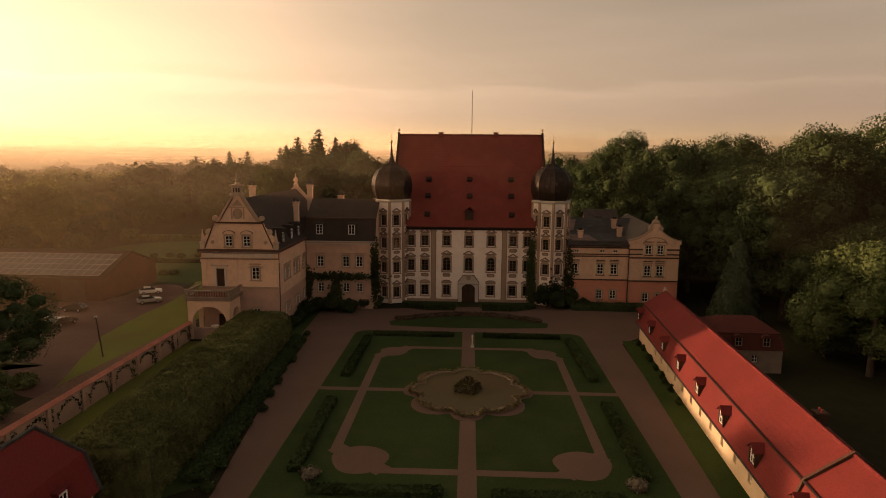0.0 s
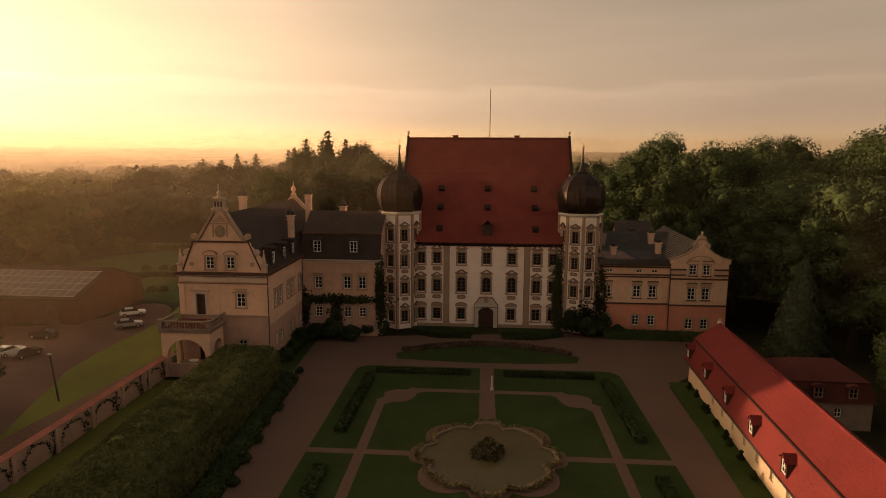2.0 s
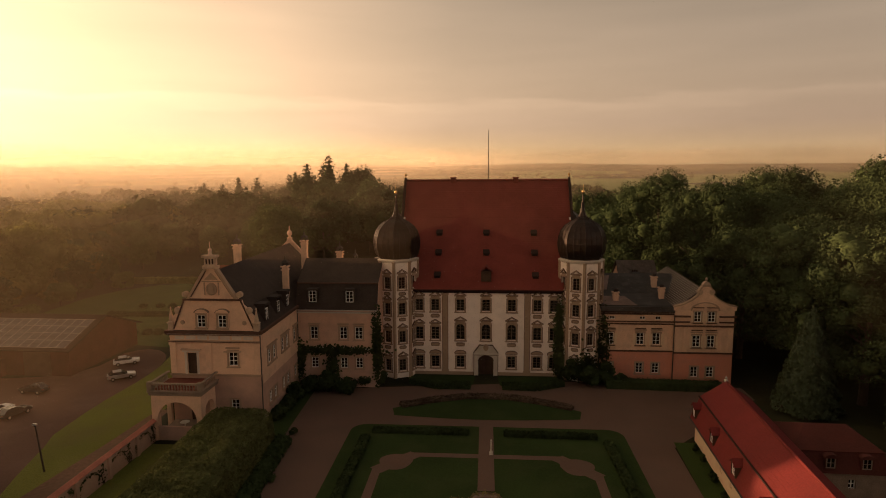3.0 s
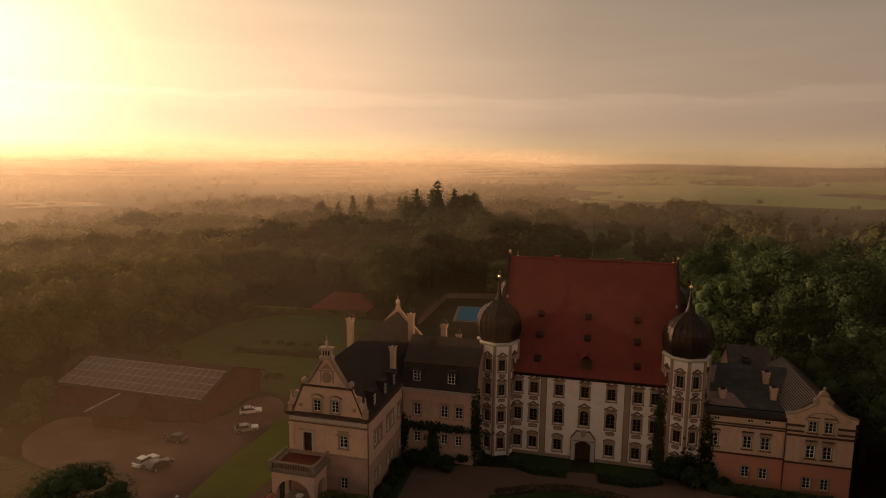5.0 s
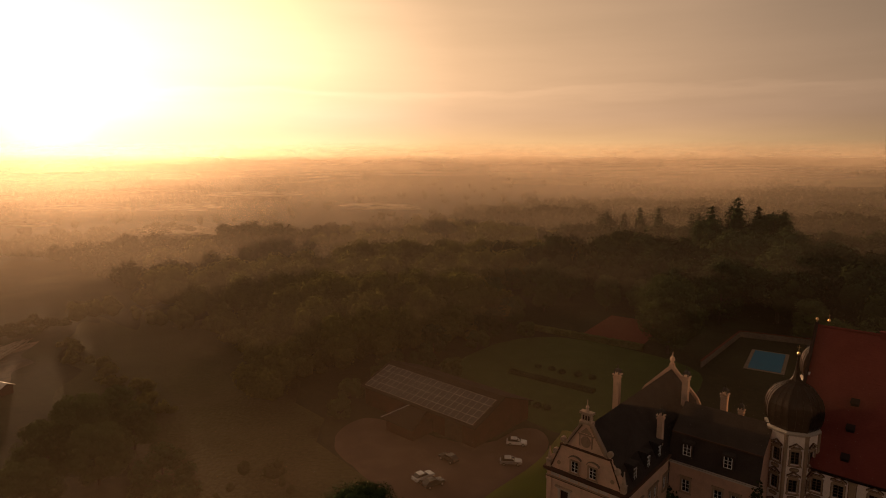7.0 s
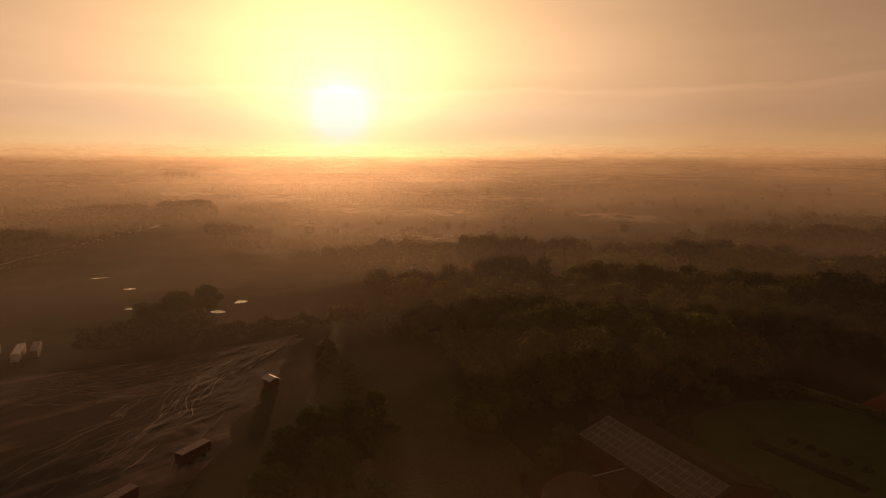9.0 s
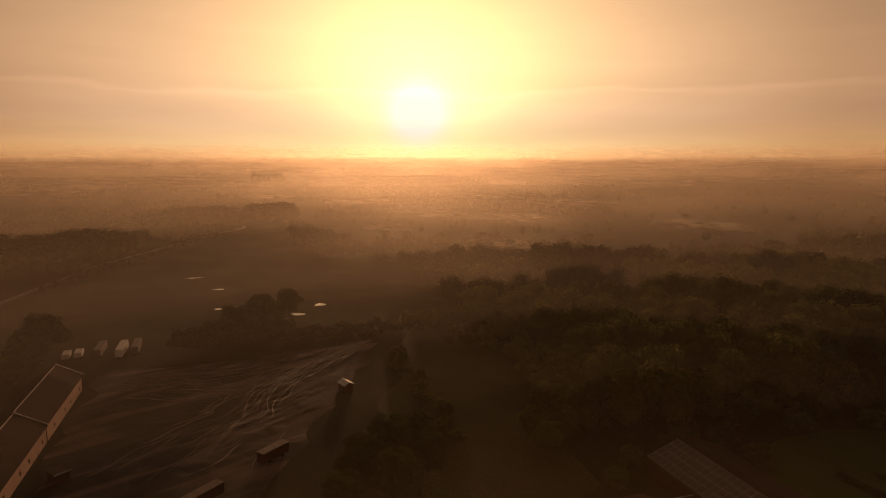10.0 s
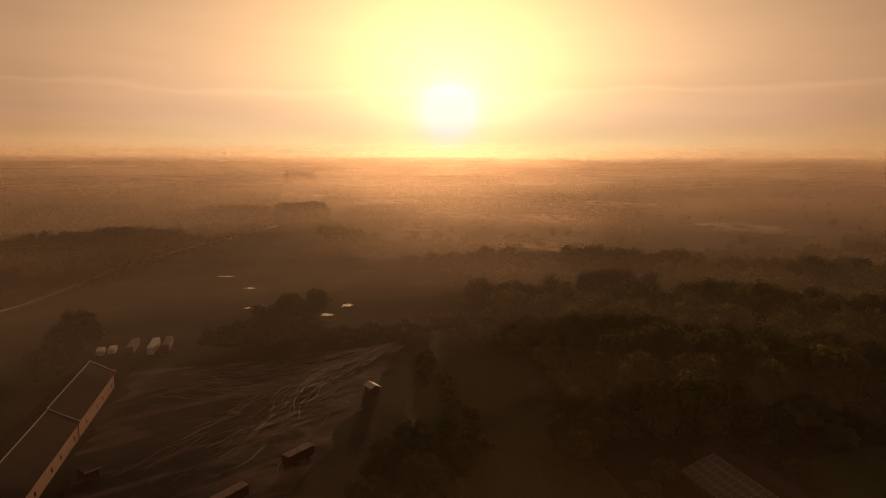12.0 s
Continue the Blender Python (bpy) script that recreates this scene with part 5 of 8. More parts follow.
OAKS = [make_broadleaf(11, 26, 8.5, LEAF_A, 0.3, 260), make_broadleaf(12, 28, 8.0, LEAF_A, 0.3, 260), make_broadleaf(13, 24, 9.0, LEAF_A, 0.3, 260)]
NEAR_OAKS = [make_broadleaf(14, 26, 8.5, LEAF_A, 0.17, 620, 64), make_broadleaf(15, 28, 8.0, LEAF_A, 0.17, 620, 64), make_broadleaf(16, 25, 9.0, LEAF_A, 0.17, 620, 64)]
LIMES = [make_broadleaf(21, 20, 7.0, LEAF_B, 0.16, 700, 60, label="rounded lime tree with lighter green crown"), make_broadleaf(22, 18, 7.5, LEAF_B, 0.16, 700, 60, label="rounded lime tree with lighter green crown")]
SMALLS = [make_broadleaf(31, 9, 4.2, LEAF_A, 0.19, 290, 22, "low bushy tree with dark foliage"), make_broadleaf(32, 7, 3.6, LEAF_B, 0.19, 290, 20, "low bushy tree with dull green foliage")]
SPRUCES = [make_conifer(41, 28, 6.4, LEAF_C), make_conifer(42, 26, 5.8, LEAF_C)]
CONE = make_conifer(43, 16, 4.6, CONEGREEN, "broad conical conifer with dense dark needles", True)
POPLAR = make_broadleaf(51, 22, 4.0, LEAF_A, 0.24, 180, 34, "slender upright park tree")


def stuff_woods(name, spots, mat, label, leaves=90, size=0.8, seed=5, lobes=0, cores=None, shell=(0.72, 0.4)):
    """Many trees in one object: rounded crowns of leaf clumps. spots: x, y, height, radius; lobes: side boughs of each crown."""
    rng = np.random.default_rng(seed)
    P, N, S, C = [], [], [], []
    for x, y, h, r in spots:
        zb = terrain(x, y)
        heap = [(x, y, zb + h * 0.52, r, h * 0.44)]
        for i in range(lobes):
            a, f = rng.random() * 6.283, (i + 0.6) / lobes
            d, q = r * (0.75 - 0.45 * f), r * (0.42 + 0.2 * rng.random())
            heap.append((x + d * math.cos(a), y + d * math.sin(a), zb + h * (0.35 + 0.5 * f) + 0.1 * q, q, q * 0.9))
        m = max(6, leaves // len(heap))
        for cx, cy, cz, q, hz in heap:
            d = rng.normal(size=(m, 3)); d[:, 2] = np.abs(d[:, 2]) * 1.1 - 0.3
            d /= np.linalg.norm(d, axis=1)[:, None]
            p = np.array((cx, cy, cz)) + d * (shell[0] + shell[1] * rng.random(m))[:, None] * np.array((q, q, hz))
            p[:, 2] = np.maximum(p[:, 2], 0.2)
            P.append(p); N.append(d); S.append(np.full(m, size * r / 5.0))
            C.append((cx, cy, cz, q * 0.74, hz * 0.74))
    P, N, S = np.concatenate(P), np.concatenate(N), np.concatenate(S)
    n = len(P)
    nrm = N + 0.22 * rng.normal(size=(n, 3)); nrm /= np.linalg.norm(nrm, axis=1)[:, None]
    u = np.cross(nrm, rng.normal(size=(n, 3))); u /= np.linalg.norm(u, axis=1)[:, None]
    v = np.cross(nrm, u)
    s = (S * (0.6 + 0.8 * rng.random(n)))[:, None]
    vs = np.stack([P - u * s, P - v * s * 0.8 + nrm * s * 0.3, P + u * s, P + v * s * 0.8 + nrm * s * 0.3], axis=1).reshape(-1, 3)
    idx = np.arange(4 * n).reshape(-1, 4).tolist()
    V, k = [vs], len(vs)
    for i, (x, y, z, q, hz) in enumerate(C):
        base, tri = (cores or LUMPS)[i % 5]
        V.append(base * np.array((q, q, hz)) + np.array((x, y, z)))
        idx += (tri + k).tolist()
        k += len(base)
    ob = new(name, leaf_mesh(name, np.concatenate(V), idx, mat))
    return tagged(ob, label, "woods", kind="stuff")


# ---- garden court ----
def strip(points, width):
    """Outline of a band of that width along a polyline."""
    left, right = [], []
    for i, p in enumerate(points):
        a = Vector(points[max(0, i - 1)]); b = Vector(points[min(len(points) - 1, i + 1)])
        d = (b - a).normalized()
        nrm = Vector((-d.y, d.x)) * width / 2
        left.append((p[0] + nrm.x, p[1] + nrm.y)); right.append((p[0] - nrm.x, p[1] - nrm.y))
    return right + left[::-1]


def rounded_rect(x0, x1, y0, y1, r):
    pts = []
    for cx, cy, a0 in ((x1 - r, y1 - r, 0), (x0 + r, y1 - r, 90), (x0 + r, y0 + r, 180), (x1 - r, y0 + r, 270)):
        pts += [(cx + r * math.cos(radians(a0 + k * 15)), cy + r * math.sin(radians(a0 + k * 15))) for k in range(7)]
    return pts


AX, CY = 0.2, -46.6
drive = sheet("drive", [(-28.5, -8), (-26, -30), (-21.5, -70), (-20, -120), (40, -120), (22, -74), (24, -26), (30, -20), (41, -9), (41, -4), (19, -2), (-18, -7), (-28, -9)], 0.015, GRAVEL, label="pale fine gravel drive round the parterre", category="drive")
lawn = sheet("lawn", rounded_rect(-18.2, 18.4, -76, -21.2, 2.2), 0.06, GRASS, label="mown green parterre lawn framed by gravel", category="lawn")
kerb = bmesh.new()
_rr = rounded_rect(-18.2, 18.4, -76, -21.2, 2.2)
for (ax, ay), (bx, by) in zip(_rr, _rr[1:] + _rr[:1]):
    tube(kerb, (ax, ay, 0.03), (bx, by, 0.03), 0.05, 0.05, 4)
tagged(part("kerb", kerb, GRAVEL), "low stone edging round the lawn", "kerb", kind="structure")
ring = [(AX - 12.9, -34.0), (AX - 8.9, -29.9), (AX + 8.8, -29.9), (AX + 12.9, -34.2), (AX + 12.9, -62.2), (AX + 9.0, -65.9), (AX - 7.8, -65.9), (AX - 12.9, -61.8), (AX - 12.9, -34.0)]
for i, (p, q) in enumerate(zip(ring, ring[1:])):
    v = (Vector(q) - Vector(p)).normalized() * (0.5 if i % 2 else 0.2)
    sheet("garden_path", strip([(p[0] - v.x, p[1] - v.y), (q[0] + v.x, q[1] + v.y)], 1.05 if i % 2 else 1.9), 0.075 + 0.004 * (i % 3), GRAVEL, label="narrow gravel path through the parterre lawn", category="path")
for cx, cy, r in ((AX - 10.2, -64.0, 2.7), (AX + 10.8, -64.0, 2.7), (AX - 10.9, -31.9, 2.0), (AX + 10.8, -32.0, 2.0)):
    sheet("garden_path", [(cx + r * (1 + 0.08 * math.sin(3 * q)) * math.cos(q), cy + r * math.sin(q)) for q in [2 * math.pi * i / 28 for i in range(28)]], 0.091, GRAVEL, label="round gravel corner of the parterre path", category="path")
for pts, w in (([(AX, -21.0), (AX, -38)], 1.9), ([(AX, -55), (AX, -76.2)], 1.7), ([(-18.4, CY), (-7, CY)], 1.0), ([(7, CY), (18.6, CY)], 1.0)):
    sheet("garden_path", strip(pts, w), 0.088, GRAVEL, label="narrow gravel path through the parterre lawn", category="path")


def quatrefoil(scale, steps=96):
    pts = []
    for i in range(steps):
        a = 2 * math.pi * i / steps
        q = abs(math.sin(2 * a))
        r = 7.0 - 1.0 * math.exp(-((q - 0.6) / 0.16) ** 2) - 0.35 * q
        pts.append((AX + r * scale * math.cos(a), CY + r * 1.06 * scale * math.sin(a)))
    return pts


def build_surround():
    """Gravel margin: a ring from the basin's rim out to a rim with four square shoulders."""
    inner = quatrefoil(0.97)
    bm = bmesh.new()
    rows = []
    for i, (x, y) in enumerate(inner):
        a = 2 * math.pi * i / len(inner)
        q = abs(math.sin(2 * a))
        k = 1.17 + 0.10 * max(0.0, q - 0.85) / 0.15
        rows.append((bm.verts.new((x, y, 0.094)), bm.verts.new((AX + (x - AX) * k, CY + (y - CY) * k, 0.094))))
    for (a, b), (c, d) in zip(rows, rows[1:] + rows[:1]):
        bm.faces.new((a, b, d, c))
    tagged(part("fountain_surround", bm, GRAVEL), "gravel margin round the ornamental basin", "path", kind="structure")


build_surround()


def build_basin():
    e = empty("ornamental_basin", AX, CY, 0, label="quatrefoil stone basin with murky water and planted centre", category="basin")
    out, inn = quatrefoil(1.0), quatrefoil(0.94)
    bm = bmesh.new()
    n = len(out)
    vs = [[bm.verts.new((x - AX, y - CY, z)) for x, y in o] for o, z in ((out, 0.05), (out, 0.42), (inn, 0.42), (inn, 0.05))]
    for a, b in zip(vs, vs[1:]):
        for i in range(n):
            j = (i + 1) % n
            bm.faces.new((a[i], a[j], b[j], b[i]))
    part("rim", bm, WORN, e, "weathered stone rim")
    bm = bmesh.new()
    bm.faces.new([bm.verts.new((x - AX, y - CY, 0.25)) for x, y in inn])
    bmesh.ops.triangulate(bm, faces=bm.faces[:])
    part("water", bm, POND, e, "murky green water")
    rng = np.random.default_rng(8)
    P = []
    for i in range(2600):
        x, y = out[int(rng.integers(n))]
        k = 0.965 + 0.085 * rng.random()
        P.append(((x - AX) * k + 0.12 * rng.normal(), (y - CY) * k + 0.12 * rng.normal(), 0.2 + 0.42 * rng.random()))
    vs2, idx = leaf_quads(np.array(P), np.tile((0, 0, 1.0), (len(P), 1)), 0.11, rng, 0.8)
    tagged(part("edging_plant", leaf_mesh("edging_plant", vs2, idx, RIMLEAF), None, e, "yellow green planting along the rim"), kind="stuff")
    lob = [(0, 0, 0.6, 1.15), (0.8, 0.5, 0.5, 0.8), (-0.8, -0.3, 0.55, 0.85), (0, 0.3, 1.1, 0.8), (0.3, -0.8, 0.45, 0.7)]
    p, nn = crown_points(rng, lob, 300)
    v3, i3 = leaf_quads(p, nn, 0.13, rng)
    part("centre_planting", leaf_mesh("centre_planting", v3, i3, REDLEAF), None, e, "dark leafy mound")
    return e


RIMLEAF = leaf_material("yellow_green_edging", (0.15, 0.125, 0.05), 0.5)
REDLEAF = leaf_material("russet_foliage", (0.05, 0.044, 0.022), 0.4)
POND = material("murky_pond_water", (0.085, 0.068, 0.024), 0.3, 0.2, 0.2, 2.0, 0.05, stain=(0.07, 0.065, 0.02), stain_amount=0.6, spec=0.5)
build_basin()


def hedge_run(name, points, width, height, mat, leaf, density, seed, label, group="", category="hedge", chamfer=0.0):
    """A clipped hedge along a polyline: a solid heart under a skin of leaves."""
    rng = np.random.default_rng(seed)
    e = empty(name, points[0][0], points[0][1], 0, label=label, category=category, group=group)
    ox, oy = points[0]
    bm = bmesh.new()
    P, N = [], []
    for (ax, ay), (bx, by) in zip(points, points[1:]):
        d = Vector((bx - ax, by - ay)); L = d.length; d.normalize(); s = Vector((-d.y, d.x))
        w = width / 2 * 0.93
        if chamfer:
            w2 = w - chamfer * 1.3
            prism(bm, [(ax - ox - s.x * w2, ay - oy - s.y * w2), (bx - ox - s.x * w2, by - oy - s.y * w2), (bx - ox + s.x * w2, by - oy + s.y * w2), (ax - ox + s.x * w2, ay - oy + s.y * w2)], 0.0, height * 0.955)
        prism(bm, [(ax - ox - s.x * w, ay - oy - s.y * w), (bx - ox - s.x * w, by - oy - s.y * w), (bx - ox + s.x * w, by - oy + s.y * w), (ax - ox + s.x * w, ay - oy + s.y * w)], 0.0, height * 0.955 - chamfer)
        for face in range(5):
            area = (L * width, L * height, L * height, width * height, width * height)[face]
            n = int(area * density)
            u, v = rng.random(n), rng.random(n)
            if face == 0:
                t, o, z, nr = u * L, (v - 0.5) * width, np.full(n, height), (0, 0, 1)
            elif face in (1, 2):
                sg = 1 if face == 1 else -1
                t, o, z, nr = u * L, np.full(n, sg * width / 2), v * height, (s.x * sg, s.y * sg, 0)
            else:
                sg = 1 if face == 3 else -1
                t, o, z, nr = np.full(n, L if sg > 0 else 0.0), (u - 0.5) * width, v * height, (d.x * sg, d.y * sg, 0)
            if chamfer:
                z = z - chamfer * (np.abs(o) / (width / 2)) ** 5 * (z / height)
                o = o * (1 - 0.5 * chamfer / width * (z / height) ** 4)
            p = np.stack([ax - ox + d.x * t + s.x * o, ay - oy + d.y * t + s.y * o, z], axis=1)
            wob = np.array([noise.noise((q[0] * 0.5 + ox, q[1] * 0.5 + oy, q[2] * 0.5)) for q in p])
            nr = np.array(nr)
            p = p + nr * (wob * 0.09 * min(width, 4) + 0.06 * rng.normal(size=n))[:, None]
            P.append(p); N.append(np.tile(nr, (n, 1)))
    part("heart", bm, mat, e)
    vs, idx = leaf_quads(np.concatenate(P), np.concatenate(N), leaf, rng, 0.85)
    part("leaves", leaf_mesh("leaves", vs, idx, mat), None, e)
    return e


hedge_run("tall_hedge", [(-31.4, -28.3), (-29.9, -72.0)], 8.6, 4.9, HEDGE, 0.105, 85, 61, "tall broad clipped hornbeam hedge beside the wall", chamfer=0.9)
for k, pts in enumerate(([(15.8, -25.5), (16.2, -42.5)], [(16.2, -50.0), (16.0, -66.5)], [(-15.6, -25.5), (-15.8, -42.5)], [(-15.8, -50.0), (-15.6, -66.5)],
                         [(-15.0, -23.6), (-2.2, -23.6)], [(2.6, -23.8), (14.6, -24.0)], [(-13.5, -69.6), (-2.0, -69.6)], [(2.4, -69.8), (13.5, -69.8)])):
    hedge_run("box_hedge", pts, 1.1, 0.55, BOX, 0.13, 60, 70 + k, "low clipped box hedge on the parterre lawn", "parterre hedges")


def bed_lens(name, outline, mat, label):
    return sheet(name, outline, 0.05, mat, label=label, category="flower bed")


bed_lens("grass_bed", [(AX - 13.8, -15.5), (AX - 13.2, -18.0)] + [(AX - 13 + i * 2.6, -18.0 - 0.9 * math.sin(math.pi * i / 10)) for i in range(1, 10)] + [(AX + 13.2, -18.0), (AX + 13.8, -15.2)] + [(AX + 13.5 - i * 2.7, -15.2 + 5.4 * math.sin(math.pi * i / 10)) for i in range(1, 10)], GRASS, "lens shaped grass bed before the castle")
FLOWERS = leaf_material("faded_border_flowers", (0.10, 0.072, 0.05), 0.5)
hedge_run("flower_border", [(AX - 12.6, -14.6), (AX - 8, -12.3), (AX - 3, -10.6), (AX + 3, -10.5), (AX + 8, -12.2), (AX + 12.6, -14.4)], 1.5, 0.45, FLOWERS, 0.13, 40, 81, "low border of faded reddish flowers along the grass", category="flower bed")
for s in (-1, 1):
    hedge_run("front_hedge", [(AX + s * 2.6, -6.4), (AX + s * 8.0, -6.6), (AX + s * 12.4, -4.4)], 1.4, 0.9, BOX, 0.14, 40, 85 + s, "dark clipped hedge before the castle front")
for s in (-1, 1):
    bed_lens("grass_bed", ([(AX + s * 1.9, -0.6), (AX + s * 12, -0.6), (AX + s * 12, -3.6), (AX + s * 9, -6.2), (AX + s * 5, -6.6), (AX + s * 2.2, -5.0)])[::(-1 if s > 0 else 1)], GRASS, "dark grass bed along the castle front")
bed_lens("grass_bed", [(24.3, -24.5), (21.6, -70), (20.5, -100), (24.6, -100), (27.4, -24.5)], STRIPGRASS, "mown grass strip beside the stable range")
bed_lens("grass_bed", [(-27.2, -9.5), (-26.6, -27.5), (-22.6, -69.0), (-26, -72), (-29, -30), (-31, -23), (-30.6, -9)], GRASS, "dark grass strip under the hedge")
# dark leaves imitate the hedge's shadow as well as the shrubs in it
hedge_run("shade_border", [(-26.3, -27.0), (-23.7, -69.0)], 2.2, 0.8, BOX, 0.15, 40, 87, "dark leafy border standing in for shrubs and hedge shadow", category="flower bed", chamfer=0.3)
hedge_run("wing_hedge", [(19.5, -4.6), (37.5, -5.4)], 1.9, 1.3, BOX, 0.14, 30, 83, "clipped dark hedge along the east wing")


def bush(x, y, r, h, mat, seed, label, name="shrub", leaf=0.2, n=260):
    rng = np.random.default_rng(seed)
    lob = [(0, 0, h * 0.45, r * 0.75)] + [(r * 0.5 * math.cos(a), r * 0.5 * math.sin(a), h * (0.3 + 0.4 * rng.random()), r * 0.5) for a in (0.3, 1.6, 2.9, 4.1, 5.3)] + [(0, 0, h - r * 0.35, r * 0.42)]
    p, nn = crown_points(rng, lob, n)
    p[:, 2] = np.maximum(p[:, 2], 0.03)
    vs, idx = with_core(*leaf_quads(p, nn, leaf, rng), [(a, b, max(c, d * 0.62), d) for a, b, c, d in lob], 0.7)
    ob = new(name, leaf_mesh(name, vs, idx, mat))
    ob.matrix_basis = pose(x, y, 0)
    return tagged(ob, label, "shrub", "shrubs by the walls")


for i, (x, y, r, h) in enumerate(((-24.9, -9.5, 1.9, 3.6), (-27.6, -9.6, 1.6, 2.6), (-22.0, -9.4, 1.7, 2.4), (-19.6, -6.0, 1.6, 2.2), (-28.9, -13.5, 1.4, 3.0), (-29.0, -17.0, 1.2, 2.2), (14.0, -3.8, 1.6, 4.2), (17.0, -4.4, 1.8, 3.4), (19.6, -3.8, 1.5, 3.8), (22.0, -4.0, 1.3, 2.0), (-29.2, -20.2, 1.2, 2.0), (-17.6, -4.6, 1.3, 1.8))):
    bush(x, y, r, h, BOX, 90 + i, "dense dark shrub against the castle wall")
for i in range(9):
    y = -27.0 - i * 2.6 - (i % 3) * 0.7
    bush(26.9 + (y + 24) * 0.066 - 0.5, y, 0.36, 1.0 + 0.3 * (i % 2), BOX, 120 + i, "small trained shrub against the stable wall", leaf=0.1, n=110)
for x, y in ((-13.9, -67.2), (15.0, -67.6)):
    bush(x, y, 0.95, 0.7, ROSE, 140, "low round bed of pale blossom", "flower_bed", 0.12, 110)


def rose_row():
    rng = np.random.default_rng(15)
    for i in range(12):
        t = i / 11
        x, y = -25.3 + 3.4 * t + rng.normal() * 0.2, -25 - 45 * t
        last = bush(x, y, 0.6, 0.9, BOX, 200 + i, "low rose bush with pale blossom", "rose_bush", 0.12, 70)
        q = np.stack([0.5 * rng.normal(size=14), 0.5 * rng.normal(size=14), 0.55 + 0.4 * rng.random(14)], axis=1)
        vs, idx = leaf_quads(q, np.tile((0, 0, 1.0), (14, 1)), 0.07, rng)
        b = part("blossom", leaf_mesh("blossom", vs, idx, ROSE), None, last)
        b.matrix_basis = pose(0, 0, 0)


rose_row()


def ivy(name, spots, seed, label, leaf=0.24):
    """Climbing plant: leaves spread over patches (centre, half sizes, facing)."""
    rng = np.random.default_rng(seed)
    P, N = [], []
    for (cx, cy, cz), (hx, hy, hz), (nx, ny, nz), n in spots:
        q = rng.normal(size=(n, 3)) * 0.45
        P.append(np.array((cx, cy, cz)) + q * np.array((hx, hy, hz))); N.append(np.tile((nx, ny, nz), (n, 1)))
    vs, idx = leaf_quads(np.concatenate(P), np.concatenate(N), leaf, rng)
    vs[:, 2] = np.maximum(vs[:, 2], 0.0)
    ob = new(name, leaf_mesh(name, vs, idx, IVY))
    return tagged(ob, label, "climbing plant")


ivy("ivy", [((-24.4, -7.2, 6.2), (7.5, 0.4, 0.7), (0, -1, 0.2), 1200), ((-17.3, -7.2, 6.6), (0.8, 0.4, 6.0), (0, -1, 0), 1100), ((-29.8, -7.4, 4.5), (0.7, 0.3, 3.0), (0, -1, 0), 350), ((-24.6, -7.4, 3.0), (1.2, 0.3, 3.2), (0, -1, 0), 420)], 301, "dark ivy band across the wing wall")
ivy("ivy", [((12.6, -0.3, 5.5), (1.1, 0.5, 6.5), (-0.3, -1, 0), 1500), ((13.0, -0.9, 2.4), (1.3, 0.6, 3.0), (-0.3, -1, 0), 700), ((12.3, -0.2, 10.5), (0.5, 0.3, 3.0), (0, -1, 0), 260)], 302, "dark ivy climbing the tower and wall corner")
ivy("ivy", [((19.4, -1.6, 5.0), (1.1, 0.6, 6.0), (0.3, -1, 0), 1400), ((16.4, -2.9, 2.4), (1.9, 0.5, 2.6), (0, -1, 0), 800), ((19.6, -1.6, 9.6), (0.5, 0.4, 3.0), (0, -1, 0), 220)], 303, "dark ivy climbing beside the tower foot")


# slim post on the garden axis
def build_garden_post():
    bm = bmesh.new()
    box(bm, -0.22, 0.22, -0.22, 0.22, 0.08, 0.35)
    lathe(bm, [(0.14, 0.35), (0.11, 0.5), (0.09, 1.5), (0.15, 1.6), (0.1, 1.7), (0.16, 1.85), (0.03, 2.05)], 10)
    ob = part("garden_post", bm, STONE)
    ob.matrix_basis = pose(0.8, -29.3, 0)
    tagged(ob, "slim pale stone post on the parterre path", "garden ornament")


build_garden_post()


# ---- perimeter wall ----
def build_perimeter_wall():
    e = empty("perimeter_wall", -43.2, -28, 0, 0, label="plastered perimeter wall with red tile coping and climbers", category="wall")
    L = 50
    part("wall_body", boxes((-0.25, 0.25, -L, 0, 0, 2.75)), LINKP, e, "stained rose plaster")
    bm = bmesh.new()
    for s in (-1, 1):
        q = [(s * 0.5, -L, 2.7), (s * 0.5, 0, 2.7), (0, 0, 3.05), (0, -L, 3.05)]
        roof_sheet(bm, q if s > 0 else q[::-1], 0.07)
    part("coping", bm, SUNLIT_COPING, e, "red tiled coping")
    rng = np.random.default_rng(77)
    for i in range(9):
        y = -3 - i * 5.2
        P = []
        for a in np.linspace(0, math.pi, 70):
            P.append((0.3 + 0.05 * rng.random(), y + 1.7 * math.cos(a) + 0.12 * rng.normal(), 0.3 + 1.9 * math.sin(a) ** 0.6 + 0.12 * rng.normal()))
        for k in range(60):
            P.append((0.32, y + 2.3 + 0.25 * rng.normal(), 2.4 * rng.random()))
        P = np.array(P)
        vs, idx = leaf_quads(P, np.tile((1.0, 0, 0), (len(P), 1)), 0.13, rng)
        part("climber", leaf_mesh("climber", vs, idx, IVY), None, e, "trained climbing plant")
    for i in range(8):
        part("pier", boxes((0.25, 0.5, -4.5 - i * 5.6, -4.0 - i * 5.6, 0, 2.6)), LINKP, e)
    return e


# red tiles lightened: the sunlight along the wall top is in this colour
SUNLIT_COPING = material("sunlight_toned_coping_tiles", (0.42, 0.165, 0.11), 0.8, 0.25, 0.6, 6, 0.3, lines=("Y", 3.0, 0.8))
build_perimeter_wall()
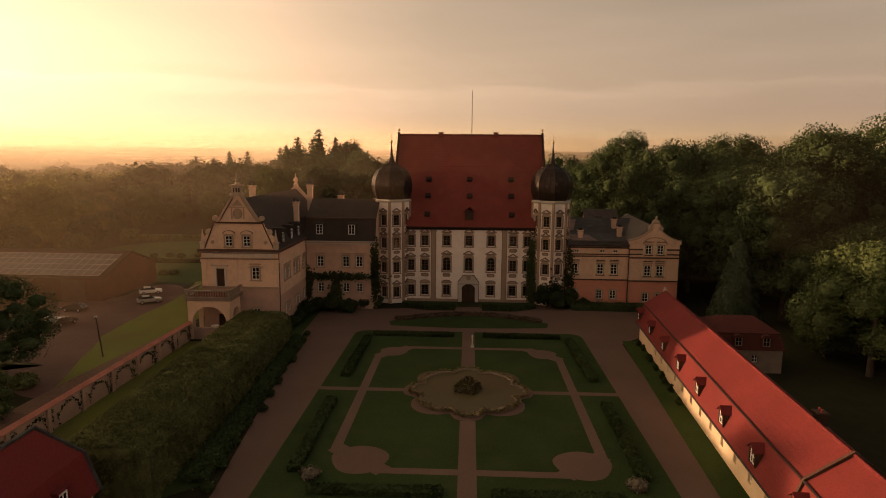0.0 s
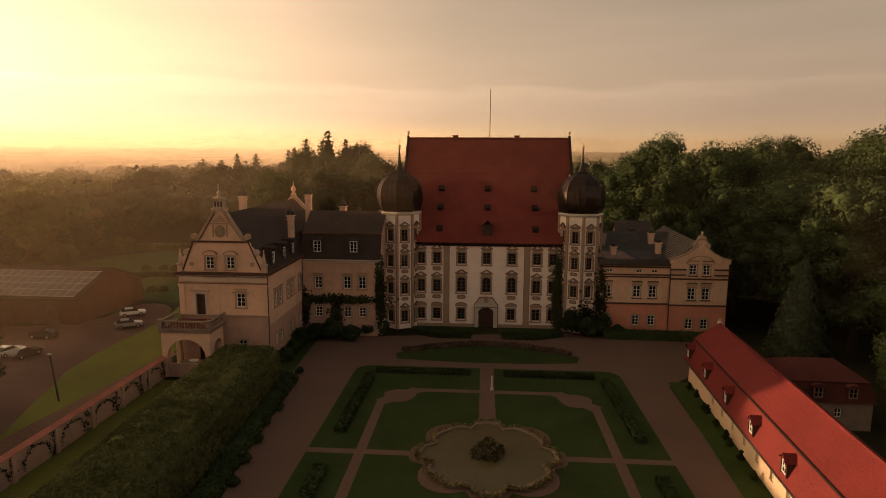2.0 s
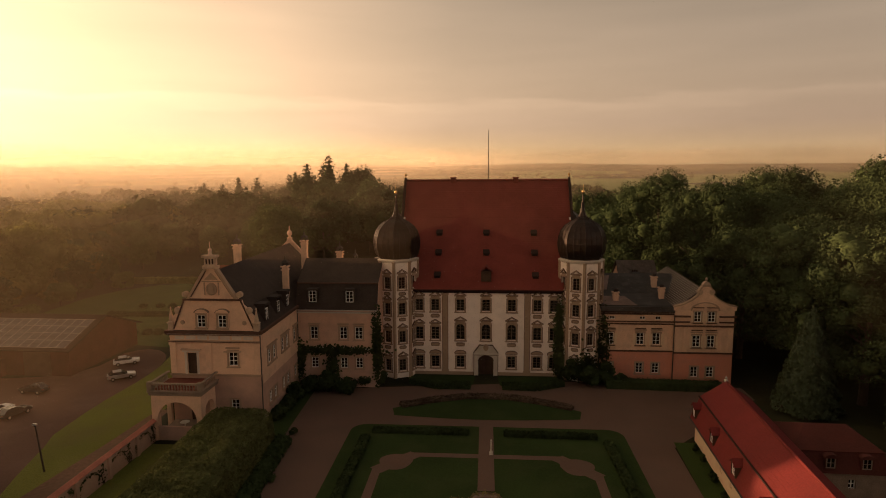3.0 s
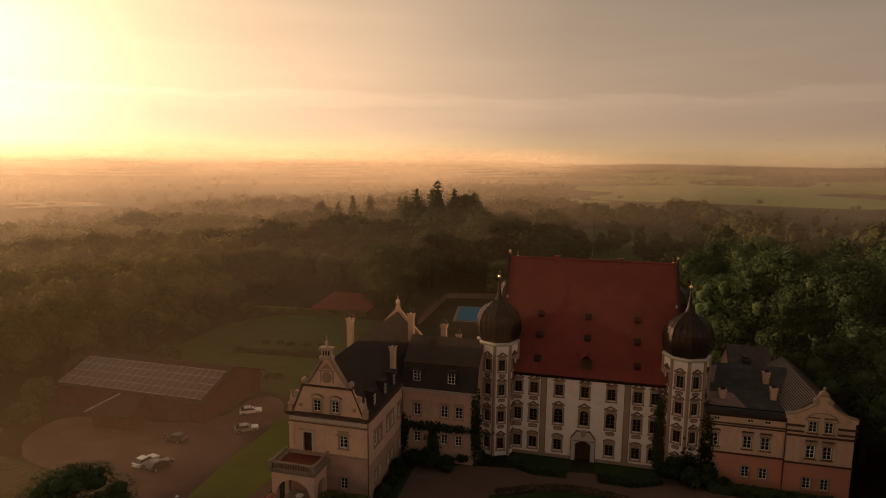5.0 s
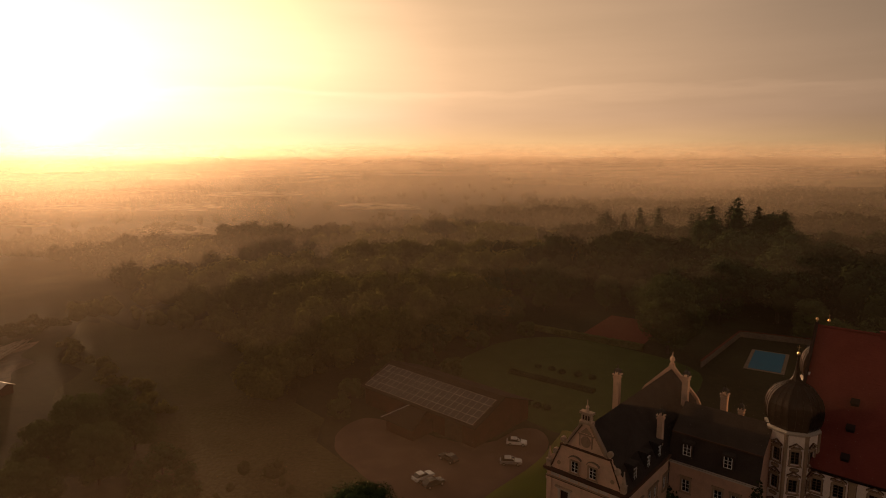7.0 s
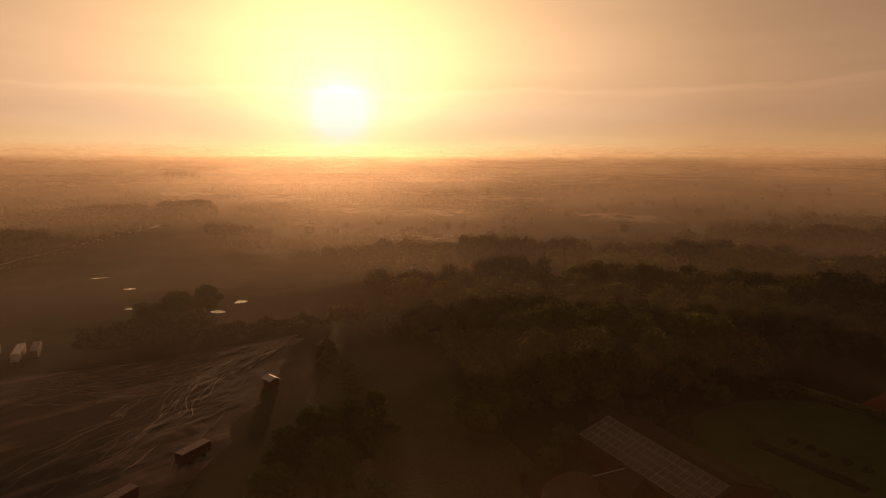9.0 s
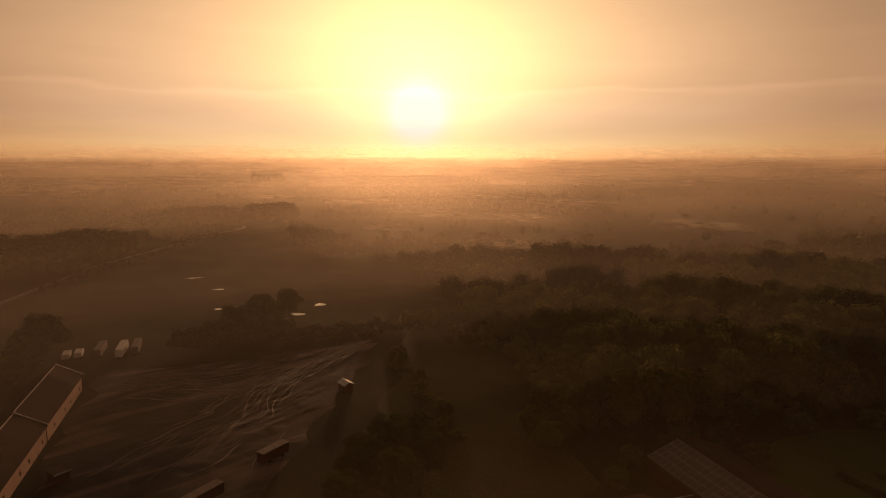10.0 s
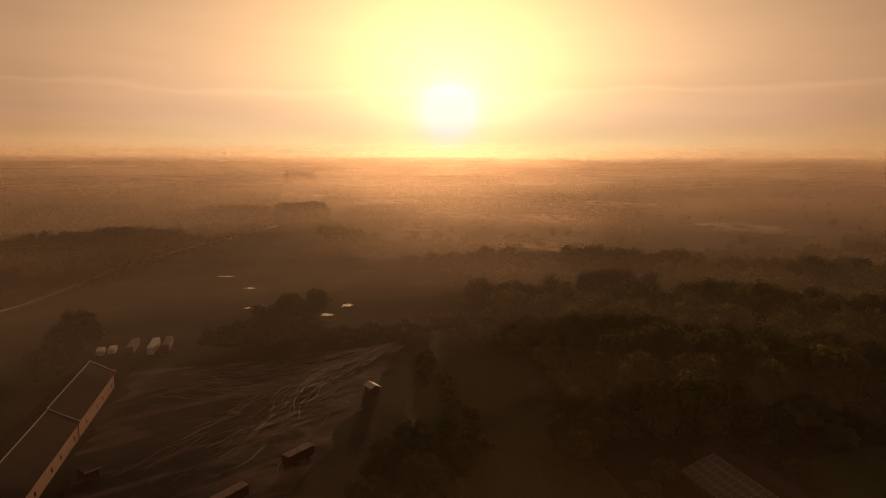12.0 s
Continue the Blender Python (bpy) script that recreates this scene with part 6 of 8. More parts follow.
# sunlight-toned strip added to lighten the dark gap behind the hedge
sheet("verge", [(-42.9, -29), (-42.9, -78), (-38.0, -78), (-38.0, -29)], 0.03, SUNLIT_GRASS, label="added pale grass strip between wall and hedge", category="lawn")


# ---- stable range ----
def build_stable():
    e = empty("stable_range", 26.75, -23.6, 0, -3.8, label="long cream stable range with red tiled mansard roof", category="stable")
    L = 85.0
    wins = []
    y = 3.0
    while y < 76:
        wins.append((W_TINY, L - y, 1.1))
        y += 3.4
    wall_run(e, "court_wall", CREAMW, L, 3.1, wins, pose(0.45, 0, 0, 0, 0, -90) @ pose(0, 0, 0), 0.5)
    part("end_wall", boxes((0.45, 7.55, -0.45, 0, 0, 3.1), (0.45, 7.55, -L, -L + 0.4, 0, 3.1), (7.1, 7.55, -L + 0.4, -0.45, 0, 3.1)), CREAM, e)
    for s, (y0, y1) in enumerate(((-52.4, 0.4), (-L, -52.6))):
        low = [(-0.15, y1, 3.0), (-0.15, y0, 3.0), (0.95, y0, 5.8), (0.95, y1, 5.8)]
        up = [(0.85, y1, 5.8), (0.85, y0, 5.8), (4.0, y0, 8.0), (4.0, y1, 8.0)]
        low2 = [(8.15, y0, 3.0), (8.15, y1, 3.0), (7.05, y1, 5.8), (7.05, y0, 5.8)]
        up2 = [(7.15, y0, 5.8), (7.15, y1, 5.8), (4.0, y1, 8.0), (4.0, y0, 8.0)]
        roof = slopes(e, (up, low, low2, up2), TILE2, 0.16, "bright red tiled mansard slope")
        bm = bmesh.new()
        k = int((y1 - y0) / 0.42)
        for i in range(k):
            yy = y1 - (i + 0.5) * (y1 - y0) / k
            tube(bm, (4.0, yy + 0.22, 8.02), (4.0, yy - 0.22, 8.03), 0.145, 0.155, 6)
        part("ridge_tiles", bm, TILE2, roof)
        # dark tube that marks the break between upper and lower slope
        bm = bmesh.new()
        tube(bm, (0.84, y0, 5.86), (0.84, y1, 5.86), 0.10, 0.10, 6)
        part("break_line", bm, DARKTRIM, roof, "dark line along the break of the roof")
        bm = bmesh.new()
        tube(bm, (-0.22, y0, 2.95), (-0.22, y1, 2.95), 0.09, 0.09, 6)
        part("gutter", bm, LEAD, e)
        if s == 0:
            bm = bmesh.new()
            slab_xz(bm, [(0.5, 3.0), (7.5, 3.0), (7.0, 5.7), (4.0, 7.9), (1.0, 5.7)], -0.1, 0.1)
            part("end_gable", bm, CREAM, e)
            bm = bmesh.new()
            lathe(bm, [(0.25, 7.95), (0.3, 8.2), (0.1, 8.35), (0.18, 8.5), (0.03, 8.7)], 8, 4.0, 0.3)
            part("finial", bm, STONE, e)
    bm = bmesh.new()
    slab_xz(bm, [(-0.3, 3.0), (8.3, 3.0), (7.2, 6.0), (4.0, 8.3), (0.8, 6.0)], -52.62, -52.38)
    part("fire_wall", bm, DARKWOOD, e, "dark raised firewall between the roofs")
    ch = part("chimney", boxes((5.2, 6.0, -44.9, -44.1, 6.0, 7.7), (5.1, 6.1, -45.0, -44.0, 7.7, 7.82)), DARKWOOD, e, "dark brick chimney with clay pots")
    for y in (-44.7, -44.3):
        part("chimney_pot", lathe(bmesh.new(), [(0.11, 7.82), (0.13, 7.9), (0.09, 8.1)], 8, 5.6, y), TILE, ch)
    for i in range(11):
        yy = -0.95 - i * 7.5
        d = part("dormer", boxes((-0.1, 1.4, yy - 0.62, yy - 0.5, 3.55, 4.95), (-0.1, 1.4, yy + 0.5, yy + 0.62, 3.55, 4.95), (0.0, 1.4, yy - 0.5, yy + 0.5, 3.55, 3.65)), DARKWOOD, e, "small gabled tiled dormer")
        bm = bmesh.new()
        for s in (-1, 1):
            q = [(-0.3, yy + s * 0.8, 4.85), (1.5, yy + s * 0.8, 4.85), (1.6, yy, 5.5), (-0.3, yy, 5.5)]
            roof_sheet(bm, q if s < 0 else q[::-1], 0.08)
        slab_yz(bm, [(yy - 0.6, 4.85), (yy + 0.6, 4.85), (yy, 5.4)], -0.08, 0.0)
        part("dormer_roof", bm, TILE2, d)
        f = part("window_frame", STABLE_FRAME, None, d, "white sash"); f.matrix_basis = pose(-0.02, yy, 3.65, 0, 0, -90)
        p = part("pane", STABLE_PANE, None, d, "dark glass"); p.matrix_basis = pose(-0.02, yy, 3.65, 0, 0, -90)
    return e


CREAMW = material("pale_cream_wash", (0.60, 0.45, 0.30), 0.9, 0.1, 0.4, 6, 0.15, stain=(0.5, 0.38, 0.26), stain_amount=0.4)
TILE2 = material("bright_red_tiles", (0.15, 0.025, 0.023), 0.7, 0.16, 0.25, 5, 0.5, stain=(0.13, 0.026, 0.022), stain_amount=0.4, lines=("Z", 3.4, 0.8))
STABLE_FRAME = casement_mesh(0.95, 1.2, (1, 1), 0.12)
STABLE_FRAME.materials.append(SASH)
STABLE_PANE = pane_mesh(0.95, 1.2)
build_stable()


def hip_quads(x0, x1, y0, y1, z0, z1, ridge_inset):
    """Faces of a hipped roof whose ridge runs along x."""
    ym = (y0 + y1) / 2
    a, b = (x0 + ridge_inset, ym, z1), (x1 - ridge_inset, ym, z1)
    return [[(x0, y0, z0), (x1, y0, z0), b, a], [(x1, y1, z0), (x0, y1, z0), a, b], [(x1, y0, z0), (x1, y1, z0), b], [(x0, y1, z0), (x0, y0, z0), a]]


# darker copy of the red tiles: the shade on the annex is in the colour
SHADED_TILE = material("shade_dark_red_tiles", (0.085, 0.028, 0.022), 0.85, 0.22, 0.25, 5, 0.5, stain=(0.11, 0.03, 0.022), stain_amount=0.4, lines=("Z", 3.4, 0.8))


def build_annex():
    e = empty("annex_house", 37.6, -33.5, 0, -2, label="small annex house with red tiled mansard roof", category="house")
    w, d = 4.7, 4.0
    wall_run(e, "front_wall", WORN, 2 * w, 3.3, [(W_TINY, w + 1.2, 1.4)], pose(-w, -d, 0), 0.5)
    part("side_wall", boxes((-w, -w + 0.4, -d + 0.5, d, 0, 3.3), (w - 0.4, w, -d + 0.5, d, 0, 3.3), (-w + 0.4, w - 0.4, d - 0.4, d, 0, 3.3)), GREYP, e)
    x0, x1, y0, y1 = -w - 0.3, w + 0.3, -d - 0.3, d + 0.3
    k = 0.75
    slopes(e, [[(x0, y0, 3.2), (x1, y0, 3.2), (x1 - k, y0 + k, 5.4), (x0 + k, y0 + k, 5.4)],
               [(x1, y0, 3.2), (x1, y1, 3.2), (x1 - k, y1 - k, 5.4), (x1 - k, y0 + k, 5.4)],
               [(x1, y1, 3.2), (x0, y1, 3.2), (x0 + k, y1 - k, 5.4), (x1 - k, y1 - k, 5.4)],
               [(x0, y1, 3.2), (x0, y0, 3.2), (x0 + k, y0 + k, 5.4), (x0 + k, y1 - k, 5.4)]]
           + hip_quads(x0 + k - 0.15, x1 - k + 0.15, y0 + k - 0.15, y1 - k + 0.15, 5.4, 6.9, 2.2), SHADED_TILE, 0.16, "dark red tiled mansard slope")
    dull = casement_mesh(0.95, 1.2, (1, 1), 0.12)
    dull.materials.append(WORN)
    for x in (-1.2, 2.4):
        dm = part("dormer", boxes((x - 0.6, x - 0.5, -d - 0.3, -d + 1.3, 3.7, 4.95), (x + 0.5, x + 0.6, -d - 0.3, -d + 1.3, 3.7, 4.95), (x - 0.55, x + 0.55, -d - 0.3, -d + 1.3, 3.62, 3.74)), SHADED_TILE, e, "small dark red dormer with arched roof")
        bm = bmesh.new()
        rim = [(x - 0.7 * math.cos(math.pi * q / 8), 4.9 + 0.42 * math.sin(math.pi * q / 8)) for q in range(9)]
        slab_xz(bm, rim, -d - 0.4, -d + 1.5)
        part("dormer_roof", bm, SHADED_TILE, dm)
        f = part("window_frame", dull, None, dm, "dull sash"); f.matrix_basis = pose(x, -d - 0.25, 3.75)
        p = part("pane", STABLE_PANE, None, dm); p.matrix_basis = pose(x, -d - 0.25, 3.75)
    return e


def build_gatehouse():
    e = empty("gate_pavilion", -31.2, -81.2, 0, 0, label="gate pavilion with dark red mansard roof and grey hips", category="house")
    w, d = 2.75, 6.7
    wall_run(e, "side_wall", CREAM, 2 * d - 0.8, 2.75, [(W_TINY, c, 0.9) for c in (2.4, 6.2, 10.0)], pose(w - 0.4, -d + 0.4, 0, 0, 0, 90), 0.4)
    part("end_wall", boxes((-w + 0.4, w - 0.8, d - 0.8, d - 0.4, 0, 2.75), (-w + 0.4, w - 0.8, -d + 0.4, -d + 0.8, 0, 2.75), (-w + 0.4, -w + 0.8, -d + 0.8, d - 0.8, 0, 2.75)), CREAM, e)
    k, b = 0.65, 6.0
    low = [(-w, -d, 2.6), (w, -d, 2.6), (w, d, 2.6), (-w, d, 2.6)]
    mid = [(-w + k, -d + k, b), (w - k, -d + k, b), (w - k, d - k, b), (-w + k, d - k, b)]
    ra, rb = (0, -d + k + 2.1, 8.9), (0, d - k - 2.1, 8.9)
    quads = [[low[i], low[(i + 1) % 4], mid[(i + 1) % 4], mid[i]] for i in range(4)]
    quads += [[mid[0], mid[1], ra], [mid[1], mid[2], rb, ra], [mid[2], mid[3], rb], [mid[3], mid[0], ra, rb]]
    r = slopes(e, quads, TILE2, 0.16, "dark red tiled mansard slope")
    bm = bmesh.new()
    for i in range(4):
        tube(bm, low[i], mid[i], 0.17, 0.17, 6)
        tube(bm, mid[i], ra if i < 2 else rb, 0.17, 0.17, 6)
    tube(bm, ra, rb, 0.17, 0.17, 6)
    part("hip_tiles", bm, LEAD, r, "grey hip and ridge caps")
    for y in (2.6, -2.2):
        dm = part("dormer", boxes((w - 1.2, w + 0.02, y - 0.62, y - 0.5, 3.4, 4.9), (w - 1.2, w + 0.02, y + 0.5, y + 0.62, 3.4, 4.9), (w - 1.4, w + 0.1, y - 0.72, y + 0.72, 4.9, 5.05)), TILE2, e, "small flat dormer")
        f = part("window_frame", STABLE_FRAME, None, dm); f.matrix_basis = pose(w - 0.05, y, 3.5, 0, 0, 90)
        p = part("pane", STABLE_PANE, None, dm); p.matrix_basis = pose(w - 0.05, y, 3.5, 0, 0, 90)
    return e


build_annex()
build_gatehouse()


# ---- barn yard ----
def build_barn():
    e = empty("solar_barn", -88.5, 5.0, 0, -1.0, label="dark timber barn with solar panels on its tiled roof", category="barn")
    w, d0, d1 = 18.2, -10.6, 11.0
    part("front_wall", boxes((-w + 0.8, w - 0.8, d0 + 1.0, d0 + 1.3, 0, 5.2)), BARNWOOD, e)
    part("back_wall", boxes((-w + 0.8, w - 0.8, d1 - 1.3, d1 - 1.0, 0, 4.8)), BARNWOOD, e)
    for s in (-1, 1):
        bm = bmesh.new()
        slab_yz(bm, [(d0 + 1.3, 0), (d1 - 1.3, 0), (d1 - 1.3, 4.8), (0, 8.4), (d0 + 1.3, 5.2)], s * (w - 0.95) - 0.15, s * (w - 0.95) + 0.15)
        part("gable_wall", bm, BARNWOOD, e)
    part("barn_door", boxes((9.0, 14.0, d0 + 0.92, d0 + 1.0, 0, 4.2)), DARKWOOD, e)
    roof = slopes(e, [[(-w, d0, 4.75), (w, d0, 4.75), (w, 0, 8.6), (-w, 0, 8.6)], [(w, d1, 4.4), (-w, d1, 4.4), (-w, 0, 8.6), (w, 0, 8.6)]], BARNTILE, 0.18, "brown tiled barn roof slope")
    sl = Vector((0, -d0, 3.85)).normalized()
    nrm = Vector((0, -sl.z, sl.y))
    ang = math.degrees(math.atan2(sl.z, sl.y))
    cell = mesh("solar_panel", [(-0.82, 0, 0), (0.82, 0, 0), (0.82, 1.0, 0), (-0.82, 1.0, 0), (-0.82, 0, 0.04), (0.82, 0, 0.04), (0.82, 1.0, 0.04), (-0.82, 1.0, 0.04)],
                [(4, 5, 6, 7), (0, 1, 5, 4), (1, 2, 6, 5), (2, 3, 7, 6), (3, 0, 4, 7)], PANEL)
    for r in range(0, 9, 2):
        bm = tube(bmesh.new(), Vector((-w + 0.9, d0, 4.75)) + sl * (0.78 + r * 1.07) + nrm * 0.16, Vector((w - 0.9, d0, 4.75)) + sl * (0.78 + r * 1.07) + nrm * 0.16, 0.035, 0.035, 4)
        part("mounting_rail", bm, RAIL, roof, "pale aluminium rail")
    for c in range(21):
        x = -w + 1.05 + c * 1.705
        a = Vector((x, d0, 4.75)) + sl * 0.8 + nrm * 0.15
        part("mounting_rail", tube(bmesh.new(), a, a + sl * 8.56, 0.03, 0.03, 4), RAIL, roof, "pale aluminium rail")
    for r in range(8):
        for c in range(20):
            p = part("solar_panel", cell, None, roof)
            pos = Vector((-w + 1.9 + c * 1.705, d0, 4.75)) + sl * (0.82 + r * 1.07) + nrm * 0.1
            p.matrix_basis = pose(pos.x, pos.y, pos.z, ang, 0, 0)
    # open lean-to before the barn
    bm = bmesh.new()
    roof_sheet(bm, [(-3.5, d0 - 6.5, 3.0), (6.5, d0 - 6.5, 3.0), (4.0, d0 + 0.9, 4.6), (-1.0, d0 + 0.9, 4.6)], 0.16)
    lt = part("lean_to_roof", bm, BARNTILE, e, "low tiled porch roof")
    part("edge_flashing", tube(bmesh.new(), (-3.5, d0 - 6.4, 3.08), (-1.0, d0 + 0.8, 4.68), 0.1, 0.1, 6), FRAME, lt)
    part("lean_to_wall", boxes((-2.6, 5.6, d0 - 5.6, d0 + 0.9, 0, 2.9)), BARNWOOD, e)
    return e


BARNTILE = material("brown_clay_tiles", (0.03, 0.018, 0.014), 0.95, 0.3, 0.3, 5, 0.5, lines=("Z", 3.0, 0.8), spec=0.08)
build_barn()
sheet("yard", soften([(-99, -7), (-101, -14), (-97, -22), (-90, -26), (-82, -27), (-76, -30), (-70, -36), (-63, -43), (-57, -48), (-52, -52), (-49, -52), (-55, -36), (-59, -22), (-57.5, -4), (-61, 10), (-70, 12), (-70, -6)]), 0.02, COBBLE, label="dusty asphalt yard before the barn", category="yard")
sheet("wall_track", [(-48.2,-18),(-49.0,-30),(-50.6,-46),(-52,-80),(-49,-80),(-47.6,-46),(-46.3,-30),(-46.4,-18)], 0.022, DIRT, label="bare earth track along the wall", category="track")
sheet("paddock", soften([(-49.4, -52), (-55.2, -36), (-59.2, -22), (-57.7, -4), (-61, 12), (-62, 16), (-45.5, 15), (-45.5, 4), (-47.8, -18), (-46.7, -70), (-49, -70)]), 0.012, SUNLIT_GRASS, label="mown grass between wall and barn yard", category="lawn")
# darker grass than the paddock: shade of the western trees is in the colour
sheet("orchard_lawn", soften([(-61, 12), (-62, 16), (-45.5, 15), (-46, 60), (-54, 80), (-112, 80), (-110, 18), (-70, 14)]), 0.014, STRIPGRASS, label="mown lawn with shrubs behind the barn", category="lawn")


def build_car(x, y, turn, paint, label):
    e = empty("car", x, y, 0, turn, label=label, category="car", group="parked cars")
    body = [(-2.15, 0.35), (2.1, 0.35), (2.2, 0.6), (2.1, 0.82), (1.0, 0.95), (-2.05, 1.0), (-2.2, 0.7)]
    bm = bmesh.new(); slab_xz(bm, body, -0.86, 0.86)
    bmesh.ops.bevel(bm, geom=bm.edges[:], offset=0.07, segments=2, affect="EDGES")
    part("body", bm, paint, e)
    cab = [(-1.95, 0.95), (0.95, 0.93), (0.15, 1.42), (-1.35, 1.45)]
    bm = bmesh.new(); slab_xz(bm, cab, -0.74, 0.74)
    bmesh.ops.bevel(bm, geom=bm.edges[:], offset=0.06, segments=2, affect="EDGES")
    part("cabin_glass", bm, CARG, e, "dark windows")
    bm = bmesh.new(); slab_xz(bm, [(-1.3, 1.42), (0.1, 1.40), (0.0, 1.49), (-1.2, 1.50)], -0.7, 0.7)
    part("roof_panel", bm, paint, e)
    for sx in (-1.35, 1.35):
        for sy in (-0.82, 0.82):
            bm = bmesh.new(); tube(bm, (sx, sy - 0.1, 0.33), (sx, sy + 0.1, 0.33), 0.33, 0.33, 14)
            wl = part("wheel", bm, TYRE, e)
            bm = bmesh.new(); tube(bm, (sx, sy - 0.115, 0.33), (sx, sy + 0.115, 0.33), 0.2, 0.2, 10)
            part("rim", bm, FRAME, wl)
    for sy in (-0.6, 0.6):
        part("headlight", boxes((2.08, 2.19, sy - 0.18, sy + 0.18, 0.62, 0.75)), SASH, e)
        part("tail_light", boxes((-2.2, -2.1, sy - 0.18, sy + 0.18, 0.72, 0.85)), CLAYC, e)
    return e


build_car(-65.6, 2.2, 32, CARW, "white estate car parked beside the barn")
build_car(-61.8, -5.4, 36, CARS, "silver hatchback parked beside the barn")
build_car(-71.0, -21.0, 80, CARW, "white saloon car parked in the yard")
build_car(-68.0, -21.4, 76, CARB, "black saloon car beside a white one")
build_car(-72.0, -12.4, 175, CARB, "black car parked before the barn")


def build_lamp_post(x, y):
    e = empty("lamp_post", x, y, 0, 0, label="slim wooden lamp post beside the grass", category="lamp post")
    part("pole", tube(bmesh.new(), (0, 0, 0), (-0.6, 0, 5.8), 0.11, 0.08, 8), BARK, e)
    part("lamp_head", boxes((-0.85, -0.4, -0.14, 0.14, 5.75, 5.95)), FRAME, e)


build_lamp_post(-51.7, -36.8)
bush(-54.5, -48.5, 1.6, 1.6, HEDGE, 160, "rough shrub beside the yard")


# ---- park north of the castle ----
def build_pool():
    e = empty("swimming_pool", -39.5, 96.0, 0, 8, label="swimming pool under a bright blue cover", category="pool")
    part("cover", boxes((-4.2, 4.2, -9.5, 9.5, 0.05, 0.22)), POOLC, e, "bright blue pool cover")
    part("surround", boxes((-5.2, -4.25, -10.5, 10.5, 0.0, 0.14), (4.25, 5.2, -10.5, 10.5, 0.0, 0.14), (-4.25, 4.25, -10.5, -9.55, 0.0, 0.14), (-4.25, 4.25, 9.55, 10.5, 0.0, 0.14)), WORN, e)


build_pool()
sheet("clay_court", [(-95, 84), (-74, 86), (-78, 118), (-99, 116)], 0.03, CLAYC, label="red clay tennis court behind the lawn", category="court")
hedge_run("garden_hedge", [(-112, 79), (-72, 82)], 1.6, 1.8, HEDGE, 0.25, 10, 401, "dark hedge closing the mown paddock")
hedge_run("plant_row", [(-92, 37.8), (-67, 39.6)], 2.6, 0.8, BOX, 0.2, 14, 411, "low dark row of kitchen garden plants", "plant rows", chamfer=0.3)
for i, (x, y) in enumerate(((-79.2, 21.4), (-76.0, 21.7), (-73.0, 21.9), (-70.5, 22.1), (-88, 46), (-84, 47), (-80.5, 46.5), (-76, 47.5), (-72, 48.2))):
    bush(x, y, 1.1, 1.0, BOX, 420 + i, "round clipped shrub on the mown lawn", leaf=0.16, n=120)
for k, (p, q) in enumerate((((-52.6, 77.6), (-53.1, 117)), ((-53.1, 118), (-30, 124)))):
    d = Vector((q[0] - p[0], q[1] - p[1]))
    gw = empty("garden_wall", p[0], p[1], 0, math.degrees(math.atan2(d.y, d.x)), label="weathered garden wall with red coping round the pool lawn", category="wall")
    part("wall_body", boxes((0, d.length, -0.2, 0.2, 0, 2.0)), WORN, gw)
    part("coping", boxes((-0.1, d.length + 0.1, -0.32, 0.32, 2.0, 2.15)), CLAYC, gw)


def build_far_house(x, y, turn):
    e = empty("garden_house", x, y, 0, turn, label="small pale house with red roof among trees", category="house")
    wall_run(e, "front_wall", CREAM, 12, 5.0, [(W_SMALL, c, z) for c in (2, 5, 8, 10.5) for z in (0.9, 3.1)], pose(-6, -4, 0), 0.4)
    part("side_wall", boxes((-6, -5.6, -3.6, 4, 0, 5), (5.6, 6, -3.6, 4, 0, 5), (-5.6, 5.6, 3.6, 4, 0, 5)), CREAM, e)
    slopes(e, hip_quads(-6.6, 6.6, -4.6, 4.6, 5.0, 8.2, 2.0), TILE2, 0.18, "red tiled hip slope")


build_far_house(-188, 96, -35)


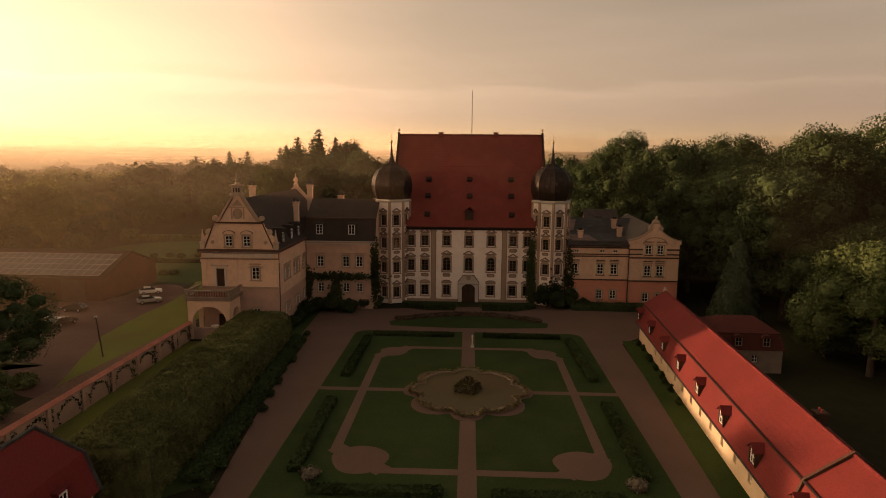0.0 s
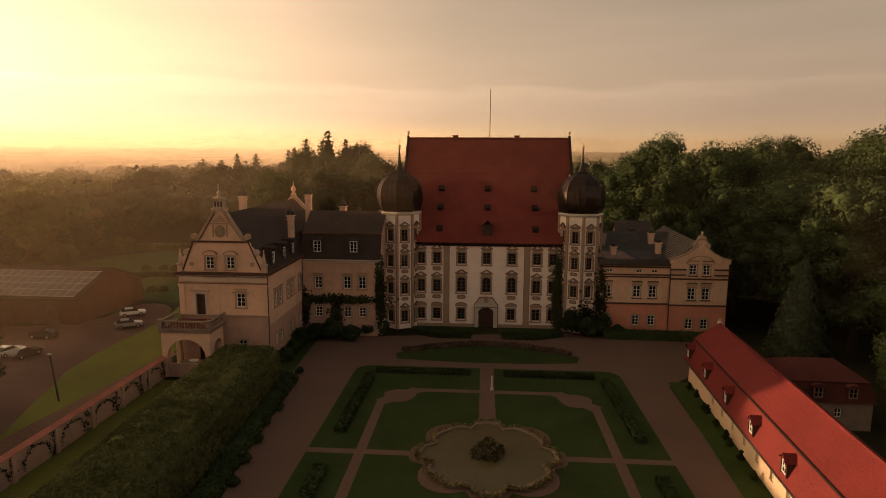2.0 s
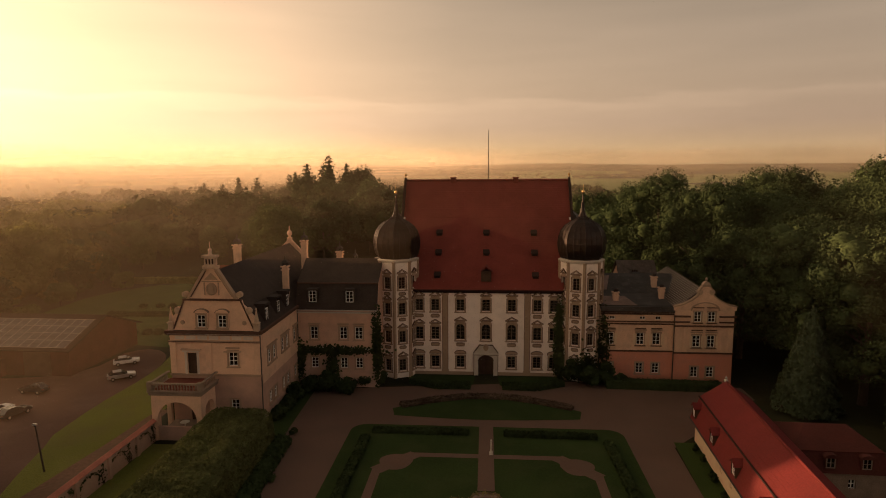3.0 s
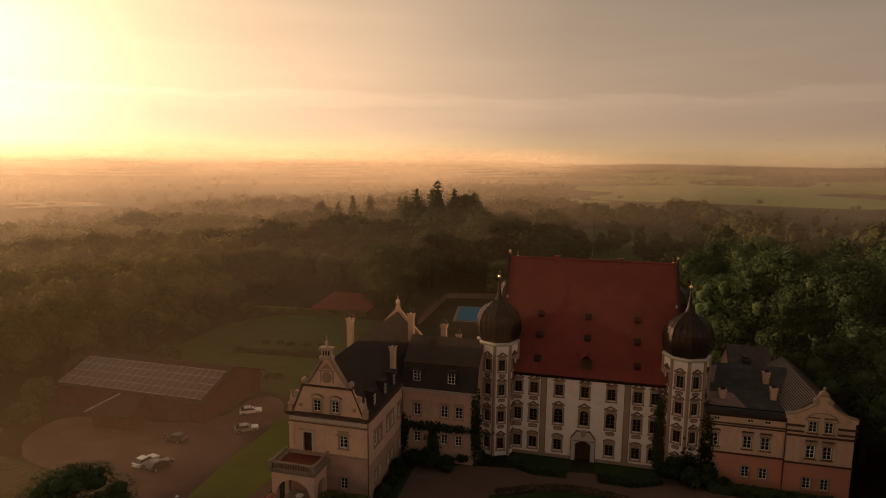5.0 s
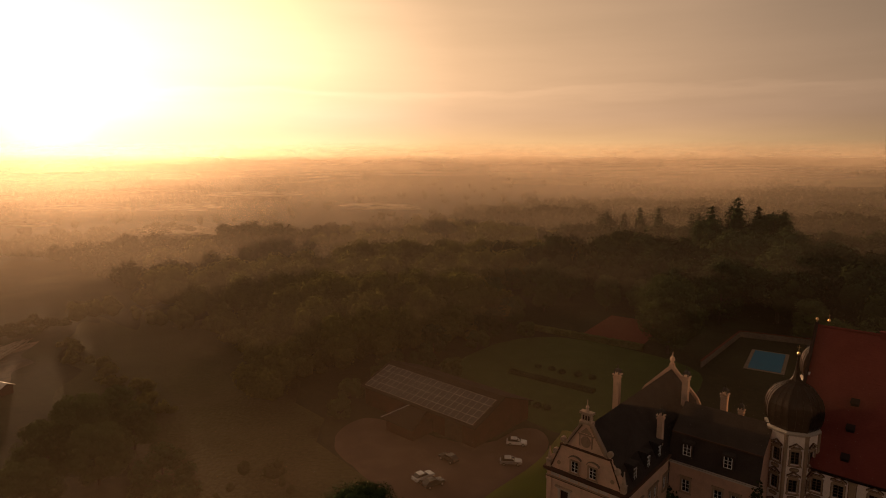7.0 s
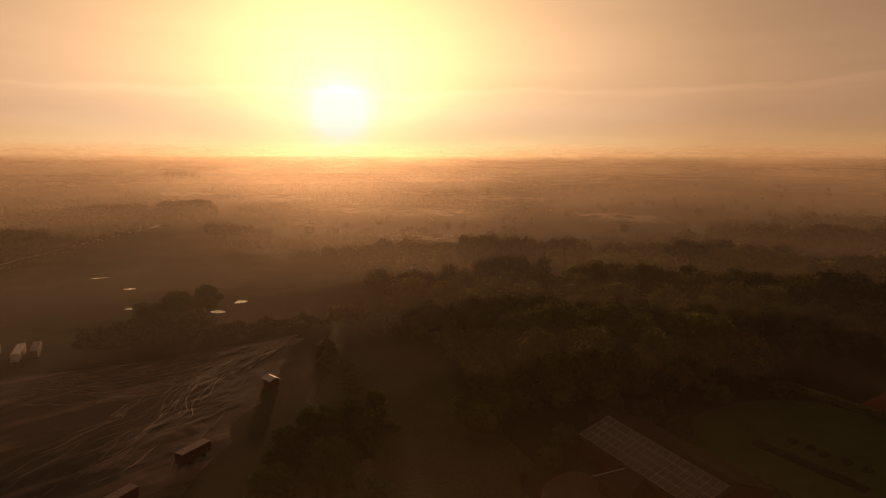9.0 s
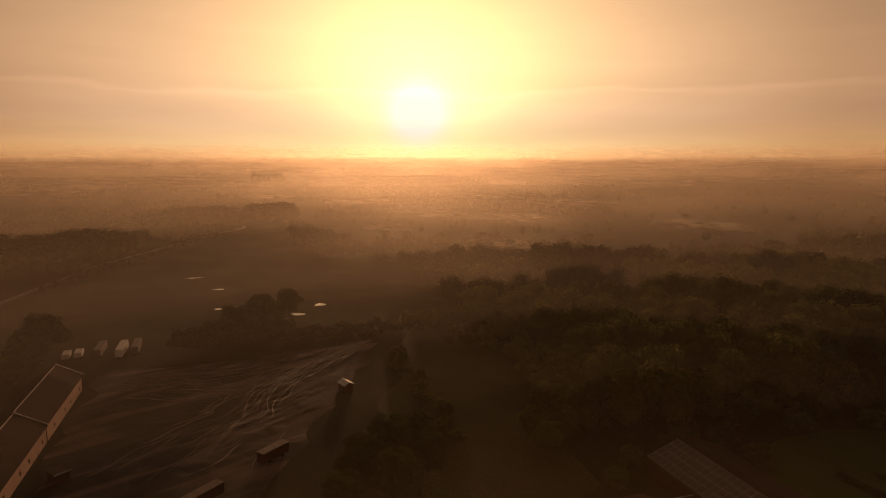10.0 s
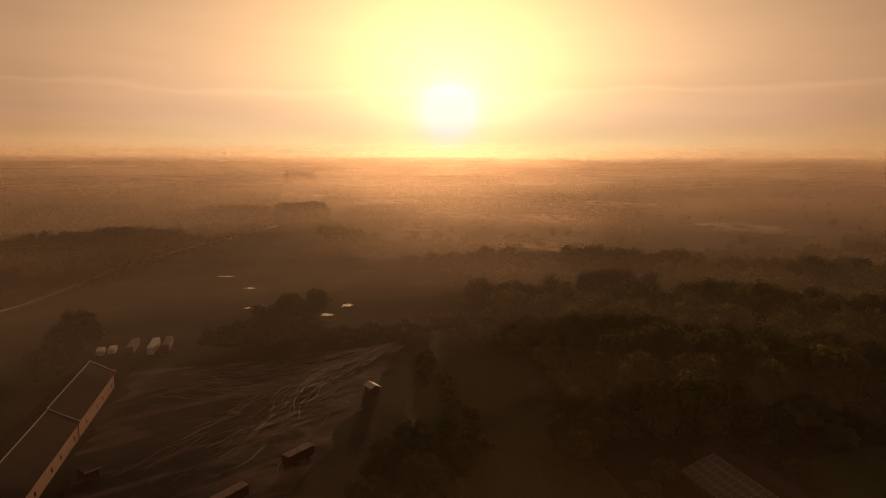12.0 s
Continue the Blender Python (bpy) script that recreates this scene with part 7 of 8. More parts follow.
# ---- farm yard to the west ----
def build_farm_range():
    e = empty("farm_range", -208, -148.3, 0, 0, label="long farm building with brown tiled gable roofs", category="farm building")
    for k, (x0, x1, h) in enumerate(((0.0, 37.6, 0.0), (37.9, 98.0, -0.35))):
        wl = part("wall", boxes((x0 + 0.3, x1 - 0.1, -6.6, -6.2, 0, 5 + h), (x0 + 0.3, x1 - 0.1, 6.4, 6.8, 0, 5 + h)), GREYP, e, "stained plaster wall")
        for q in range(int((x1 - x0) / 9)):
            xx = x0 + 3.5 + q * 9 + 1.6 * math.sin(q * 2.1)
            part("barn_opening", boxes((xx, xx + 0.8, 6.78, 6.86, 1.3, 2.3)), BARNTILE, e)
        part("downpipe", tube(bmesh.new(), (x0 + 0.6, 6.95, 0.1), (x0 + 0.6, 6.95, 4.7 + h), 0.09, 0.09, 6), LEAD, e)
        bm = bmesh.new()
        slab_yz(bm, [(-6.6, 0), (6.8, 0), (6.8, 5 + h), (0, 8.7 + h), (-6.6, 5 + h)], x0, x0 + 0.3)
        part("gable_wall", bm, GREYP, e)
        r = slopes(e, [[(x1, 7.3, 4.8 + h), (x0 - 0.3, 7.3, 4.8 + h), (x0 - 0.3, 0, 9 + h), (x1, 0, 9 + h)],
                       [(x0 - 0.3, -7.1, 4.8 + h), (x1, -7.1, 4.8 + h), (x1, 0, 9 + h), (x0 - 0.3, 0, 9 + h)]], BARNTILE, 0.2, "brown tiled slope")
        part("ridge_cap", tube(bmesh.new(), (x0 - 0.3, 0, 9.05 + h), (x1, 0, 9.05 + h), 0.12, 0.12, 6), RAIL, r, "pale ridge capping")
        bm = bmesh.new()
        slab_yz(bm, [(7.45, 4.8 + h), (7.45, 5.05 + h), (0, 9.35 + h), (0, 9.05 + h)], x0 - 0.4, x0 - 0.1)
        part("verge_board", bm, RAIL, r, "pale verge board")
    return e


build_farm_range()
TRACKS = material("rutted_earth_lot", (0.031, 0.0225, 0.016), 0.85, 0.45, 0.04, 1.1, 1.0, stain=(0.055, 0.037, 0.028), stain_amount=0.6, spec=0.2)


def add_streaks(mat, pale, amount):
    """Long drawn pale streaks that follow the way the wheels go: worn earth, and low sun put into the colour."""
    nt = mat.node_tree
    bsdf = nt.nodes["Principled BSDF"]
    col = bsdf.inputs["Base Color"].links[0].from_socket
    tc = nt.nodes.new("ShaderNodeTexCoord")
    mp = nt.nodes.new("ShaderNodeMapping")
    mp.vector_type = "TEXTURE"
    mp.inputs["Rotation"].default_value = (0, 0, radians(-70)); mp.inputs["Scale"].default_value = (48, 8, 8)
    nt.links.new(tc.outputs["Object"], mp.inputs[0])
    nz = nt.nodes.new("ShaderNodeTexNoise"); nz.inputs["Scale"].default_value = 1.0; nz.inputs["Detail"].default_value = 9; nz.inputs["Distortion"].default_value = 0.6
    nt.links.new(mp.outputs[0], nz.inputs["Vector"])
    mr = nt.nodes.new("ShaderNodeMapRange"); nt.links.new(nz.outputs[0], mr.inputs["Value"])
    for k, v in (("From Min", 0.5), ("From Max", 0.72), ("To Min", 0.0), ("To Max", amount)):
        mr.inputs[k].default_value = v
    mx = nt.nodes.new("ShaderNodeMix"); mx.data_type = "RGBA"
    nt.links.new(mr.outputs[0], mx.inputs["Factor"]); nt.links.new(col, mx.inputs[6]); mx.inputs[7].default_value = (*pale, 1)
    nt.links.new(mx.outputs[2], bsdf.inputs["Base Color"])


add_streaks(TRACKS, (0.19, 0.12, 0.09), 0.9)


def lot_height(x, y):
    """Humps drawn out along the ways that fan out from the far corner."""
    d, a = math.hypot(x + 240, y + 36), math.atan2(y + 36, x + 240)
    a += 0.12 * noise.noise((x * 0.03, y * 0.03, 6.0))
    return 0.40 * noise.noise((d * 0.03, a * 9, 9.0)) + 0.34 * noise.noise((d * 0.075, a * 22, 4.0)) + 0.16 * noise.noise((d * 0.2, a * 40, 1.0)) + 0.10 * noise.noise((x * 0.35, y * 0.35, 3.0))


def build_lot():
    """Bare earth, humped and worn."""
    pts = []
    nx, ny = 190, 130
    corner = [(-222, -138), (-118, -138), (-120, -92), (-228, -40)]
    for j in range(ny + 1):
        for i in range(nx + 1):
            u, v = i / nx, j / ny
            x = (corner[0][0] * (1 - u) + corner[1][0] * u) * (1 - v) + (corner[3][0] * (1 - u) + corner[2][0] * u) * v
            y = (corner[0][1] * (1 - u) + corner[1][1] * u) * (1 - v) + (corner[3][1] * (1 - u) + corner[2][1] * u) * v
            x, y = x + 5 * noise.noise((x * 0.06, y * 0.06, 2.0)), y + 6 * noise.noise((x * 0.07, y * 0.07, 7.0))
            h = lot_height(x, y)
            edge = min(1.0, 6 * min(u, 1 - u, v, 1 - v))
            pts.append((x, y, 0.02 + (0.45 + h) * edge))
    faces = [(j * (nx + 1) + i, j * (nx + 1) + i + 1, (j + 1) * (nx + 1) + i + 1, (j + 1) * (nx + 1) + i) for j in range(ny) for i in range(nx)]
    ob = new("earth_lot", mesh("earth_lot", pts, faces, TRACKS))
    tagged(ob, "dark bare earth lot worn by wheels", "ground", kind="structure")


build_lot()
PALE_EARTH = material("pale_driven_earth", (0.15, 0.098, 0.062), 0.6, 0.5, 0.12, 1.4, 0.8, spec=0.5)


def along(way, u):
    """Point and direction at the share u of a polyline."""
    lengths = [math.dist(p, q) for p, q in zip(way, way[1:])]
    d = u * sum(lengths)
    for (p, q), l in zip(zip(way, way[1:]), lengths):
        if d <= l:
            break
        d -= l
    return p[0] + (q[0] - p[0]) * d / l, p[1] + (q[1] - p[1]) * d / l, (q[0] - p[0]) / l, (q[1] - p[1]) / l


def build_wheel_tracks():
    """Ruts with raised lips: a tight bundle at the lot's far corner that frays out into two braids."""
    r = random.Random(77)
    verts, faces = [], []
    ways = ([(-232, -43), (-203, -72), (-194, -86), (-196, -108), (-206, -134)], [(-230, -46), (-205, -74), (-191, -85), (-170, -95), (-150, -114), (-138, -126)], [(-229, -47), (-218, -74), (-208, -96), (-211, -126)])
    for way, count, spread in zip(ways, (90, 100, 40), (11.0, 17.0, 9.0)):
        for c in range(count):
            begin = 0.42 * r.random() ** 2.2 if c % 2 else r.uniform(0.2, 0.8)
            stop = min(0.98, begin + r.uniform(0.06, 0.30))
            lane, w, sd, n = r.gauss(0, 0.55), r.uniform(0.12, 0.42), r.uniform(0, 50), 22
            first = len(verts)
            for i in range(n + 1):
                u = begin + (stop - begin) * i / n
                x, y, dx, dy = along(way, u)
                off = lane * (1.6 + spread * u) + (1.0 + 5.0 * u) * noise.noise((u * 9, sd, 0)) + 0.5 * noise.noise((u * 26, sd, 3))
                x, y = x - dy * off, y + dx * off
                ww = w * (0.5 + 0.9 * abs(noise.noise((u * 20, sd, 7)))) * min(1.0, 6 * (1 - i / n) + 0.05, 6 * i / n + 0.05)
                z = 0.47 + lot_height(x, y)
                lip = 0.14 * max(0.35, 1 - 1.4 * u)
                for k, up in ((-1.0, -0.06), (-0.45, lip), (0.45, lip * 0.7), (1.0, -0.06)):
                    verts.append((x - dy * ww * k, y + dx * ww * k, z + up))
            for i in range(n):
                for k in range(3):
                    a = first + i * 4 + k
                    faces.append((a, a + 1, a + 5, a + 4))
    ob = new("wheel_tracks", mesh("wheel_tracks", verts, faces, PALE_EARTH))
    tagged(ob, "pale driven wheel tracks across bare earth", "tracks", kind="stuff")


build_wheel_tracks()


GREYM = material("grey_painted_steel", (0.13, 0.11, 0.10), 0.6, 0.2, 0.8, 6, 0.1)


def build_trailer(x, y, turn, L, w, h, mat, label, top=None):
    e = empty("trailer", x, y, 0, turn, label=label, category="trailer", group="parked trailers")
    bm = boxes((-L / 2, L / 2, -w / 2, w / 2, 0.9, h))
    bmesh.ops.bevel(bm, geom=bm.edges[:], offset=0.06, segments=1, affect="EDGES")
    part("box_body", bm, mat, e)
    if top:
        part("roof_sheet", boxes((-L / 2 - 0.04, L / 2 + 0.04, -w / 2 - 0.04, w / 2 + 0.04, h, h + 0.07)), top, e, "pale sheet roof")
    part("chassis", boxes((-L / 2, L / 2, -w / 2 + 0.3, w / 2 - 0.3, 0.65, 0.9), (L / 2, L / 2 + 1.2, -0.1, 0.1, 0.7, 0.8)), IRON, e)
    for sx in (-L / 4, L / 4):
        for sy in (-w / 2 + 0.15, w / 2 - 0.15):
            part("wheel", tube(bmesh.new(), (sx, sy - 0.13, 0.45), (sx, sy + 0.13, 0.45), 0.45, 0.45, 12), TYRE, e)


for x, y, t, L, h, m, label in ((-243.5, -154.2, 6, 6.0, 2.6, TARP, "small pale box trailer parked by the hedge"), (-244.5, -150.4, 4, 6.0, 2.6, TARP, "small pale box trailer parked by the hedge"),
                               (-246, -143.6, 0, 12.5, 3.6, GREYM, "long grey goods trailer parked by the hedge"), (-243.5, -135.9, 0, 13.2, 3.8, TARP, "long goods trailer with pale roof by the hedge"),
                               (-245.5, -131.2, 2, 12.5, 3.6, GREYM, "long grey goods trailer parked by the hedge")):
    build_trailer(x, y, t, L, 2.5, h, m, label)
build_trailer(-142.0, -86.2, 128, 8.0, 2.5, 3.2, BARNWOOD, "long dark goods trailer with pale roof on the lot", PALEMETAL)
build_trailer(-125.6, -102.6, 130, 12.0, 2.5, 3.2, BARNWOOD, "long dark goods trailer with pale roof on the lot", PALEMETAL)


def build_hut():
    e = empty("shed", -181.5, -61.8, 0, 20, label="small pale roofed shed beside the lot", category="shed")
    part("walls", boxes((-2, 2, -1.5, 1.5, 0, 2.3)), BARNWOOD, e)
    bm = bmesh.new()
    for s in (-1, 1):
        q = [(-2.4, s * 1.9, 2.2), (2.4, s * 1.9, 2.2), (2.4, 0, 3.1), (-2.4, 0, 3.1)]
        roof_sheet(bm, q if s < 0 else q[::-1], 0.08)
    part("roof", bm, TARP, e)
    part("door", boxes((-0.4, 0.4, -1.55, -1.5, 0, 1.9)), DARKWOOD, e)


def build_lean_shed():
    e = empty("lean_shed", -147.5, -133.5, 0, 38, label="small dark open shed with pale roof edge", category="shed")
    part("walls", boxes((-2.2, 2.2, 1.3, 1.5, 0, 2.2), (-2.2, -2.0, -1.5, 1.3, 0, 2.4), (2.0, 2.2, -1.5, 1.3, 0, 2.4)), BARNWOOD, e)
    part("roof", roof_sheet(bmesh.new(), [(-2.5, -1.9, 2.7), (2.5, -1.9, 2.7), (2.5, 1.8, 2.2), (-2.5, 1.8, 2.2)], 0.08), BARNTILE, e)
    part("roof_edge", boxes((2.46, 2.56, -1.9, 1.8, 2.35, 2.75)), RAIL, e, "pale edge board")


build_lean_shed()
build_hut()


def blob(cx, cy, rx, ry, turn, seed, n=28, rag=0.0):
    pts = []
    for i in range(n):
        a = 2 * math.pi * i / n
        k = 1 + 0.35 * noise.noise((math.cos(a) * 1.7 + seed, math.sin(a) * 1.7, seed * 0.37)) + rag * noise.noise((math.cos(a) * 6 + seed, math.sin(a) * 6, seed))
        x, y = rx * k * math.cos(a), ry * k * math.sin(a)
        pts.append((cx + x * math.cos(turn) - y * math.sin(turn), cy + x * math.sin(turn) + y * math.cos(turn)))
    return pts


for i, (x, y, rx, ry) in enumerate(((-305, -102, 6, 2.6), (-301, -95, 5, 2.8), (-308, -97, 4, 2.0), (-299, -55.5, 5, 4), (-283, -67.5, 5, 3.5), (-394, -121, 7, 2.6), (-354, -105, 5, 2.2), (-302, -90, 6, 2.5), (-468, -186, 16, 5), (-578, -138, 26, 6), (-688, -85, 30, 7))):
    sheet("puddle", blob(x, y, rx * 0.6, ry * 0.7, 1.3 if rx < 14 else 0.5, i + 0.5, 48, 0.6), 0.10 + 0.004 * i, WATER, label="shallow rain pool shining in the field", category="puddle")
ROADW = material("wet_farm_road", (0.16, 0.13, 0.10), 0.3, 0.2, 0.05, 1.5, 0.1, spec=0.5)
sheet("field_road", strip([(-250, -262), (-300, -232), (-344, -212), (-466, -186), (-578, -138), (-684, -86)], 3.6), 0.06, ROADW, label="wet pale farm road between fields", category="road")


# ---- trees near the castle ----
trnd = random.Random(42)


def plant(kinds, spots, group="park trees"):
    for x, y, s in spots:
        tree(trnd.choice(kinds), x, y, s * trnd.uniform(0.92, 1.08), trnd.uniform(0, 360), trnd.uniform(0.92, 1.08), group)


for x, y, s in ((92, 72, 1.34), (104, 88, 1.42), (114, 70, 1.42), (124, 96, 1.5)):
    tree(OAKS[int(x) % 3], x, y, s, x * 7.0, 1.0, "eastern wood")
# eastern wood: the edge that faces the court, then the ranks behind it
edge = [(47, 12, 0.95), (44, 24, 1.0), (54, 4, 1.0), (56, -10, 0.95), (62, -22, 1.0), (66, -4, 1.1), (70, 12, 1.1), (60, 20, 1.05), (52, 36, 1.05), (64, 34, 1.1), (38, 36, 0.95), (30, 44, 0.95),
        (74, -32, 1.05), (80, -14, 1.15), (84, 6, 1.15), (78, 28, 1.15), (68, 50, 1.1), (54, 54, 1.05), (40, 56, 1.0), (28, 62, 0.95), (86, -46, 1.05), (96, -28, 1.15), (98, -6, 1.2), (96, 18, 1.2), (90, 42, 1.15), (76, 64, 1.15), (60, 72, 1.1), (44, 78, 1.05), (114, -20, 1.1), (112, 8, 1.1), (108, 36, 1.1), (84, 84, 1.1)]
plant(NEAR_OAKS, [(x, y, 1.5 if 60 < x < 93 and y > 5 else 1.22 if x < 78 and y > -16 else 0.84 if y < -16 else 1.17) for x, y, k in edge], "eastern wood")
plant(LIMES, [(53.5, -38, 1.14), (62, -52, 1.1), (66, -34, 0.9), (72, -62, 0.9), (80, -74, 0.8), (52, -30, 0.55), (33, 20, 0.8), (28, 30, 0.75)], "eastern wood")
tree(CONE, 46.4, -13.0, 1.0, 20, 1.0)
tree(SPRUCES[0], 44, 44, 1.1, 0)
tree(SPRUCES[1], 86, -34, 0.92, 80)
tree(SPRUCES[0], 94, -42, 0.9, 50)
# north of the castle
tree(LIMES[0], -65, 84, 1.36, 40, 1.0, "northern park")
plant(OAKS, [(x, y, k * (1.36 if -100 < x < -30 and y > 160 else 1.16)) for x, y, k in [(-64, 132, 0.9), (-48, 146, 0.95), (-80, 140, 0.9), (-36, 160, 0.9), (-20, 150, 0.9), (-96, 150, 0.9), (-70, 170, 1.0), (-54, 182, 1.05), (-88, 190, 1.0), (-12, 138, 0.8), (-14, 172, 0.9), (-110, 170, 0.85), (-120, 200, 0.85), (-104, 214, 0.9), (-40, 196, 0.95), (-66, 205, 1.0)]], "northern park")
plant(LIMES, [(-34, 124, 0.8), (-24, 110, 0.75), (-15, 122, 0.8), (-92, 128, 0.8), (-104, 122, 0.75), (-112, 140, 0.8), (-124, 128, 0.85), (-134, 116, 0.85), (-122, 104, 0.75), (-140, 136, 0.9), (-130, 152, 0.9), (-150, 122, 0.85), (-146, 100, 0.8), (-136, 88, 0.7)], "northern park")
for x, y, s, f in ((-90, 200, 1.5, 0.84), (-80, 204, 1.62, 0.86), (-72, 208, 1.5, 0.84), (-98, 206, 1.3, 0.86), (-62, 212, 1.45, 0.82), (-85, 212, 1.6, 0.84), (-66, 196, 1.2, 0.9), (-104, 214, 1.2, 0.9),
                   (-168, 250, 1.42, 0.72), (-159, 255, 1.46, 0.74), (-150, 258, 1.5, 0.76), (-140, 262, 1.46, 0.78)):
    tree(SPRUCES[int(x) % 2], x, y, s * (1.12 if x > -110 else 1.0), x * 7.0, f, "northern park")
plant([POPLAR], [(12, 273, 0.95), (25, 250, 0.85), (4, 258, 0.6), (52, 230, 1.0), (-16, 226, 0.9), (-34, 222, 1.0), (66, 240, 1.0)], "northern park")
plant(SMALLS, [(12, 274, 1.1), (26, 251, 1.1), (5, 259, 1.2), (-4, 248, 1.3), (36, 262, 1.3), (44, 246, 1.4), (18, 300, 1.3), (-8, 268, 1.4), (40, 292, 1.4), (30, 226, 1.2), (38, 214, 1.3), (-6, 222, 1.2)], "northern park")
plant(OAKS, [(44, 130, 0.95), (60, 138, 1.0), (74, 128, 1.0), (52, 150, 0.95), (88, 146, 1.0), (66, 164, 1.0)], "northern park")
# round the barn and yard
tree(NEAR_OAKS[2], -60.0, -46.0, 0.72, 40, 0.84, "yard trees")
# three oaks added to keep the low sun off the gate pavilion
plant(OAKS, [(-80, -64, 0.6), (-92, -60, 0.6), (-72, -72, 0.55)], "yard trees")
plant(SMALLS, [(-64, -54, 1.0), (-52, -58, 0.9), (-104, -14, 0.8), (-110, -6, 0.9), (-112, 8, 1.0), (-118, 16, 1.1), (-111, 22, 0.9), (-102, 24, 0.9), (-118, 34, 1.2), (-124, 44, 1.2), (-112, 48, 1.1), (-116, 60, 1.1), (-108, 70, 0.9), (-126, 62, 1.3), (-120, 78, 1.1), (-134, 70, 1.3), (-128, 92, 1.2), (-130, 30, 1.2), (-136, 46, 1.3)], "yard trees")
plant(LIMES, [(-130, -60, 0.72), (-122, -68, 0.75), (-115, -62, 0.7), (-124, -52, 0.65), (-112, -74, 0.7), (-136, -50, 0.6)], "yard trees")
plant(SMALLS, [(-275, -80, 1.7), (-282, -72, 1.5), (-268, -88, 1.5), (-262, -96, 1.4), (-290, -84, 1.5)], "field trees")


# ---- woods and fields further off ----
def scatter(seed, x0, x1, y0, y1, count, hmin, hmax, skip=lambda x, y: False, clump=0.012, gate=-0.05):
    r = random.Random(seed)
    out = []
    tries = 0
    while len(out) < count and tries < count * 30:
        tries += 1
        x, y = r.uniform(x0, x1), r.uniform(y0, y1)
        if skip(x, y) or noise.noise((x * clump, y * clump, seed * 1.7)) < gate:
            continue
        h = r.uniform(hmin, hmax)
        out.append((x, y, h, h * r.uniform(0.32, 0.48)))
    return out


def clear_of_things(x, y):
    if (x + 188) ** 2 + (y - 96) ** 2 < 14 ** 2:
        return True
    if -118 < x < -44 and -60 < y < 88:
        return True
    return False


stuff_woods("park_wood", scatter(17, -175, 60, 126, 290, 210, 15, 25, lambda x, y: -60 < x < -24 and y < 132 or x > -14 and y > 150 and x < 56 or y < 150 and x > -8, 0.02, -0.3), FARLEAF2, "dark wood behind the pool and court", 420, 0.42, 16, 8)
def spaced(spots, gap):
    """Keeps the trees whose crowns do not run too far into those kept before."""
    kept = []
    for x, y, h, r in sorted(spots, key=lambda s: -s[3]):
        if all((x - a) ** 2 + (y - b) ** 2 > (gap * (r + q)) ** 2 for a, b, c, q in kept):
            kept.append((x, y, h, r))
    return kept


def pasture_edge(x):
    """Northern limit of the open pasture below the yard."""
    for (ax, ay), (bx, by) in zip(PASTURE, PASTURE[1:]):
        if ax <= x <= bx:
            return ay + (by - ay) * (x - ax) / (bx - ax)
    return -60.0


PASTURE = ((-236.0, -16.0), (-212.0, -10.0), (-185.0, 0.0), (-160.0, -6.0), (-124.0, -26.0), (-96.0, -38.0))
stuff_woods("west_wood", spaced(scatter(1, -300, -124, 4, 230, 900, 11, 20, lambda x, y: clear_of_things(x, y) or (x > -150 and y > 85) or y < pasture_edge(x) + 8, 0.012, -0.25), 0.56), WESTLEAF, "misty broadleaf wood west of the castle", 640, 0.34, 6, 6, None, (0.86, 0.2))
stuff_woods("west_wood_back", scatter(71, -400, -296, 10, 240, 170, 10, 17, lambda x, y: False, 0.012, -0.1), FARLEAF, "misty trees at the back of the western wood", 150, 0.6, 72, 3, HEARTS)
stuff_woods("scrub", spaced(scatter(2, -240, -108, -30, 70, 700, 4, 11, lambda x, y: clear_of_things(x, y) or (x > -124 and y > -20 and y < 30) or y < pasture_edge(x), 0.03, -0.5), 0.5), WESTLEAF, "rough scrub and bushes on the slope", 320, 0.38, 7, 4, None, (0.84, 0.22))
stuff_woods("lot_hedge", [(-136 - 2.9 * i + 2 * math.sin(i * 1.9), -39 - 3 * math.sin(i * 0.7), 1.6 + 1.6 * math.sin(i * 1.3) ** 2, 1.6 + 0.8 * math.sin(i * 2.1) ** 2) for i in range(28)], WESTLEAF, "ragged hedge between the lot and the pasture", 220, 0.45, 73, 4)
PASTURE_GRASS = material("coarse_pasture_grass", (0.056, 0.052, 0.02), 0.95, 0.35, 0.03, 1.2, 0.8, stain=(0.075, 0.062, 0.028), stain_amount=0.7)
PASTURE_GRASS.node_tree.nodes["Bump"].inputs["Distance"].default_value = 0.5
sheet("pasture", blob(-158, -24, 84, 27, -0.2, 4.4, 60, 0.3), 0.05, PASTURE_GRASS, label="open rough pasture below the yard", category="pasture")
stuff_woods("rough_scrub", scatter(31, -132, -68, -84, -32, 34, 2.0, 4.5, lambda x, y: x < -98 or -102 < x < -62 and y > -40 or x > -80 and y > -50, 0.05, -0.2), FARLEAF, "low scrub on the meadow below the yard", 240, 0.6, 18, 4)
stuff_woods("mid_wood", scatter(41, -470, -232, -8, 116, 330, 9, 14, lambda x, y: clear_of_things(x, y) or y < 6 - (x + 236) * 0.02, 0.02, -0.6), FARLEAF, "dark wood below the spruce belt", 110, 0.7, 19, 2, HEARTS)
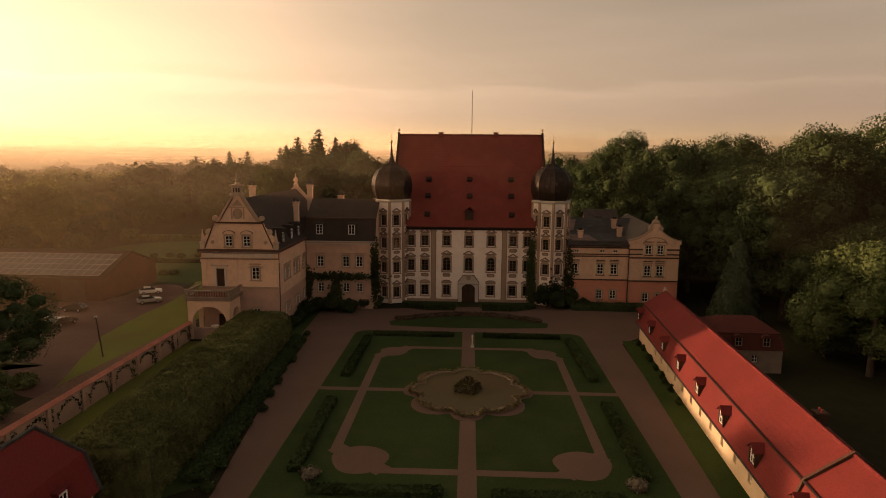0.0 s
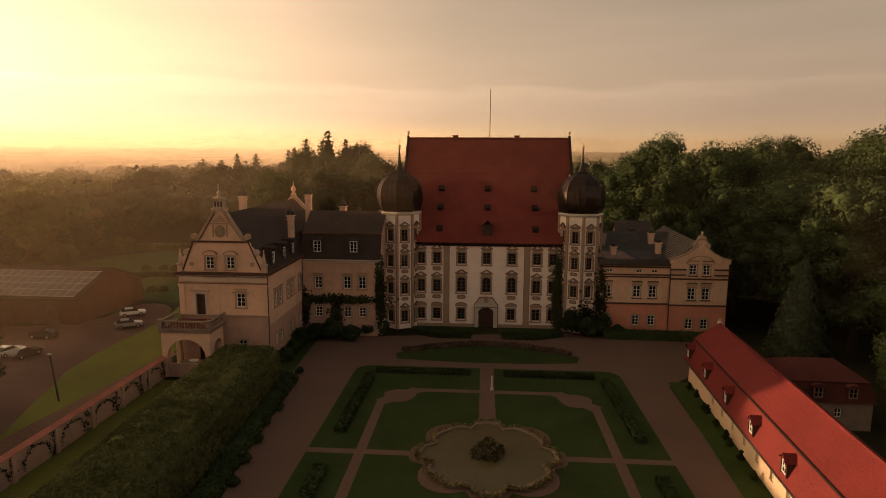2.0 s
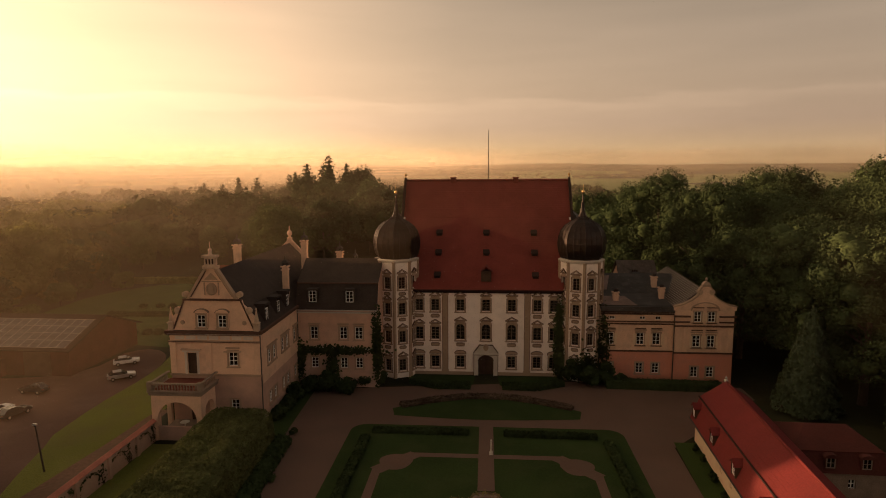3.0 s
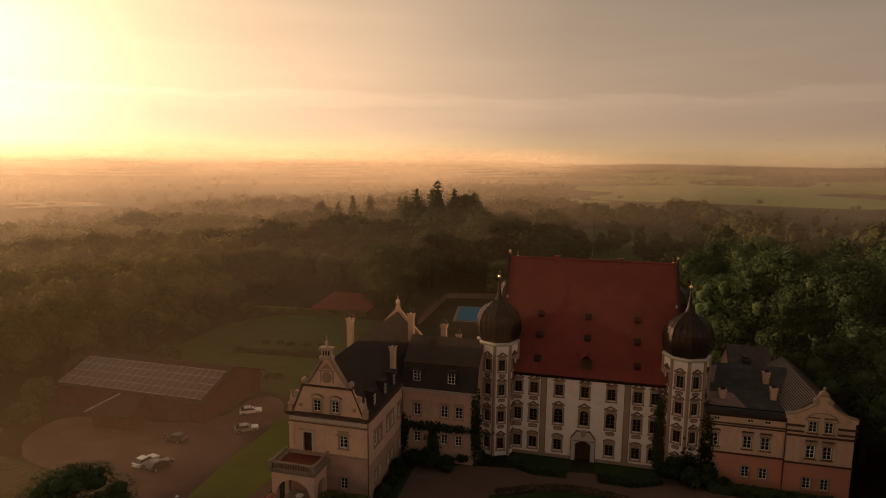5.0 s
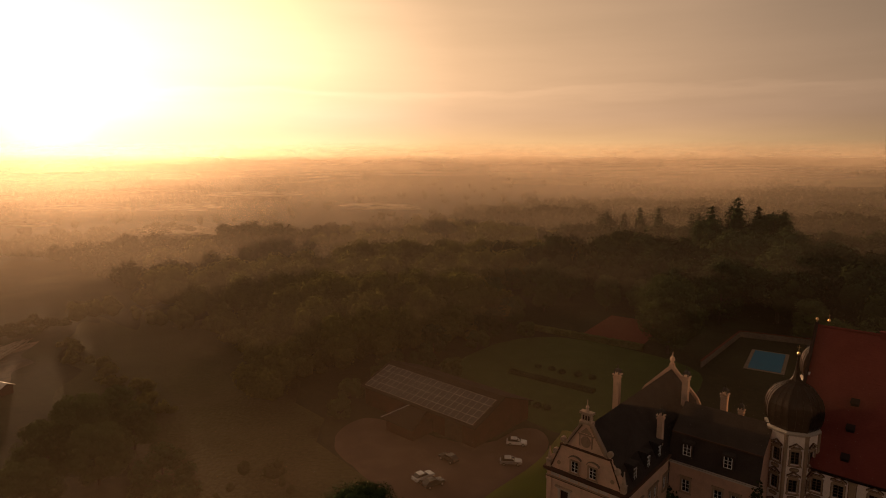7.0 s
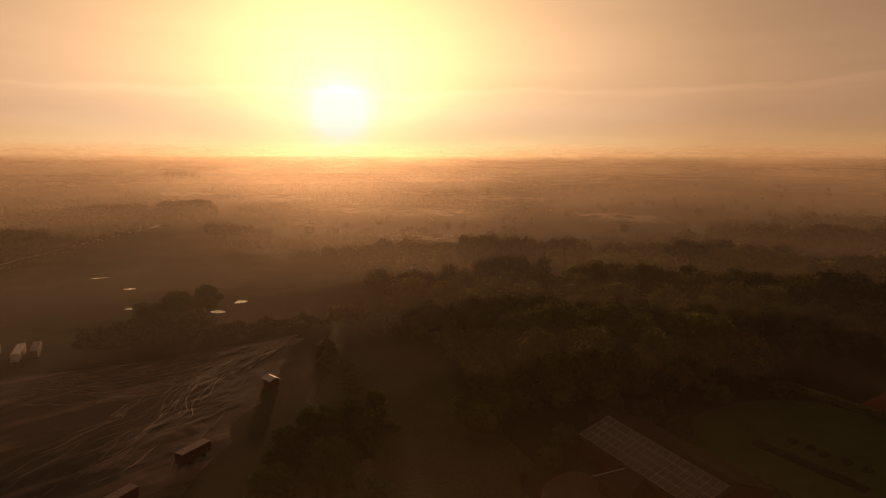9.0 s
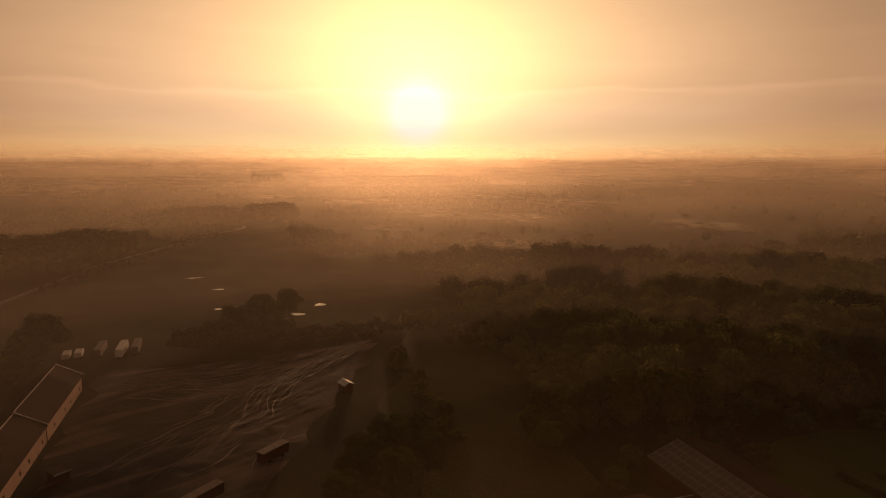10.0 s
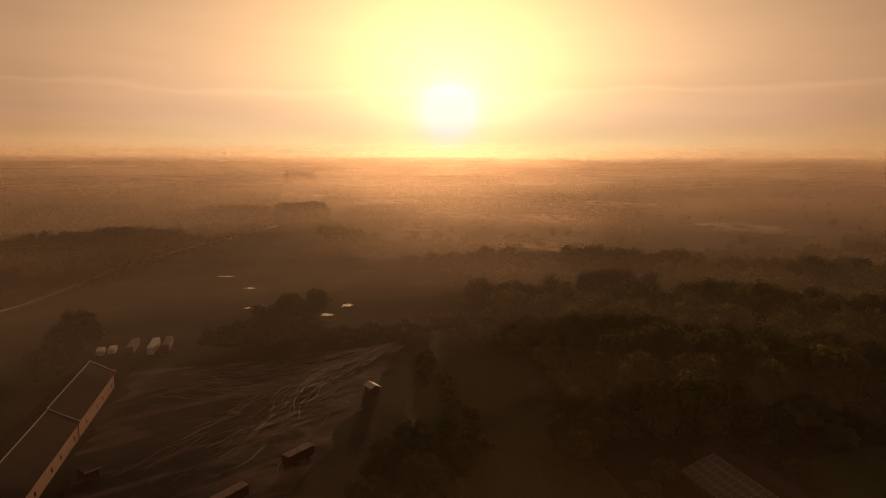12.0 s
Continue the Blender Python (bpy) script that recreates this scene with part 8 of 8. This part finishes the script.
stuff_woods("field_hedge", [(-240 - 3 * math.sin(i), -30 - i * 2.6, (2.2 if i < 17 else 5.5) + 0.8 * math.sin(i * 1.7), 2.6 if i < 17 else 4.0) for i in range(34)] + [(-248 - 4 * math.sin(i * 1.3), -34 - i * 2.8, (2.6 if i < 15 else 7) + 1.0 * math.sin(i * 2.1), 2.8 if i < 15 else 4.6) for i in range(30)] + [(-276 + i * 2.6, -166 - 5 * math.sin(i * 0.8), 9 + 3 * math.sin(i), 5) for i in range(24)], FARLEAF, "overgrown field hedge beyond the lot", 130, 0.6, 8, 3)


def fill(seed, corners, count, hmin, hmax):
    """Trees spread over a plot with the given corners."""
    r = random.Random(seed)
    xs, ys = [c[0] for c in corners], [c[1] for c in corners]
    out = []
    while len(out) < count:
        x, y = r.uniform(min(xs), max(xs)), r.uniform(min(ys), max(ys))
        inside = False
        for (ax, ay), (bx, by) in zip(corners, corners[1:] + corners[:1]):
            if (ay > y) != (by > y) and x < ax + (y - ay) * (bx - ax) / (by - ay):
                inside = not inside
        if inside:
            h = r.uniform(hmin, hmax)
            out.append((x, y, h, h * r.uniform(0.3, 0.45)))
    return out


stuff_woods("avenue_wood", fill(9, [(-340, -262), (-394, -228), (-440, -202), (-610, -148), (-700, -98), (-840, -92), (-800, -146), (-676, -194), (-526, -232), (-470, -275)], 560, 14, 22), FARLEAF, "dark wood along the farm road", 40, 0.8, 9, 2, HEARTS)
stuff_woods("roadside_trees", [(x + 6 * math.sin(k * 3.7), y + 5 + 1.5 * math.sin(k * 2.3), 4 + 2.5 * math.sin(k * 1.9) ** 2, 2.4) for k, (x, y) in enumerate([(-372 - 7.5 * i, -201 + 2.6 * i) for i in range(40)])], FARLEAF, "low trees along the farm road", 40, 0.8, 63, 1, HEARTS)
stuff_woods("road_copse", fill(52, [(-690, -88), (-676, -36), (-760, -30), (-780, -82)], 60, 17, 24) + fill(53, [(-652, -44), (-528, -18), (-440, -8), (-440, -36), (-480, -52)], 90, 10, 16), FARLEAF, "tall copse where the farm road meets the wood", 80, 0.8, 23, 2, HEARTS)
mrow = random.Random(61)
rows = []
for i in range(150):
    a, d = radians(mrow.uniform(148, 174)), mrow.choice((860, 940, 1040, 1120)) + mrow.gauss(0, 12)
    rows.append((2.9 + d * math.cos(a), -91 + d * math.sin(a), mrow.uniform(15, 24), mrow.uniform(2.2, 4.2)))
stuff_woods("misty_tree_row", rows, FARLEAF, "loose rows of slim trees standing in mist", 40, 0.7, 62, 1, HEARTS)
stuff_woods("spruce_block", [(-1340 - 14 * (i % 6), -62 + 3.2 * (i // 3) + 3 * math.sin(i * 2.3), 38 + 4 * math.sin(i * 1.7), 6) for i in range(60)], LEAF_C, "square block of tall spruces in the mist", 50, 0.6, 24, 0, HEARTS)
line = [(-400 + 70 * math.sin(i * 0.05) * 0.2 - 60 * (1 - i / 60), 10 + i * 1.6, 13 + 4 * noise.noise((i * 0.35, 0, 0)), 4.5) for i in range(60)]
stuff_woods("spruce_belt", line + [(-480 + i * 1.7, -30 + i * 1.0, 13 + 3 * math.sin(i * 1.9), 4) for i in range(40)], LEAF_C, "dark belt of spruces before the mist", 110, 0.4, 10)
stuff_woods("field_copse", [(-300 + 11 * math.cos(i * 1.1) * (i % 4) / 2, 80 + 11 * math.sin(i * 1.1) * (i % 4) / 2, 25, 8) for i in range(14)] + [(-238 + 8 * math.cos(i * 1.3) * (i % 3) / 2, 174 + 8 * math.sin(i * 1.3) * (i % 3) / 2, 24, 7) for i in range(9)], FARLEAF2, "dark copse of tall trees at the field edge", 420, 0.42, 11, 8)
stuff_woods("north_wood", scatter(3, -330, 420, 230, 560, 620, 13, 22, lambda x, y: -44 < x < 90 and y < 410 or y > 420 and x > 100, 0.009, -0.02), FARLEAF, "broad misty woodland north of the park", 90, 0.8, 12, 2, HEARTS)
stuff_woods("east_wood", scatter(4, 130, 420, -160, 260, 420, 16, 26, lambda x, y: False, 0.01, -0.5), FARLEAF, "tall dense wood behind the park", 110, 0.75, 13, 2, HEARTS)


PLOTS = ((18, 300, 62, 95), (340, 1130, 390, 320), (820, 1500, 330, 330), (-120, 1550, 260, 170), (560, 760, 190, 130), (-700, 1250, 220, 150), (-60, 760, 120, 60), (240, 2000, 500, 200))


def far_forest(seed, r0, r1, a0, a1, count, gate):
    """Woodland in uneven patches with clearings between them, thinning out with distance."""
    r = random.Random(seed)
    out = []
    while len(out) < count:
        a, d = radians(r.uniform(a0, a1)), r0 * (r1 / r0) ** r.random()
        x, y = d * math.cos(a), -95 + d * math.sin(a)
        if -420 < x < 60 and y < 250 and d < 560 or -700 < x < -230 and -0.4 * (x + 900) < y < -30:
            continue
        if any(((x - px) / rx) ** 2 + ((y - py) / ry) ** 2 < 0.95 for px, py, rx, ry in PLOTS):
            continue
        patch = noise.noise((x * 0.0024, y * 0.0024, seed)) + 0.5 * noise.noise((x * 0.007, y * 0.007, seed + 7.0))
        if patch < gate and r.random() > 0.03:
            continue
        if x > -60 and y > 520 and r.random() < 0.5:
            continue
        h = 10 + 7 * r.random() ** 1.5 + 6 * noise.noise((x * 0.012, y * 0.012, seed + 3.0))
        if x > -60 and y > 520:
            h = min(h, 9.0)
        out.append((x, y, max(5.0, h), (2.8 + 2.6 * r.random()) * (1 + d / 2600)))
    return out


stuff_woods("far_woods", far_forest(21, 430, 1250, 56, 214, 5200, 0.12), FARLEAF, "patches of woodland in evening mist", 16, 0.85, 14, 0, HEARTS)
stuff_woods("farther_woods", far_forest(22, 1150, 3300, 56, 214, 4200, 0.15), FARLEAF, "distant patches of woodland in mist", 8, 1.1, 15, 0, HEARTS)


# ---- open fields in the distance ----
FIELD = material("pale_green_crop", (0.16, 0.21, 0.075), 0.95, 0.2, 0.004, 0.5, 1.0)
FIELD2 = material("stubble_field", (0.20, 0.17, 0.08), 0.95, 0.2, 0.004, 0.5, 1.0)
for crop in (FIELD, FIELD2):      # upright blades catch the low sun
    crop.node_tree.nodes["Bump"].inputs["Distance"].default_value = 2.5
for k, (x, y, rx, ry) in enumerate(PLOTS):
    ob = sheet("field", blob(x, y, rx, ry, 0.2 * k, k + 3.3, 36), 0.15 + 0.03 * k, STRIPGRASS if k == 0 else FIELD2 if k in (3, 5) else FIELD, label="open pale green field beyond the woods", category="field")
    for v in ob.data.vertices:
        v.co.z += terrain(v.co.x, v.co.y) * 1.03


# ---- veils of ground mist, distance haze and glare ----
def mist_material(name, low, rise, gate=None, tint=None, onward=None):
    m = bpy.data.materials.new(name)
    m.use_nodes = True
    nt = m.node_tree
    nt.nodes.clear()
    L = nt.links.new
    out = nt.nodes.new("ShaderNodeOutputMaterial")
    tr = nt.nodes.new("ShaderNodeBsdfTransparent")
    # droplets scatter alike to all sides: the veil takes the sun's light in full, however it stands to it
    df = nt.nodes.new("ShaderNodeBsdfDiffuse"); df.inputs["Color"].default_value = tint or MIST_TINT
    to_sun = nt.nodes.new("ShaderNodeCombineXYZ")
    for k, v in zip("XYZ", SUN_DIR):
        to_sun.inputs[k].default_value = v
    L(to_sun.outputs[0], df.inputs["Normal"])
    tl = nt.nodes.new("ShaderNodeBsdfTranslucent"); tl.inputs["Color"].default_value = tint or MIST_TINT
    from_sun = nt.nodes.new("ShaderNodeCombineXYZ")
    for k, v in zip("XYZ", SUN_DIR):
        from_sun.inputs[k].default_value = -v
    L(from_sun.outputs[0], tl.inputs["Normal"])
    even = nt.nodes.new("ShaderNodeMixShader"); even.inputs[0].default_value = 0.5
    L(df.outputs[0], even.inputs[1]); L(tl.outputs[0], even.inputs[2])
    # and more of it onwards, away from the sun
    on = nt.nodes.new("ShaderNodeBsdfTranslucent"); on.inputs["Color"].default_value = onward or MIST_ON
    fw = nt.nodes.new("ShaderNodeBsdfRefraction"); fw.inputs["Roughness"].default_value = 0.95; fw.inputs["IOR"].default_value = 1.33
    fw.inputs["Color"].default_value = onward or MIST_ON
    ahead = nt.nodes.new("ShaderNodeMixShader"); ahead.inputs[0].default_value = 0.45
    L(on.outputs[0], ahead.inputs[1]); L(fw.outputs[0], ahead.inputs[2])
    mixd = nt.nodes.new("ShaderNodeMixShader"); mixd.inputs[0].default_value = 0.55
    L(even.outputs[0], mixd.inputs[1]); L(ahead.outputs[0], mixd.inputs[2])
    geo = nt.nodes.new("ShaderNodeNewGeometry")
    sep = nt.nodes.new("ShaderNodeSeparateXYZ"); L(geo.outputs["Position"], sep.inputs[0])
    fall = nt.nodes.new("ShaderNodeMapRange"); fall.interpolation_type = "SMOOTHSTEP"
    L(sep.outputs["Z"], fall.inputs["Value"])
    for k, v in (("From Min", 0.0), ("To Min", low), ("To Max", 0.0)):
        fall.inputs[k].default_value = v
    mp = nt.nodes.new("ShaderNodeMapping"); mp.inputs["Scale"].default_value = (0.0036, 0.0036, 0.012)
    L(geo.outputs["Position"], mp.inputs[0])
    nz = nt.nodes.new("ShaderNodeTexNoise"); nz.inputs["Scale"].default_value = 1.0; nz.inputs["Detail"].default_value = 2
    L(mp.outputs[0], nz.inputs["Vector"])
    nr = nt.nodes.new("ShaderNodeMapRange"); L(nz.outputs[0], nr.inputs["Value"])
    for k, v in (("From Min", 0.35), ("From Max", 0.68), ("To Min", 0.6), ("To Max", 1.45)):
        nr.inputs[k].default_value = v
    ln = nt.nodes.new("ShaderNodeVectorMath"); ln.operation = "LENGTH"; L(geo.outputs["Position"], ln.inputs[0])
    top = nt.nodes.new("ShaderNodeMath"); top.operation = "MULTIPLY_ADD"; L(ln.outputs["Value"], top.inputs[0])
    top.inputs[1].default_value, top.inputs[2].default_value = 0.030, 62.0
    L(top.outputs[0], fall.inputs["From Max"])
    foot = nt.nodes.new("ShaderNodeMath"); foot.operation = "MULTIPLY"; L(ln.outputs["Value"], foot.inputs[0]); foot.inputs[1].default_value = 0.007
    L(foot.outputs[0], fall.inputs["From Min"])
    # opacity grows with distance, so the veils imitate haze of the air between
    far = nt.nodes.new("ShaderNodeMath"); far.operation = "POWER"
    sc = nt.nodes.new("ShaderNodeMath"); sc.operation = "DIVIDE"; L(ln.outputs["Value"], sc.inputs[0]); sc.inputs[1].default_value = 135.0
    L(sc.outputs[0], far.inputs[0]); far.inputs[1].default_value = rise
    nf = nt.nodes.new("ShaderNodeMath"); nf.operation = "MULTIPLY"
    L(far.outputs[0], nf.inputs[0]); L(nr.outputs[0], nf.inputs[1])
    ml = nt.nodes.new("ShaderNodeMath"); ml.operation = "MULTIPLY"; ml.use_clamp = True
    L(fall.outputs[0], ml.inputs[0]); L(nf.outputs[0], ml.inputs[1])
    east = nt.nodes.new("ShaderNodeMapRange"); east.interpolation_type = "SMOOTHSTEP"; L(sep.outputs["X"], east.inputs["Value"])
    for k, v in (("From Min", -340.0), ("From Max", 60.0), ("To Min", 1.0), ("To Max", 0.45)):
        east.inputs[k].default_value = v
    lift = nt.nodes.new("ShaderNodeMapRange"); lift.interpolation_type = "SMOOTHSTEP";     # thins out where it touches the rising land
    land = nt.nodes.new("ShaderNodeMath"); land.operation = "MULTIPLY_ADD"; L(ln.outputs["Value"], land.inputs[0])
    land.inputs[1].default_value, land.inputs[2].default_value = 0.018, -16.2
    flat = nt.nodes.new("ShaderNodeMath"); flat.operation = "MAXIMUM"; L(land.outputs[0], flat.inputs[0]); flat.inputs[1].default_value = 0.0
    over = nt.nodes.new("ShaderNodeMath"); over.operation = "SUBTRACT"; L(sep.outputs["Z"], over.inputs[0]); L(flat.outputs[0], over.inputs[1])
    L(over.outputs[0], lift.inputs["Value"])
    reach = nt.nodes.new("ShaderNodeMath"); reach.operation = "MULTIPLY_ADD"; L(ln.outputs["Value"], reach.inputs[0])
    reach.inputs[1].default_value, reach.inputs[2].default_value = 0.02, 14.0
    L(reach.outputs[0], lift.inputs["From Max"])
    for k, v in (("From Min", -4.0), ("To Min", 0.0), ("To Max", 1.12)):
        lift.inputs[k].default_value = v
    lm = nt.nodes.new("ShaderNodeMath"); lm.operation = "MULTIPLY"; lm.use_clamp = True; L(ml.outputs[0], lm.inputs[0]); L(lift.outputs[0], lm.inputs[1])
    em = nt.nodes.new("ShaderNodeMath"); em.operation = "MULTIPLY"; L(lm.outputs[0], em.inputs[0]); L(east.outputs[0], em.inputs[1])
    cap = nt.nodes.new("ShaderNodeMath"); cap.operation = "MINIMUM"; L(em.outputs[0], cap.inputs[0]); cap.inputs[1].default_value = 0.8
    dens = cap.outputs[0]
    if gate:
        g = nt.nodes.new("ShaderNodeMapRange"); g.interpolation_type = "SMOOTHSTEP"; L(sep.outputs["X"], g.inputs["Value"])
        for k, v in (("From Min", gate[0]), ("From Max", gate[1]), ("To Min", 0.40), ("To Max", 1.0)):
            g.inputs[k].default_value = v
        gm = nt.nodes.new("ShaderNodeMath"); gm.operation = "MULTIPLY"; L(dens, gm.inputs[0]); L(g.outputs[0], gm.inputs[1])
        dens = gm.outputs[0]
    mx = nt.nodes.new("ShaderNodeMixShader")
    L(dens, mx.inputs[0]); L(tr.outputs[0], mx.inputs[1]); L(mixd.outputs[0], mx.inputs[2])
    L(mx.outputs[0], out.inputs["Surface"])
    return m


MIST_TINT = (0.60, 0.46, 0.35, 1)
MIST_ON = (0.98, 0.82, 0.63, 1)
MIST = mist_material("thin_mist_haze", 0.050, 0.92)
# innermost veil is added to imitate sun glare over the west, not mist
GLARE_VEIL = mist_material("western_glare_veil", 0.105, 0.0, (-24.0, -62.0), (0.64, 0.43, 0.27, 1), (0.98, 0.74, 0.46, 1))
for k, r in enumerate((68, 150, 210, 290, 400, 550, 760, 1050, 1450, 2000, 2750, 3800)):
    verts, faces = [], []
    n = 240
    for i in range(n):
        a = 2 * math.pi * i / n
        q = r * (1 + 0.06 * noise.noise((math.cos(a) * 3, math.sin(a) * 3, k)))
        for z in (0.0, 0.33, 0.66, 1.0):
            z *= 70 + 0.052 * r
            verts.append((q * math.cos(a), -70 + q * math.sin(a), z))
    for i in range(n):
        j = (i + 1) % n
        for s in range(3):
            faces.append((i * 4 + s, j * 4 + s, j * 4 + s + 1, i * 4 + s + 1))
    ob = new("mist_haze_veil", mesh("mist_haze_veil", verts, faces, MIST if k else GLARE_VEIL))
    tagged(ob, "thin veil imitating ground mist, distance haze and glare", "mist", kind="stuff")


def bank_material(name, strength, local=False):
    """Sheets that imitate mist and distance haze over the low land: opacity grows with distance from the park, torn
    into patches.
    """
    m = bpy.data.materials.new(name)
    m.use_nodes = True
    nt = m.node_tree
    nt.nodes.clear()
    L = nt.links.new

    def node(kind, **inputs):
        n = nt.nodes.new("ShaderNode" + kind)
        for k, v in inputs.items():
            n.inputs[k.replace("_", " ")].default_value = v
        return n

    def times(p, q):
        n = node("Math"); n.operation = "MULTIPLY"
        L(p, n.inputs[0]); L(q, n.inputs[1])
        return n.outputs[0]

    def span(value, lo, hi, to_lo, to_hi):
        n = node("MapRange", From_Min=lo, From_Max=hi, To_Min=to_lo, To_Max=to_hi)
        n.interpolation_type = "SMOOTHSTEP"
        L(value, n.inputs["Value"])
        return n.outputs[0]

    out = node("OutputMaterial")
    to_sun = node("CombineXYZ", X=SUN_DIR.x, Y=SUN_DIR.y, Z=SUN_DIR.z)
    df = node("BsdfDiffuse", Color=BANK_TINT)
    L(to_sun.outputs[0], df.inputs["Normal"])
    geo = node("NewGeometry")
    sep = node("SeparateXYZ"); L(geo.outputs["Position"], sep.inputs[0])
    flat = node("CombineXYZ"); L(sep.outputs["X"], flat.inputs["X"]); L(sep.outputs["Y"], flat.inputs["Y"])
    ln = node("VectorMath"); ln.operation = "LENGTH"; L(flat.outputs[0], ln.inputs[0])
    # this ramp puts the far air's haze into the sheets
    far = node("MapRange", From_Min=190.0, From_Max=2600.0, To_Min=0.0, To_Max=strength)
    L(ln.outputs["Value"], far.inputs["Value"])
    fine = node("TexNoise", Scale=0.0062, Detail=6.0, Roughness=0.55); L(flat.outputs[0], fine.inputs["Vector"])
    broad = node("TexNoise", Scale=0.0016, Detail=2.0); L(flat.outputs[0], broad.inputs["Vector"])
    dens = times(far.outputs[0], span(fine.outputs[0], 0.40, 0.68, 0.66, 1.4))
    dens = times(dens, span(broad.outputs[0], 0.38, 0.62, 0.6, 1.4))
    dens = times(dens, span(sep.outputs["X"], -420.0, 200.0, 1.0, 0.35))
    if local:       # a single drift that thins out towards its rim
        tc = node("TexCoord")
        mid = node("VectorMath"); mid.operation = "SUBTRACT"; mid.inputs[1].default_value = (0.5, 0.5, 0.5); L(tc.outputs["Generated"], mid.inputs[0])
        off = node("SeparateXYZ"); L(mid.outputs[0], off.inputs[0])
        plan = node("CombineXYZ"); L(off.outputs["X"], plan.inputs["X"]); L(off.outputs["Y"], plan.inputs["Y"])
        away = node("VectorMath"); away.operation = "LENGTH"; L(plan.outputs[0], away.inputs[0])
        wisp = node("TexNoise", Scale=0.035, Detail=5.0, Roughness=0.6); L(flat.outputs[0], wisp.inputs["Vector"])
        dens = times(span(away.outputs["Value"], 0.08, 0.5, strength, 0.0), span(wisp.outputs[0], 0.36, 0.62, 0.15, 1.2))
    cap = node("Math"); cap.operation = "MINIMUM"; L(dens, cap.inputs[0]); cap.inputs[1].default_value = 0.75
    mx = node("MixShader")
    L(cap.outputs[0], mx.inputs[0]); L(node("BsdfTransparent").outputs[0], mx.inputs[1]); L(df.outputs[0], mx.inputs[2])
    L(mx.outputs[0], out.inputs["Surface"])
    return m


def level(x, y):
    """Mean height of the land, without its small rises."""
    return max(0.0, math.hypot(x, y) - 900) * 0.018


BANK_TINT = (0.95, 0.80, 0.62, 1)
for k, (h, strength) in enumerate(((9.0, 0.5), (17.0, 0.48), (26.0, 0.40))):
    bank = bank_material("low_haze_bank", strength)
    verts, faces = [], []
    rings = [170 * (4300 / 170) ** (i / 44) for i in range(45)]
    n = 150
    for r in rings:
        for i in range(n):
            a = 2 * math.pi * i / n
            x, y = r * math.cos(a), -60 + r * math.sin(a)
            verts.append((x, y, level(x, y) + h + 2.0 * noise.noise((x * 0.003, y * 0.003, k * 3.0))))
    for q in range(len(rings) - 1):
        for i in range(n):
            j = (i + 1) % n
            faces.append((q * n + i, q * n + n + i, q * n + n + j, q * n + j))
    tagged(new("mist_haze_sheet", mesh("mist_haze_sheet", verts, faces, bank)), "low sheet imitating torn mist and distance haze", "mist", kind="stuff")
DRIFT = bank_material("sunlit_mist_drift", 0.85, True)
for x, y, rx, ry, z in ((-512, 30, 66, 30, 14), (-395, 84, 48, 36, 13), (-1262, 30, 170, 50, 30), (-640, 105, 95, 60, 15), (-830, 60, 130, 70, 17), (-560, 170, 70, 60, 15), (-880, 260, 130, 110, 17), (-700, 330, 110, 90, 16), (-960, -40, 120, 60, 18), (-430, 300, 80, 60, 15), (-376, 110, 40, 26, 12), (-1440, 283, 130, 60, 34)):
    verts = [(x + rx * a / 6, y + ry * b / 6, z) for b in range(-6, 7) for a in range(-6, 7)]
    faces = [(j * 13 + i, j * 13 + i + 1, j * 13 + i + 14, j * 13 + i + 13) for j in range(12) for i in range(12)]
    tagged(new("mist_drift", mesh("mist_drift", verts, faces, DRIFT)), "bright drift of mist between the woods", "mist", kind="stuff")
